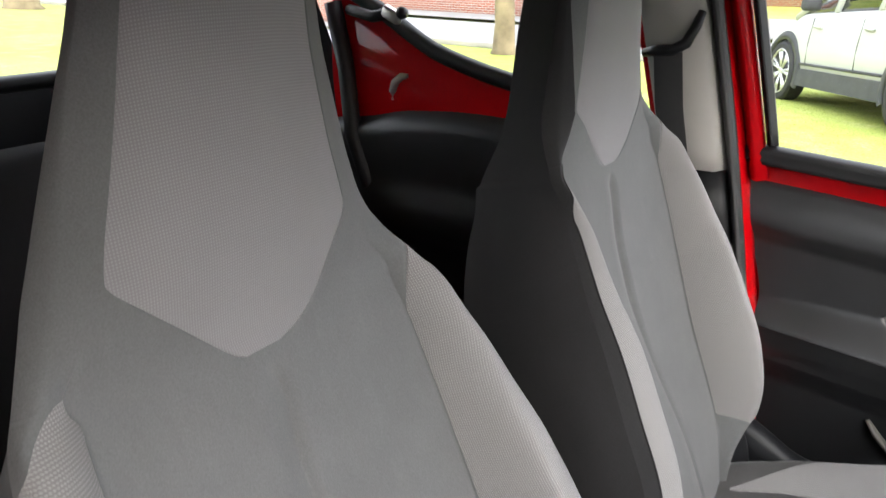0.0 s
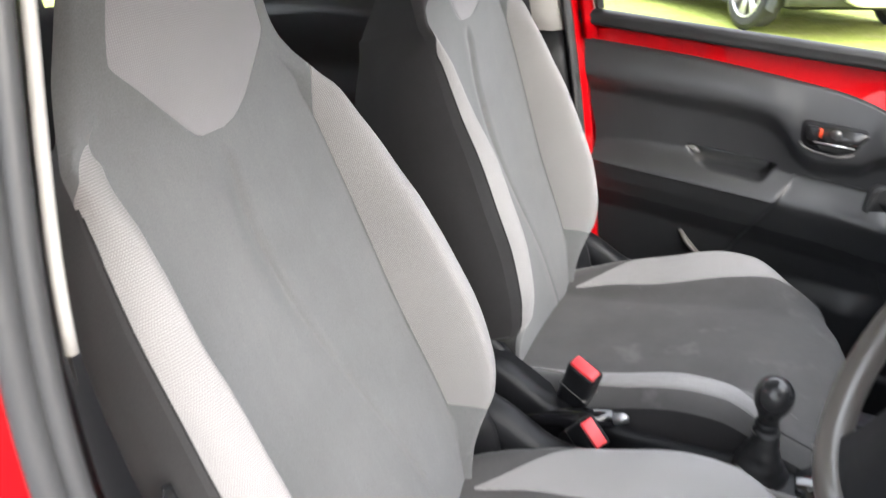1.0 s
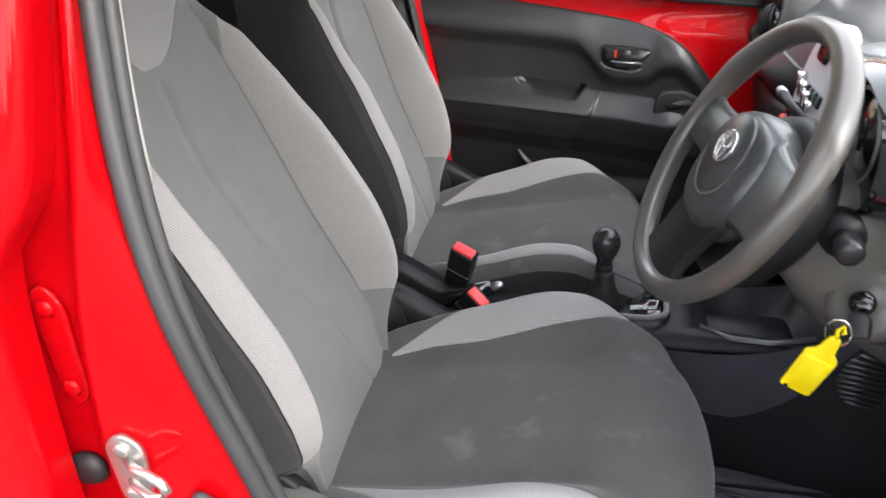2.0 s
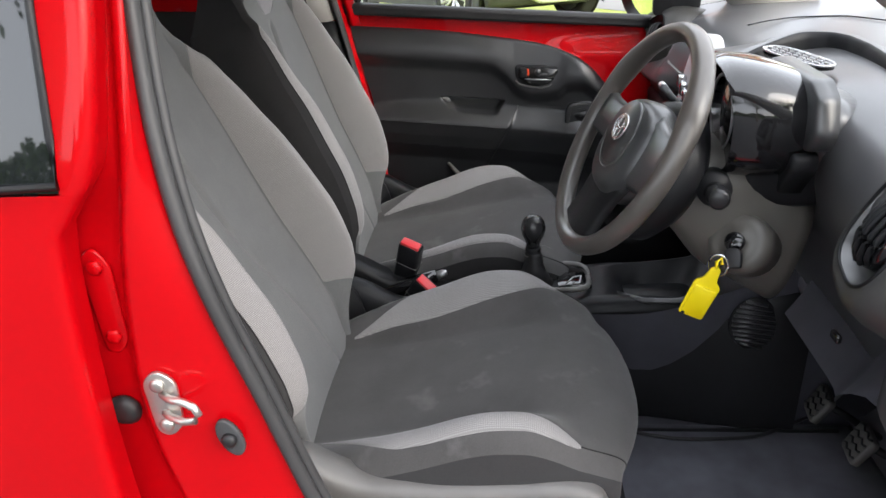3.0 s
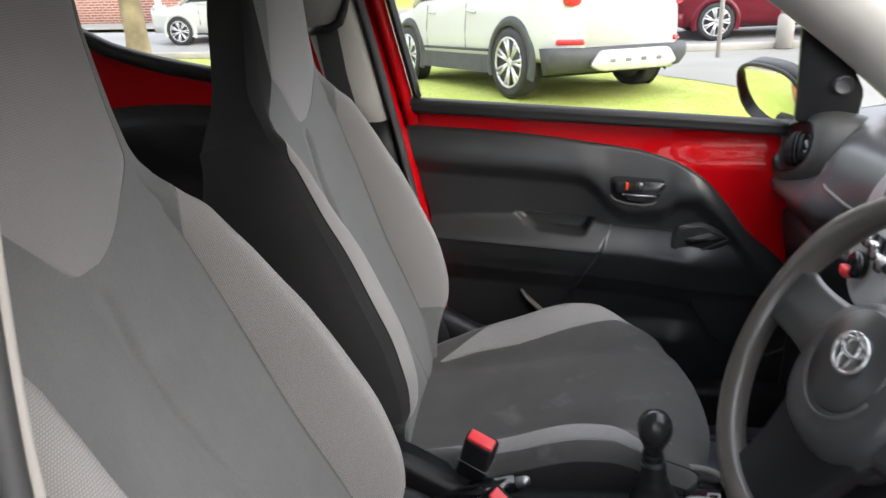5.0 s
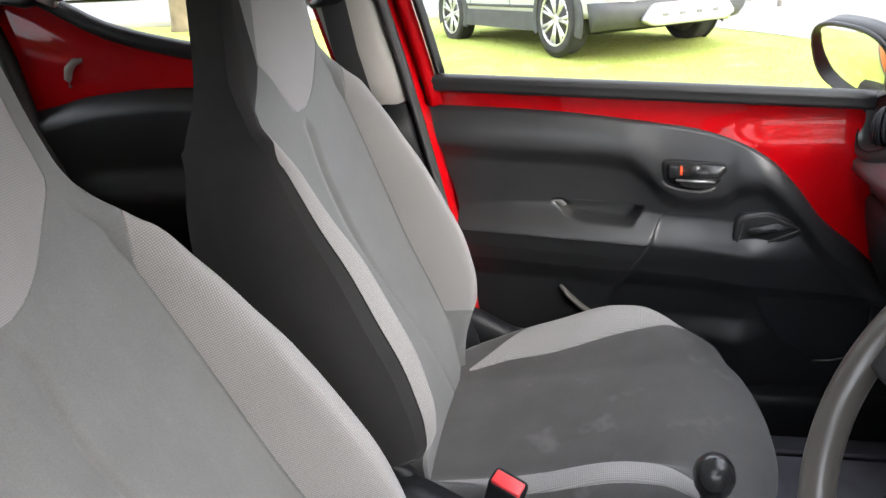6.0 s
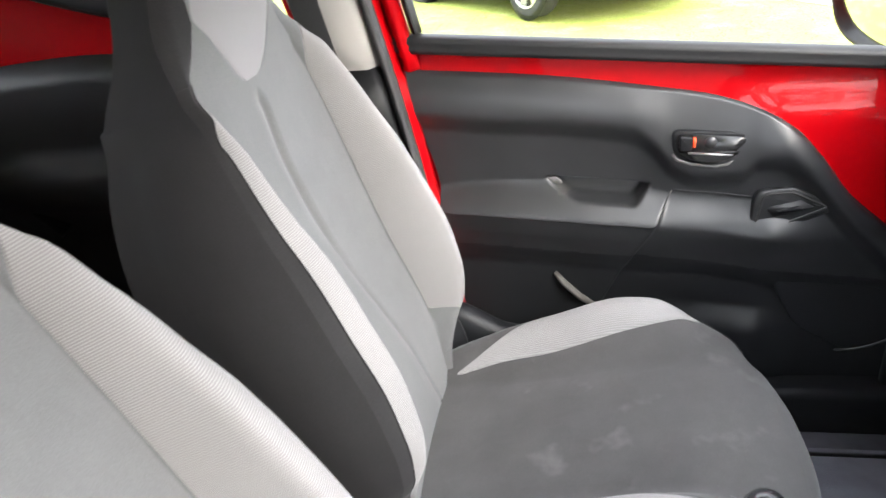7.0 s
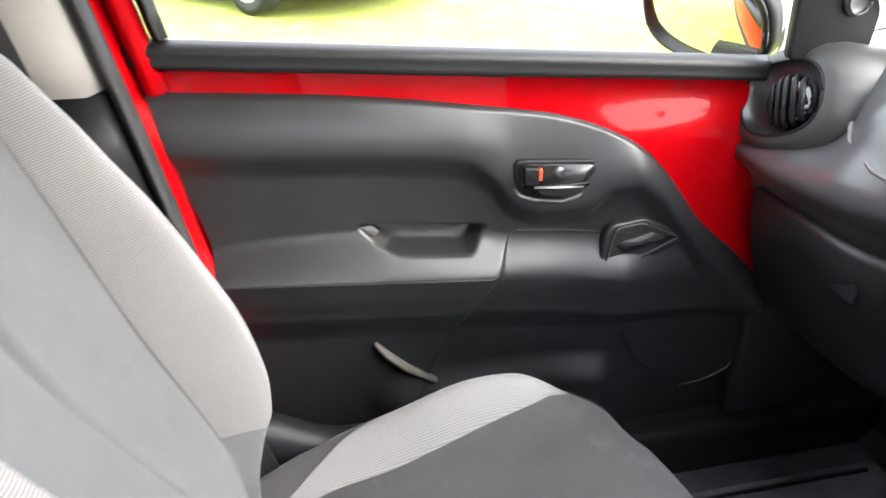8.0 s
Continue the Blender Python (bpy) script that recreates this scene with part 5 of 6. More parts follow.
vw = Vector((-0.84, 0.2, 0.42)).normalized()
vu = Vector((0, 0, 1)).cross(vw).normalized()
vv = vw.cross(vu)
outlet(Matrix(((vu.x, vv.x, vw.x, 0.436), (vu.y, vv.y, vw.y, -0.572), (vu.z, vv.z, vw.z, 0.828), (0, 0, 0, 1))), "right_vent", "charcoal air vent with black slats", (0.07, 0.064, 3.0), ((1.5, -0.07), (1.45, -0.03), (1.34, -0.008), (1.15, 0.0), (1.0, 0.0)), M_EAR, 0.043, (0.008, 0.0))
# demister grille on the crown behind the pod
grille = thing("demister_grille", "dark slotted demister grille on dashboard top", "grille")
part("backing", slab(ellipse(0, 0, 0.024, 0.084, 32, 3.0), 0.007, 0.002, 2, pose(0.508, -0.078, 0.906, 0, 0, 13)), M_GLOSS, grille)
for i in range(4):
    for j in range(8 if i in (1, 2) else 6):
        c = Matrix.Rotation(radians(13), 4, "Z") @ Vector((-0.0165 + 0.011 * i, (j - (3.5 if i in (1, 2) else 2.5)) * 0.0188 + (0.006 if i % 2 else -0.004), 0))
        part("slat", block(0.0025, 0.014, 0.004, 0.001, 1, (0.508 + c.x, -0.078 + c.y, 0.914), Matrix.Rotation(radians(13), 4, "Z")), M_SATIN, grille)
part("grille_edge", tube([Matrix.Translation((0.508, -0.078, 0.913)) @ Matrix.Rotation(radians(13), 4, "Z") @ Vector((x, y, 0)) for x, y in ellipse(0, 0, 0.024, 0.084, 32, 3.0) + [(0.024, 0.0)]], 0.002, 6), M_SATIN, grille)
# brow round the grille: a lip whose inner wall is blackened for its shade, with the crown ramping up behind it
hood = [(0.44, -0.004), (0.47, 0.012), (0.52, 0.034), (0.57, 0.053), (0.605, 0.042), (0.622, -0.005), (0.622, -0.055), (0.617, -0.105), (0.605, -0.18), (0.592, -0.247), (0.575, -0.32)]
hx, hy = curve_of(*[(k / 10, p[0]) for k, p in enumerate(hood)]), curve_of(*[(k / 10, p[1]) for k, p in enumerate(hood)])
wall_rows, ramp_rows = [], []
for k in range(61):
    t = k / 60
    x, y = hx(t), hy(t)
    dx, dy = hx(min(1, t + 0.01)) - hx(max(0, t - 0.01)), hy(min(1, t + 0.01)) - hy(max(0, t - 0.01))
    ln = math.hypot(dx, dy)
    ox, oy = -dy / ln, dx / ln
    up = 0.026 * smooth01(t / 0.3)
    wall_rows.append([(x - ox * 0.004, y - oy * 0.004, 0.885), (x - ox * 0.002, y - oy * 0.002, 0.899 + 0.5 * up), (x, y, 0.897 + up), (x + ox * 0.004, y + oy * 0.004, 0.9 + up)])
    ramp_rows.append([(x + ox * 0.004, y + oy * 0.004, 0.9 + up), (x + ox * 0.012, y + oy * 0.012, 0.901 + up), (x + ox * 0.03, y + oy * 0.03, 0.898 + 0.75 * up), (x + ox * 0.06, y + oy * 0.06, 0.898 + 0.35 * up), (x + ox * 0.1, y + oy * 0.1, 0.892)])
part("brow_wall", sheet(wall_rows), M_BLACK, dash, "inner wall of the brow, blackened for its shade")
part("brow", sheet(ramp_rows), M_DASH, dash)

# round centre stack on the passenger side of the wheel: radio panel with pale surround
radio = thing("radio_unit", "pale silver oval centre panel with dark radio buttons", "radio panel", pose(0.44, 0.2, 0.785, 0, 0, 0))
face = Matrix(((0.0, 0.17, -0.985, 0), (-1, 0, 0, 0), (0, 0.985, 0.17, 0), (0, 0, 0, 1)))
part("surround", slab(ellipse(0, 0, 0.09, 0.115, 40, 2.2), 0.03, 0.012, 3, face), M_PALE, radio, "pale silver surround")
part("screen", slab(rounded([(-0.03, 0.05), (0.03, 0.05), (0.026, 0.085), (-0.026, 0.085)], 0.012), 0.004, 0.001, 1, face @ pose(0, 0, 0.03)), M_GLOSS, radio)
part("knob", lathe([(0.022, 0), (0.022, 0.012), (0.018, 0.016), (0.0005, 0.016)], 22, None, face @ pose(-0.02, -0.05, 0.03)), M_GLOSS, radio)
part("hazard_button", block(0.018, 0.024, 0.018, 0.004, 2, (-0.052, 0.035, -0.06)), M_BUCKLE, radio, "red hazard switch")
for k in range(4):
    part("button", slab(rounded([(-0.02 + 0.024 * k, -0.012), (-0.001 + 0.024 * k, -0.012), (-0.001 + 0.024 * k, 0.008), (-0.02 + 0.024 * k, 0.008)], 0.003), 0.005, 0.0015, 2, face @ pose(0, 0, 0.03)), M_BLACK, radio)
    part("lever", block(0.018, 0.022, 0.03, 0.006, 2, (-0.036, 0.045 - 0.026 * k, 0.012 - 0.01 * k)), M_CHROME, radio)

# ---- steering column, instrument pod and wheel ----
WC, WR = Vector((0.209, -0.251, 0.832)), 0.174
tilt, yaw = 28.7, 6.3
wheel_m = Matrix.Translation(WC) @ pose(0, 0, 0, 0, 0, yaw) @ pose(0, 0, 0, 0, tilt - 90, 0) @ Matrix.Identity(4)
# local axes of the wheel: z out towards the driver, x down, y sideways
wheel = thing("steering_wheel", "worn grey three-spoke steering wheel with dark hub", "steering wheel", wheel_m)
rings = []
for k in range(64):
    a = 2 * math.pi * k / 64
    d = Vector((math.cos(a), math.sin(a), 0))
    thick = 0.0155 + 0.0025 * math.exp(-(((abs(a - math.pi) - 2.1) / 0.25) ** 2))
    rings.append([Vector(d * (WR + thick * 0.92 * math.cos(b))) + Vector((0, 0, thick * 1.05 * math.sin(b))) for b in [2 * math.pi * j / 14 for j in range(14)]])
rings.append(rings[0])
rim_b = loft(rings, caps=False)
bmesh.ops.remove_doubles(rim_b, verts=rim_b.verts, dist=1e-6)
part("rim", rim_b, M_RIM, wheel, "worn grey urethane rim")
# hub: an airbag pad that swells towards the driver
pad = []
for i in range(9):
    t = i / 8
    r = 1 - t**2.2 * 0.35
    ring = []
    for j in range(40):
        a = 2 * math.pi * j / 40
        ex = 0.092 * (0.95 if math.cos(a) > 0 else 0.8)
        ring.append((-0.004 - ex * r * math.copysign(abs(math.cos(a)) ** 0.8, math.cos(a)), 0.084 * r * math.copysign(abs(math.sin(a)) ** 0.8, math.sin(a)), -0.035 + 0.048 * math.sin(t * math.pi / 2)))
    pad.append(ring)
part("hub_pad", loft(pad), M_HUB, wheel, "dark grey airbag pad")
part("hub_groove", tube([(0.006 - 0.056 * math.cos(a), 0.052 * math.sin(a), 0.0135) for a in [math.pi * (-0.42 + 0.84 * k / 24) for k in range(25)]], 0.0015, 6), M_GREY, wheel, "pale smile-shaped groove")
part("hub_cap", lathe([(0.05, 0.009), (0.0515, 0.0135), (0.049, 0.0155), (0.0005, 0.0158)], 40, None, pose(0.008, 0, 0)), M_HUB, wheel)
part("hub_back", lathe([(0.085, -0.105), (0.108, -0.085), (0.114, -0.06), (0.105, -0.04), (0.07, -0.03)], 36, None, pose(-0.025, 0, 0)), M_BLACK, wheel)
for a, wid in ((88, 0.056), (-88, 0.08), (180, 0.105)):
    ar = radians(a)
    rows = []
    for k in range(9):
        t = k / 8
        rr = 0.05 + (WR - 0.055) * t
        w = wid * (0.5 + 0.25 * (1 - t) ** 1.5 + 0.2 * t**3)
        z = -0.006 + 0.006 * t
        c = Vector((math.cos(ar), math.sin(ar), 0))
        n = Vector((-math.sin(ar), math.cos(ar), 0))
        rows.append([c * rr + n * w + Vector((0, 0, z - 0.008)), c * rr + n * w * 0.8 + Vector((0, 0, z + 0.004)), c * rr - n * w * 0.8 + Vector((0, 0, z + 0.004)), c * rr - n * w + Vector((0, 0, z - 0.008)), c * rr - n * w * 0.7 + Vector((0, 0, z - 0.018)), c * rr + n * w * 0.7 + Vector((0, 0, z - 0.018))])
    # only the right spoke takes the copy brightened by sky light
    part("spoke", loft(rows), {88: M_HUB, -88: M_SPOKE_LIT, 180: M_BLACK}[a], wheel)
emblem = part("emblem", slab(ellipse(0, 0, 0.02, 0.023, 30), 0.004, 0.0015, 2, pose(0.014, 0, 0.0145)), M_GREY, wheel, "oval emblem")
part("emblem_ring", tube([(0.014 + 0.019 * math.cos(a), 0.0225 * math.sin(a), 0.0185) for a in [2 * math.pi * k / 30 for k in range(31)]], 0.0026, 8), M_CHROME, emblem)
part("emblem_ring", tube([(0.014 + 0.0175 * math.cos(a), 0.009 * math.sin(a), 0.019) for a in [2 * math.pi * k / 24 for k in range(25)]], 0.0022, 8), M_CHROME, emblem)
part("emblem_ring", tube([(0.02 + 0.008 * math.cos(a), 0.017 * math.sin(a), 0.019) for a in [2 * math.pi * k / 24 for k in range(25)]], 0.0022, 8), M_CHROME, emblem)

column = thing("steering_column", "grey plastic steering column shroud with ignition lock", "steering column")
ax = (wheel_m.to_3x3() @ Vector((0, 0, -1))).normalized()
rows = []
for k in range(13):
    t = k / 12
    c = WC + ax * (0.055 + 0.24 * t) + Vector((0, 0.0, -0.028 - 0.02 * t + 0.014 * smooth01(t / 0.3)))
    hw, hh = 0.066 + 0.03 * smooth01(t / 0.6), 0.052 + 0.044 * smooth01(t / 0.5)
    ring = []
    for j in range(28):
        a = 2 * math.pi * j / 28
        ring.append(c + Vector((0.25 * hh * math.copysign(abs(math.sin(a)) ** 0.7, math.sin(a)), hw * math.copysign(abs(math.cos(a)) ** 0.7, math.cos(a)), hh * math.copysign(abs(math.sin(a)) ** 0.7, math.sin(a)))))
    rows.append(ring)
part("shroud", loft(rows), M_SHROUD, column)
lock = part("ignition_boss", lathe([(0.047, -0.06), (0.046, -0.01), (0.042, 0.004), (0.03, 0.008), (0.018, 0.006), (0.016, 0.012), (0.0005, 0.012)], 28, None, Matrix.Translation((0.365, -0.342, 0.7)) @ pose(0, 0, 0, 62, 0, -38)), M_SHROUD, column, "round grey ignition boss")
part("lock_barrel", lathe([(0.0145, 0.006), (0.0145, 0.018), (0.012, 0.021), (0.0005, 0.021)], 20, None, Matrix.Translation((0.365, -0.342, 0.7)) @ pose(0, 0, 0, 62, 0, -38)), M_GLOSS, lock)
stalk = thing("wiper_stalk", "black wiper stalk with round end", "control stalk")
part("arm", tube([(0.325, -0.3, 0.782), (0.322, -0.335, 0.784), (0.319, -0.36, 0.786)], [0.012, 0.011, 0.012], 12), M_BLACK, stalk)
part("tip", tube([(0.319, -0.355, 0.786), (0.3185, -0.372, 0.787), (0.317, -0.387, 0.787), (0.3165, -0.391, 0.787)], [0.0155, 0.0165, 0.0145, 0.01], 20), M_KNOB, stalk, "gloss black round tip")
part("collar", tube([(0.327, -0.3, 0.78), (0.323, -0.342, 0.783)], [0.027, 0.024], 20), M_BLACK, stalk)
stalk_l = thing("indicator_stalk", "chrome-tipped black indicator stalk behind wheel", "control stalk")
part("arm", tube([(0.31, -0.18, 0.85), (0.3, -0.12, 0.862), (0.295, -0.085, 0.868)], [0.009, 0.006, 0.007], 10), M_BLACK, stalk_l)
part("tip", tube([(0.295, -0.085, 0.868), (0.294, -0.07, 0.87)], [0.0075, 0.006], 12), M_SATIN, stalk_l)

key = thing("ignition_key", "car key in lock with steel split ring", "key")
part("bow", slab(rounded([(-0.011, -0.03), (0.011, -0.03), (0.013, -0.008), (0.006, 0.0), (-0.006, 0.0), (-0.013, -0.008)], 0.005), 0.009, 0.003, 2, Matrix.Translation((0.35, -0.37, 0.705)) @ pose(0, 0, 0, 60, 0, -38) @ pose(0, 0.0, 0, 0, 0, 20)), M_RUBBER, key)
part("split_ring", tube([(0.328 + 0.012 * math.cos(a), -0.384 - 0.006 * math.cos(a), 0.685 + 0.017 * math.sin(a)) for a in [2 * math.pi * k / 28 for k in range(29)]], 0.0018, 7), M_CHROME, key)
tag = thing("key_tag", "bright yellow plastic key tag hanging from ring", "key tag", pose(0.303, -0.4, 0.642, 0, 20, -10))
outl = rounded([(-0.018, -0.034), (0.018, -0.034), (0.019, 0.024), (0.01, 0.03), (0.0065, 0.052), (-0.0065, 0.052), (-0.01, 0.03), (-0.019, 0.024)], 0.005)
part("plate", slab(outl, 0.004, 0.0012, 2, on_left(0.002)), M_YELLOW, tag)
part("pocket", slab(rounded([(-0.015, -0.03), (0.015, -0.03), (0.015, 0.018), (-0.015, 0.018)], 0.003), 0.002, 0.0008, 1, on_left(-0.002)), M_YELLOW, tag)
part("rivet", lathe([(0.0028, 0), (0.0025, 0.001), (0.0004, 0.0012)], 10, None, pose(-0.012, -0.004, -0.031, 90)), M_BLACK, tag)
part("loop", tube([(0, 0, 0.05), (0.004, 0.003, 0.06), (0.0, 0.004, 0.066), (-0.004, 0.002, 0.06), (0, 0, 0.05)], 0.0025, 6), M_YELLOW, tag)

pod_t = thing("instrument_pod", "gloss black instrument pod with grey angular hood", "instrument cluster")


def pod_ring(x, c_z, ry, rz, tip=0.0):
    return [(x + tip * max(0.0, math.sin(a)), -0.25 + ry * math.copysign(abs(math.cos(a)) ** 0.75, math.cos(a)), c_z + rz * math.copysign(abs(math.sin(a)) ** 0.75, math.sin(a))) for a in [2 * math.pi * k / 36 for k in range(36)]]


part("shell", loft([pod_ring(0.335, 0.871, 0.098, 0.078, -0.01), pod_ring(0.35, 0.871, 0.104, 0.084, -0.01), pod_ring(0.38, 0.868, 0.106, 0.084), pod_ring(0.43, 0.861, 0.1, 0.078), pod_ring(0.45, 0.858, 0.09, 0.07)], caps=False), M_GLOSS, pod_t, "gloss black shell")
part("dial_face", slab(ellipse(0, 0, 0.094, 0.075, 36, 2.6), 0.003, 0.0, 1, Matrix(((0, 0.05, -0.998, 0.35), (-1, 0, 0, -0.25), (0, 0.998, 0.05, 0.869), (0, 0, 0, 1)))), M_GLOSS, pod_t)
part("dial_ring", tube([(0.346, -0.25 + 0.055 * math.cos(a), 0.871 + 0.055 * math.sin(a)) for a in [2 * math.pi * k / 30 for k in range(31)]], 0.0025, 6), M_SATIN, pod_t)
part("rear_hood", loft([pod_ring(0.45, 0.85, 0.085, 0.06), pod_ring(0.52, 0.845, 0.08, 0.05)]), M_DASH, pod_t)
brk = Matrix(((0, 0, -1, 0.46), (-1, 0, 0, -0.25), (0, 1, 0, 0.858), (0, 0, 0, 1)))
part("hood_bracket", slab(rounded([(-0.07, 0.078), (0.085, 0.078), (0.118, 0.06), (0.132, 0.014), (0.116, -0.012), (0.09, -0.02), (-0.09, -0.02), (-0.122, -0.012), (-0.106, 0.06)], 0.008, 3), 0.03, 0.009, 4, brk), M_HUB, pod_t, "dark angular hood bracket")
part("lower_bracket", slab(rounded([(-0.09, -0.019), (0.108, -0.019), (0.112, -0.04), (0.062, -0.1), (0.02, -0.118), (-0.05, -0.115), (-0.1, -0.05)], 0.008, 3), 0.034, 0.007, 4, brk @ pose(0, 0, 0.01)), M_BLACK, pod_t)
part("neck", block(0.13, 0.14, 0.1, 0.02, 3, (0.43, -0.25, 0.79)), M_BLACK, pod_t)

# knee panels and lower dash on the driver's side
knee = thing("lower_dash", "dark plastic lower dash panel with round end", "dashboard")
part("panel", sheet([[(0.52 + 0.05 * math.sin(math.pi * j / 12) - 0.08 * smooth01((-0.38 - y) / 0.2), y, 0.74 - (0.26 - 0.16 * smooth01((-0.4 - y) / 0.25)) * j / 12) for j in range(13)] for y in [-0.68 + 0.5 * i / 16 for i in range(17)]]), M_FOOT, knee)
part("end_cap", tube([(0.5, -0.67, 0.86), (0.47, -0.675, 0.76), (0.47, -0.675, 0.66), (0.52, -0.672, 0.56), (0.58, -0.668, 0.45), (0.62, -0.665, 0.3)], [0.03, 0.04, 0.045, 0.04, 0.035, 0.03], 12), M_DASH, knee)
for z, y in ((0.64, -0.5),):
    part("switch_blank", block(0.008, 0.022, 0.012, 0.003, 2, (0.452, y, z)), M_GLOSS, knee)
part("column_gap", block(0.3, 0.4, 0.3, 0.02, 2, (0.72, -0.25, 0.62)), M_CARPET, knee)


def pedal(at):
    p = thing("pedal", "worn rubber foot pedal with zigzag tread", "pedal", at, "pedals")
    part("pad", slab(rounded([(-0.03, -0.033), (0.03, -0.033), (0.034, 0.03), (-0.034, 0.03)], 0.01), 0.014, 0.004, 2, Matrix(((0, 0.45, -0.9, 0), (-1, 0, 0, 0), (0, 0.9, 0.45, 0), (0, 0, 0, 1)))), M_PEDAL, p)
    for k in range(4):
        zz = -0.024 + 0.016 * k
        pts = [Matrix(((0, 0.45, -0.9, 0), (-1, 0, 0, 0), (0, 0.9, 0.45, 0), (0, 0, 0, 1))) @ Vector((-0.026 + 0.0104 * j, zz + (0.006 if j % 2 else 0), 0.0145)) for j in range(6)]
        part("tread", tube(pts, 0.0024, 5), M_RUBBER, p)
    part("arm", tube([(0.012, 0, 0.0), (0.06, 0, -0.03), (0.14, 0, -0.085)], 0.008, 8), M_BLACK, p)
    return p


ped = pedal(pose(0.65, -0.125, 0.232, 0, 0, -8))
copy_thing(ped, pose(0.662, -0.268, 0.255, 0, 0, -8))
mat = thing("floor_mat", "dark carpet floor mat in the footwell", "floor mat")
part("mat", block(0.62, 0.46, 0.012, 0.005, 2, (0.42, -0.32, 0.147)), M_CARPET, mat)
part("edging", tube([(0.13, -0.53, 0.153), (0.13, -0.11, 0.153), (0.7, -0.11, 0.153)], 0.005, 6), M_RUBBER, mat)
line = curve_of((0.2, -0.11), (0.264, -0.119), (0.387, -0.143), (0.503, -0.138), (0.639, -0.08), (0.72, -0.03))
part("carpet_edge", tube([(0.2 + 0.52 * k / 30, line(0.2 + 0.52 * k / 30), 0.158) for k in range(31)], 0.004, 6), M_RUBBER, shell)
copy_thing(mat, pose(0, 0.68, 0))

# ---- windscreen, front pillars ----
screen = thing("windscreen", "sloping clear windscreen with black edge band", "windscreen")
wrows = [[(1.02 - 0.84 * j / 8, (0.66 - 0.1 * j / 8) * (i / 8 - 1), 0.895 + 0.43 * (j / 8) - 0.02 * (i / 8 - 1) ** 2 + 0.03 * math.sin(math.pi * j / 8)) for j in range(9)] for i in range(17)]
ws = part("glass", sheet(wrows), M_GLASS, screen)
ws.visible_shadow = False
part("cowl_band", tube([(1.0, 0.66 * (i / 8 - 1), 0.893 - 0.02 * (i / 8 - 1) ** 2) for i in range(17)], 0.014, 8), M_RUBBER, screen, "black lower edge band")
for sgn in (-1, 1):
    rows = []
    for k in range(15):
        t = k / 14
        x, y, z = 0.78 - 0.6 * t, sgn * (0.645 - 0.055 * t), 0.9 + 0.40 * t + 0.02 * math.sin(math.pi * t)
        w = 0.095 - 0.03 * t
        rows.append([(x + 0.035, y - sgn * 0.02, z), (x + 0.01, y - sgn * 0.045, z - 0.012), (x - w * 0.6, y - sgn * 0.05, z - 0.03), (x - w * 1.5, y - sgn * 0.02, z - 0.04), (x - w * 1.6, y + sgn * 0.02, z - 0.03), (x + 0.02, y + sgn * 0.02, z + 0.01)])
    part("pillar_trim", loft(rows), M_CREAM, shell, "pale plastic front pillar trim")
    part("pillar_band", tube([(0.815 - 0.6 * k / 14, sgn * (0.63 - 0.055 * k / 14), 0.905 + 0.40 * k / 14 + 0.02 * math.sin(math.pi * k / 14)) for k in range(15)], 0.007, 6), M_RUBBER, shell)
part("bonnet", sheet([[(1.05 + 0.65 * i / 8, 0.7 * (j / 6 - 1), 0.87 - 0.18 * (i / 8) ** 1.5 - 0.04 * (j / 6 - 1) ** 2) for j in range(13)] for i in range(9)]), M_RED, shell, "red bonnet")
part("front_end", sheet([[(1.66 + 0.1 * math.sin(math.pi * j / 8) - 0.14 * (i / 8 - 1) ** 4, 0.7 * (i / 8 - 1), 0.08 + 0.62 * j / 8) for j in range(9)] for i in range(17)]), M_RED, shell)
part("front_wing", sheet([[(0.5 + 1.2 * i / 10, -0.74 + 0.06 * (i / 10) ** 2, 0.1 + 0.72 * j / 6) for j in range(7)] for i in range(11)]), M_RED, shell)
part("front_wing", sheet([[(0.5 + 1.2 * i / 10, 0.76 - 0.06 * (i / 10) ** 2, 0.1 + 0.72 * j / 6) for j in range(7)] for i in range(11)]), M_RED, shell)


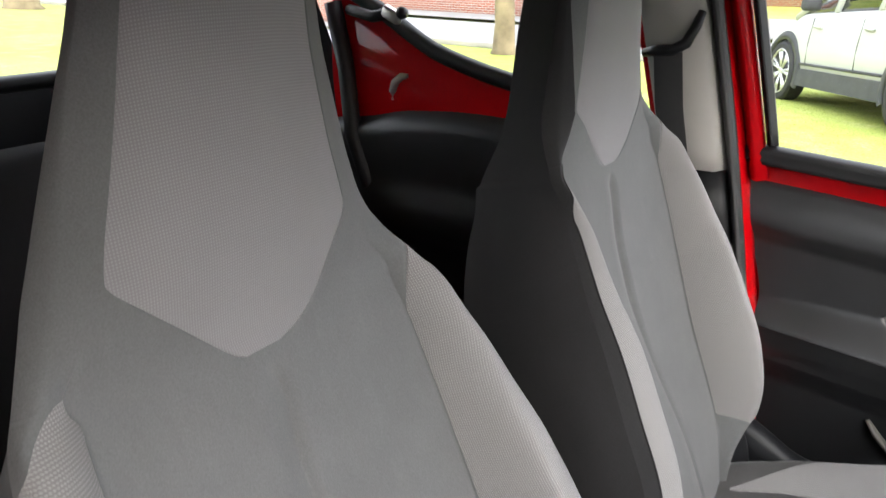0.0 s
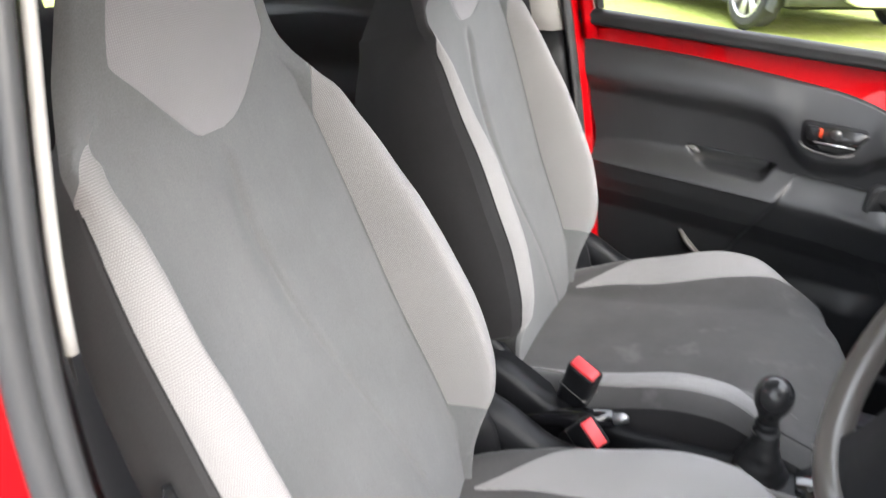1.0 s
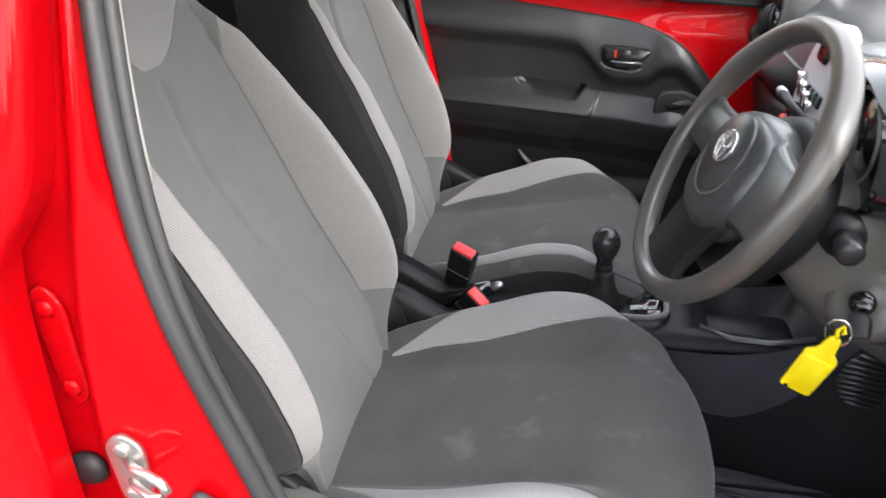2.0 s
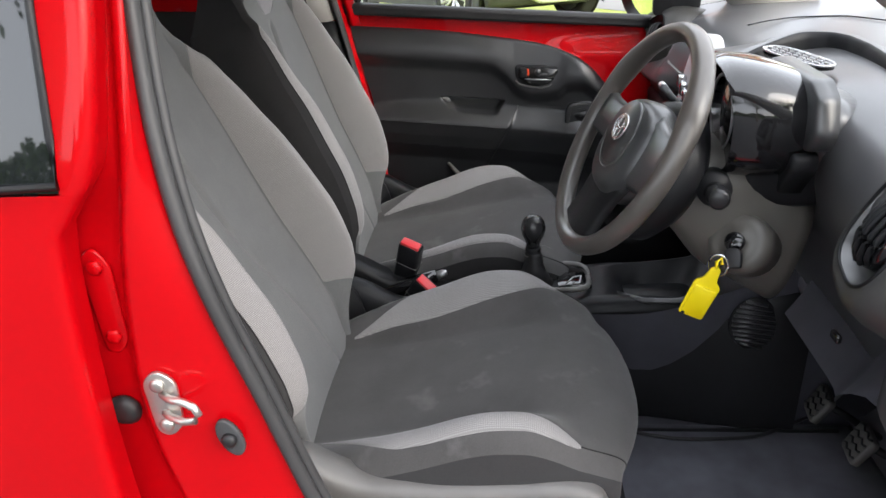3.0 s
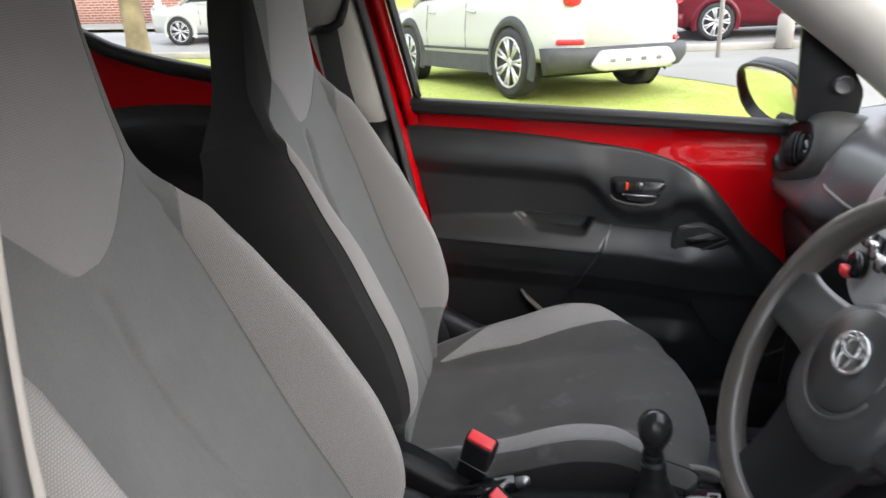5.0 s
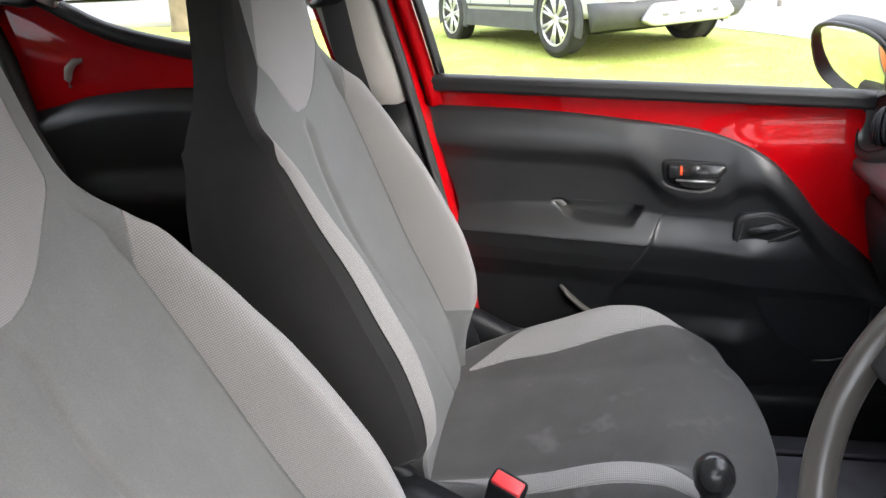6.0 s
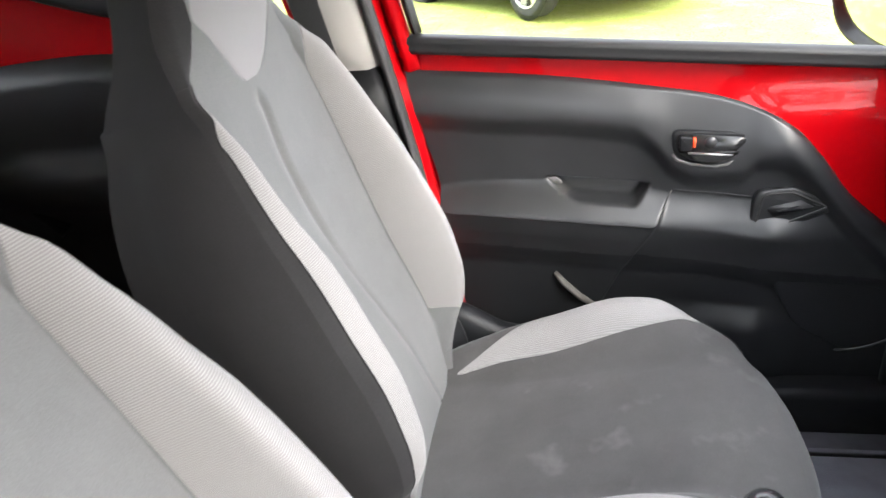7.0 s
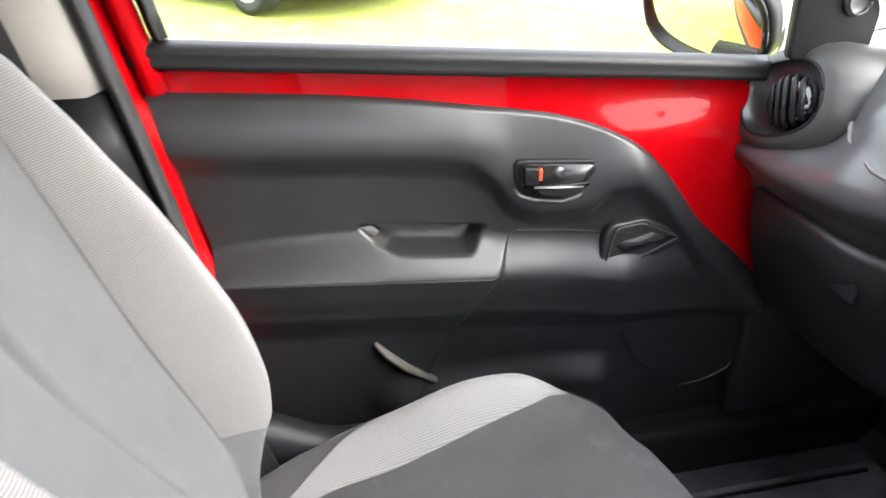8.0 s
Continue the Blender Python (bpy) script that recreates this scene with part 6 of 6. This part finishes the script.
def wheel_at(parent, m, r, wdt, spokes=10):
    """A tyre and an alloy rim, lying in x and z, outer face towards -y."""
    w = part("wheel", lathe([(r * 0.74, -wdt / 2), (r * 0.9, -wdt * 0.52), (r * 0.97, -wdt * 0.46), (r, -wdt * 0.34), (r, wdt * 0.34), (r * 0.97, wdt * 0.46), (r * 0.9, wdt * 0.52), (r * 0.74, wdt / 2)], 48, None, m @ pose(0, 0, 0, 90), False), M_TYRE, parent, "black tyre on silver alloy")
    part("rim", lathe([(r * 0.74, -wdt * 0.45), (r * 0.75, wdt * 0.47), (r * 0.7, wdt * 0.49), (r * 0.68, wdt * 0.3), (r * 0.66, -wdt * 0.1), (0.001, -wdt * 0.12)], 40, None, m @ pose(0, 0, 0, 90)), M_BRAKE, w)
    part("rim_edge", tube([m @ Vector((r * 0.725 * math.cos(a), -wdt * 0.47, r * 0.725 * math.sin(a))) for a in [2 * math.pi * k / 40 for k in range(41)]], r * 0.035, 6), M_ALLOY, w)
    for k in range(spokes):
        a = 2 * math.pi * (k // 2) / (spokes / 2) + (0.5 if k % 2 else -0.5) * math.pi / spokes * 1.15
        b = 2 * math.pi * (k // 2) / (spokes / 2) + (0.5 if k % 2 else -0.5) * 0.1
        p0 = m @ Vector((r * 0.12 * math.cos(b), -wdt * 0.34, r * 0.12 * math.sin(b)))
        p1 = m @ Vector((r * 0.72 * math.cos(a), -wdt * 0.42, r * 0.72 * math.sin(a)))
        part("spoke", tube([p0, (p0 + p1) / 2, p1], [r * 0.06, r * 0.05, r * 0.062], 6), M_ALLOY, w)
    part("hub_cap", lathe([(r * 0.17, wdt * 0.3), (r * 0.17, wdt * 0.4), (r * 0.1, wdt * 0.43), (0.001, wdt * 0.43)], 18, None, m @ pose(0, 0, 0, 90)), M_ALLOY, w)
    return w


for x, y, turn_z in ((1.05, -0.66, 0), (1.05, 0.66, 180), (-1.29, -0.68, 0), (-1.29, 0.68, 180)):
    wheel_at(shell, pose(x, y, GROUND_Z + 0.28, 0, 0, turn_z), 0.28, 0.165, 8)


# ---- outside ----
def ground_z(x, y):
    far = smooth01((y - 6.3) / 6.0)
    return -0.13 - 0.13 * smooth01((y - 0.5) / 6.0) - 0.325 * far


xs = [-300, -120, -60, -40] + [-30 + 1.0 * k for k in range(61)] + [40, 60, 120, 300]
ys = [-300, -120, -60, -30, -15, -8] + [-5 + 0.5 * k for k in range(41)] + [17, 20, 30, 60, 120, 300]
gb = bmesh.new()
gv = [[gb.verts.new((x, y, ground_z(x, y))) for y in ys] for x in xs]
for i in range(len(xs) - 1):
    for j in range(len(ys) - 1):
        gb.faces.new((gv[i][j], gv[i + 1][j], gv[i + 1][j + 1], gv[i][j + 1]))
tagged(part("ground", gb, M_LAWN), "sunlit mown green lawn with worn patches", "lawn", kind="structure")
rd = part("road", sheet([[(x, y, ground_z(0, y) + 0.012) for y in (12.2, 14, 17)] for x in (-60, -20, 20, 60)]), M_ROAD)
tagged(rd, "pale grey asphalt road beyond the lawn", "road", kind="structure")
# unseen ground, added dark to keep lawn green out of reflections and bounce
bay = part("road", sheet([[(x, y, -0.116) for y in (-60, -20, -6, -2, 0.82)] for x in (-60, -20, -5, 0, 5, 20, 60)]), M_PARK)
tagged(bay, "dark grey asphalt assumed under the red car, out of view", "road", kind="structure")
pv = part("pavement", sheet([[(x, y, -0.49) for y in (17.0, 23.0)] for x in (-60, 60)]), M_PAVE)
tagged(pv, "pale paved footpath beside the road", "pavement", kind="structure")
apron = part("pavement", sheet([[(2.0 + (7.0 - y) * 0.52, y, ground_z(0, y) + 0.006), (14, y, ground_z(0, y) + 0.006), (60, y, ground_z(0, y) + 0.006)] for y in [1.0 + 0.5 * k for k in range(23)]]), M_PAVE)
tagged(apron, "pale paved area meeting the lawn", "pavement", kind="structure")
kb = part("kerb", block(120, 0.14, 0.12, 0.02, 2, (0, 12.1, -0.53)), M_CONCRETE)
tagged(kb, "pale concrete kerb edging the lawn", "kerb", kind="structure")

# grass blades near the parked car, one mass
gr = bmesh.new()
rng = random.Random(4)
for _ in range(60000):
    x, y = rng.uniform(-8, 5), 1.6 + 9.4 * rng.random() ** 0.8
    if x > 2.0 + (7.0 - y) * 0.52:
        continue
    z = ground_z(x, y)
    a, hgt, w = rng.uniform(0, math.pi), rng.uniform(0.006, 0.014), 0.004
    dx, dy = w * math.cos(a), w * math.sin(a)
    lx, ly = rng.uniform(-0.02, 0.02), rng.uniform(-0.02, 0.02)
    gr.faces.new((gr.verts.new((x - dx, y - dy, z)), gr.verts.new((x + dx, y + dy, z)), gr.verts.new((x + lx, y + ly, z + hgt))))
tagged(part("grass", gr, M_LAWN, normals=False), "short mown grass blades on the lawn", "grass", kind="stuff")


def parked_car(name, label, m, paint, size, clad=None):
    """A car at m: x ahead, origin on the ground under the middle of the rear axle. size: wheelbase, track, wheel radius, rear and front overhang, roof height."""
    base, track, r, ro, fo, roof = size
    hw = track / 2 + 0.115
    c = thing(name, label, "parked car", m)
    low, sillz, belt = (0.36 if clad else 0.2 + r * 0.15), 0.42, 1.0 if roof > 1.5 else 0.9
    xs_ = [-ro, -ro + 0.02, -ro + 0.05, -ro + 0.1, -ro + 0.15, -ro + 0.2] + [-ro + 0.2 + (base + ro + fo - 0.4) * k / 24 for k in range(1, 24)] + [base + fo - 0.2, base + fo - 0.06, base + fo]

    def half(x):
        return hw * (1 - 0.34 * max(0.0, (-ro + 0.42 - x) / 0.42) ** 2.2 - 0.25 * smooth01((x - base - fo + 0.55) / 0.55))

    def belt_at(x):
        return belt + 0.06 * (1 - x / base) - 0.12 * smooth01((x - base * 0.85) / 0.7)

    def top_at(x):
        front = smooth01((base * 0.98 - x) / (base * 0.45))
        rear = smooth01((x + ro) / 0.38)
        return belt_at(x) + (roof - belt_at(x)) * min(front, 0.25 + 0.75 * rear) if -ro <= x < base * 0.98 else belt_at(x)

    # lower body: rings over x, belt line down to the sill
    rings_ = []
    for x in xs_:
        h, b = half(x), belt_at(x)
        zs = [low, sillz, 0.62, 0.8, b - 0.06, b]
        ins = [0.05, 0.0, -0.012, 0.0, 0.02, 0.05]
        ring = [(x, h - i_, z) for z, i_ in zip(zs, ins)] + [(x, -(h - i_), z) for z, i_ in reversed(list(zip(zs, ins)))]
        rings_.append(ring)
    part("body", loft(rings_), paint, c)
    # glasshouse
    gl_rings = []
    for x in [-ro + 0.1, -ro + 0.3, 0.3, base * 0.45, base * 0.62, base * 0.8, base * 0.97]:
        h, b, t = half(x) - 0.06, belt_at(x) - 0.01, max(top_at(x), belt_at(x) + 0.02)
        lean = 0.16 * (t - b) / 0.6
        gl_rings.append([(x, h, b), (x, h - lean * 0.5, b + (t - b) * 0.5), (x, h - lean, t - 0.05), (x, h - lean - 0.12, t), (x, -(h - lean - 0.12), t), (x, -(h - lean), t - 0.05), (x, -(h - lean * 0.5), b + (t - b) * 0.5), (x, -h, b)])
    part("glasshouse", loft(gl_rings), M_TINT, c, "dark glazed upper body")
    rf = [[(p[0], p[1] * 1.01, p[2] + 0.012) for p in g[2:6]] for g in gl_rings[:-1]]
    part("roof", sheet(rf), paint, c)
    for sgn in (-1, 1):
        for x0, x1 in ((-ro + 0.22, -ro + 0.1), (base * 0.3, base * 0.3), (base * 0.62, base * 0.62), (base * 0.97, base * 0.62)):
            b0, b1 = half(x0) - 0.055, half(x1) - 0.055
            t = top_at(x1 if x1 != base * 0.62 else base * 0.62)
            part("window_pillar", tube([(x0, sgn * b0, belt_at(x0)), (x1 if x0 > base * 0.9 else x0 + 0.05, sgn * (b1 - 0.16 * (t - belt_at(x1)) / 0.6), t - 0.03)], 0.045, 6), paint, c)
        # cladding and arches
        if clad:
            sill_row = [[(x, sgn * (half(x) + 0.022 - 0.01 * (k / 4) ** 2), 0.22 + 0.19 * k / 4) for k in range(5)] for x in [r * 1.1 + (base - 2.2 * r) * i / 8 for i in range(9)]]
            part("sill_cladding", sheet(sill_row), clad, c, "dark plastic sill cladding")
            part("side_strip", tube([(r * 1.3, sgn * (half(0.5) + 0.012), 0.46), (base - 1.3 * r, sgn * (half(base - 0.6) + 0.012), 0.46)], 0.016, 6), clad, c)
        for cx in (0, base):
            arc = []
            for k in range(25):
                a = math.pi * (-0.12 + 1.24 * k / 24)
                arc.append([(cx + r * q * math.cos(a), sgn * (hw + o), r + r * q * math.sin(a)) for q, o in ((1.05, -0.1), (1.06, 0.03), (1.25, 0.03), (1.34, 0.0))])
            part("wheel_arch", sheet(arc), clad or paint, c)
            part("arch_liner", lathe([(r * 1.08, -0.005), (r * 1.08, 0.005)], 30, None, pose(cx, sgn * (hw + 0.012), r, 90)), M_RUBBER, c)
            wheel_at(c, pose(cx, sgn * (track / 2 + 0.045), r, 0, 0, 180 if sgn > 0 else 0), r, 0.215, 14)
        part("headlamp", block(0.3, 0.12, 0.14, 0.04, 2, (base + fo - 0.22, sgn * hw * 0.72, 0.78)), M_ALLOY, c)
        part("tail_lamp", block(0.16, 0.2, 0.2, 0.04, 2, (-ro + 0.1, sgn * (half(-ro + 0.1) - 0.08), belt - 0.02)), M_LAMP, c, "red tail lamp")
        part("reflector", block(0.05, 0.28, 0.055, 0.02, 3, (-ro + 0.075, sgn * (hw - 0.2), 0.555), Matrix.Rotation(radians(-38 * sgn), 4, "Z")), M_LAMP, c, "red rear reflector")
        part("wing_mirror", block(0.12, 0.2, 0.14, 0.04, 3, (base * 0.74, sgn * (hw + 0.1), belt + 0.1)), M_CLAD, c)
        for x in (base * 0.32, base * 0.72):
            part("door_handle", tube([(x - 0.09, sgn * (hw + 0.015), 0.86), (x + 0.09, sgn * (hw + 0.015), 0.87)], 0.014, 6), paint, c)
            part("shut_line", tube([(x + 0.16, sgn * (half(x) + 0.004), sillz + 0.02), (x + 0.16, sgn * (half(x) + 0.008), 0.7), (x + 0.16, sgn * (half(x) - 0.02), belt - 0.04)], 0.006, 5), M_RUBBER, c)
    # rear bumper
    bmp = clad or paint
    bumper = []
    for k in range(25):
        y_ = -1 + k / 12
        back, wide = -ro - 0.09 + 0.2 * abs(y_) ** 3.4, hw * (1.012 if abs(y_) > 0.99 else 1.0)
        bumper.append([(-ro + 0.3, y_ * wide, 0.5), (back + 0.05, y_ * wide, 0.505), (back + 0.012, y_ * wide, 0.48), (back, y_ * wide, 0.42), (back + 0.02, y_ * wide, 0.35), (back + 0.08, y_ * wide * 0.98, 0.27), (-ro + 0.3, y_ * wide * 0.95, 0.24)])
    part("rear_bumper", loft(bumper), bmp, c, "dark rear bumper")
    if clad:
        plate = rounded([(-0.56, 0.33), (-0.44, 0.475), (0.44, 0.475), (0.56, 0.33), (0.42, 0.275), (-0.42, 0.275)], 0.05)
        part("skid_plate", slab(plate, 0.05, 0.02, 3, Matrix(((0, 0, -1, -ro - 0.055), (1, 0, 0, 0), (0, 1, 0, 0), (0, 0, 0, 1)))), M_ALLOY, c, "silver rear skid plate")
        for y_ in (-0.3, -0.1, 0.1, 0.3):
            part("plate_slot", block(0.01, 0.07, 0.035, 0.008, 2, (-ro - 0.105, y_, 0.375)), M_BRAKE, c)
        part("exhaust", tube([(-ro + 0.2, -0.5, 0.3), (-ro - 0.06, -0.5, 0.29)], 0.03, 10), M_STEEL, c)
    part("number_plate", slab(rounded([(-0.26, 1.0), (0.26, 1.0), (0.26, 1.11), (-0.26, 1.11)], 0.008), 0.012, 0.002, 1, Matrix(((0, 0, -1, -ro - 0.002), (1, 0, 0, 0), (0, 1, 0, 0), (0, 0, 0, 1)))), M_PLATE, c, "yellow rear plate with dark bar")
    part("plate_bar", block(0.004, 0.4, 0.05, 0.0, 1, (-ro - 0.018, 0, 1.055)), M_BLACK, c)
    part("underside", block(base + 0.8, hw * 1.6, 0.14, 0.03, 1, (base / 2, 0, 0.27)), M_RUBBER, c)
    return c


H_SUV = 2.19
near = Vector((-0.385, 6.72, -0.2))
right_dir = Vector((math.sin(H_SUV), -math.cos(H_SUV), 0))
mid = near + right_dir * 0.77
parked_car("parked_suv", "white compact crossover with dark cladding parked on grass", pose(mid.x, mid.y, -0.28, 2.9, 3.6, math.degrees(H_SUV)), M_WHITE, (2.555, 1.54, 0.347, 0.83, 0.89, 1.64), M_CLAD)
parked_car("maroon_car", "maroon car parked across the road", pose(3.0, 14.2, -0.57, 0, 0, 2), M_MAROON, (2.7, 1.55, 0.34, 0.9, 0.9, 1.5))
parked_car("silver_car", "pale silver hatchback parked by the road", pose(-5.8, 14.9, -0.57, 0, 0, 180), M_WHITE, (2.4, 1.45, 0.3, 0.6, 0.75, 1.48))


def tree(x, y, r, hgt, seed):
    rg_ = random.Random(seed)
    z0 = ground_z(x, y) - 0.05
    t = thing("tree", "mature street tree with rough brown bark", "tree", group="street trees")
    path = [(x, y, z0), (x, y, z0 + 0.15), (x + 0.02, y, z0 + 0.6), (x - 0.03, y + 0.05, z0 + 1.6), (x + 0.05, y, z0 + hgt * 0.5), (x, y, z0 + hgt * 0.75)]
    part("trunk", tube(path, [r * 1.5, r * 1.15, r, r * 0.92, r * 0.75, r * 0.4], 14), M_BARK, t)
    tips = []
    for k in range(7):
        a = 2 * math.pi * k / 7 + rg_.random()
        z = z0 + hgt * (0.45 + 0.25 * rg_.random())
        e = (x + math.cos(a) * hgt * 0.28, y + math.sin(a) * hgt * 0.28, z + hgt * 0.22)
        part("limb", tube([(x, y, z), ((x + e[0]) / 2, (y + e[1]) / 2, z + hgt * 0.15), e], [r * 0.45, r * 0.3, r * 0.1], 7), M_BARK, t)
        tips.append(e)
    lb = bmesh.new()
    for k in range(2600):
        c = rg_.choice(tips + [(x, y, z0 + hgt * 0.8)])
        p = Vector((rg_.gauss(c[0], hgt * 0.12), rg_.gauss(c[1], hgt * 0.12), rg_.gauss(c[2], hgt * 0.08)))
        u = Vector((rg_.uniform(-1, 1), rg_.uniform(-1, 1), rg_.uniform(-1, 1))).normalized() * 0.13
        v = u.orthogonal().normalized() * 0.08
        lb.faces.new([lb.verts.new(p + u), lb.verts.new(p + v), lb.verts.new(p - u), lb.verts.new(p - v)])
    part("crown", lb, M_LEAF, t, "leafy green crown", normals=False)


tree(-7.6, 11.3, 0.2, 7.0, 1)
tree(-21.0, 10.2, 0.42, 9.0, 2)
tree(9.0, -9.0, 0.3, 8.0, 3)
tree(2.0, -13.0, 0.3, 9.0, 5)
tree(-5.2, -8.0, 0.24, 7.2, 6)
tree(-8.6, -7.2, 0.26, 7.6, 8)
tree(-12.0, -10.0, 0.26, 7.5, 7)


def far_woods():
    """A belt of trees across the car park, one mass of leaves with an uneven top."""
    rg_ = random.Random(12)
    lb = bmesh.new()
    for k in range(9000):
        x = rg_.uniform(-70, 40)
        top = 4.6 + 1.2 * math.sin(x * 0.31) + 0.7 * math.sin(x * 0.83 + 1)
        p = Vector((x, -38 + rg_.uniform(-2, 2), -0.2 + top * rg_.random() ** 0.7))
        u = Vector((rg_.uniform(-1, 1), rg_.uniform(-1, 1), rg_.uniform(-1, 1))).normalized() * 0.6
        v = u.orthogonal().normalized() * 0.4
        lb.faces.new([lb.verts.new(p + u), lb.verts.new(p + v), lb.verts.new(p - u), lb.verts.new(p - v)])
    tagged(part("far_trees", lb, M_LEAF, normals=False), "distant belt of green trees across the car park", "trees", kind="stuff")


far_woods()

wallb = thing("building", "long red brick building beyond the road", "building")
part("wall", block(70, 0.4, 6, 0.0, 1, (-22, 31, 2.4)), M_BRICK, wallb)
for k in range(9):
    w = part("window", block(1.6, 0.1, 1.5, 0.02, 1, (-52 + 7 * k, 30.78, 2.6)), M_TINT, wallb)
    part("sill", block(1.9, 0.2, 0.1, 0.01, 1, (-52 + 7 * k, 30.72, 1.8)), M_CONCRETE, w)
part("roof", sheet([[(x, 30.5, 5.4), (x, 34, 8.0)] for x in (-58, 14)]), M_CLAD, wallb)
gwall = thing("garden_wall", "long low red brick wall with coral coping", "wall")
part("wall", block(42, 0.22, 0.86, 0.01, 1, (-27, 18.9, -0.12)), M_BRICK, gwall)
part("coping", block(42, 0.3, 0.09, 0.02, 2, (-27, 18.9, 0.345)), M_COPING, gwall, "coral coping bricks")
wpost = thing("verge_post", "round white post beside the brick wall", "post", pose(-11.05, 18.3, -0.49))
part("shaft", tube([(0, 0, 0), (0, 0, 1.0), (0, 0, 2.4)], [0.1, 0.09, 0.085], 14), M_POST, wpost)
part("foot", lathe([(0.15, 0), (0.15, 0.2), (0.1, 0.26)], 14), M_POST, wpost)
fence = thing("low_wall", "pale rendered low wall beside the footpath", "wall")
part("wall", block(60, 0.25, 1.0, 0.02, 1, (30, 23, 0.0)), M_CONCRETE, fence)
pole = thing("sign_post", "thin grey steel post on the verge", "post", pose(2.6, 11.0, ground_z(0, 11.0)))
part("post", tube([(0, 0, 0), (0, 0, 1.2), (0, 0, 2.6)], 0.035, 10), M_CONCRETE, pole)
pole2 = thing("lamp_post", "pale grey lamp post beside the road", "lamp post", pose(3.9, 12.0, -0.56))
part("post", tube([(0, 0, 0), (0, 0, 3), (0, 0, 6)], [0.11, 0.09, 0.07], 12), M_CONCRETE, pole2)
part("collar", lathe([(0.14, 0), (0.14, 0.5), (0.11, 0.55)], 14), M_CONCRETE, pole2)
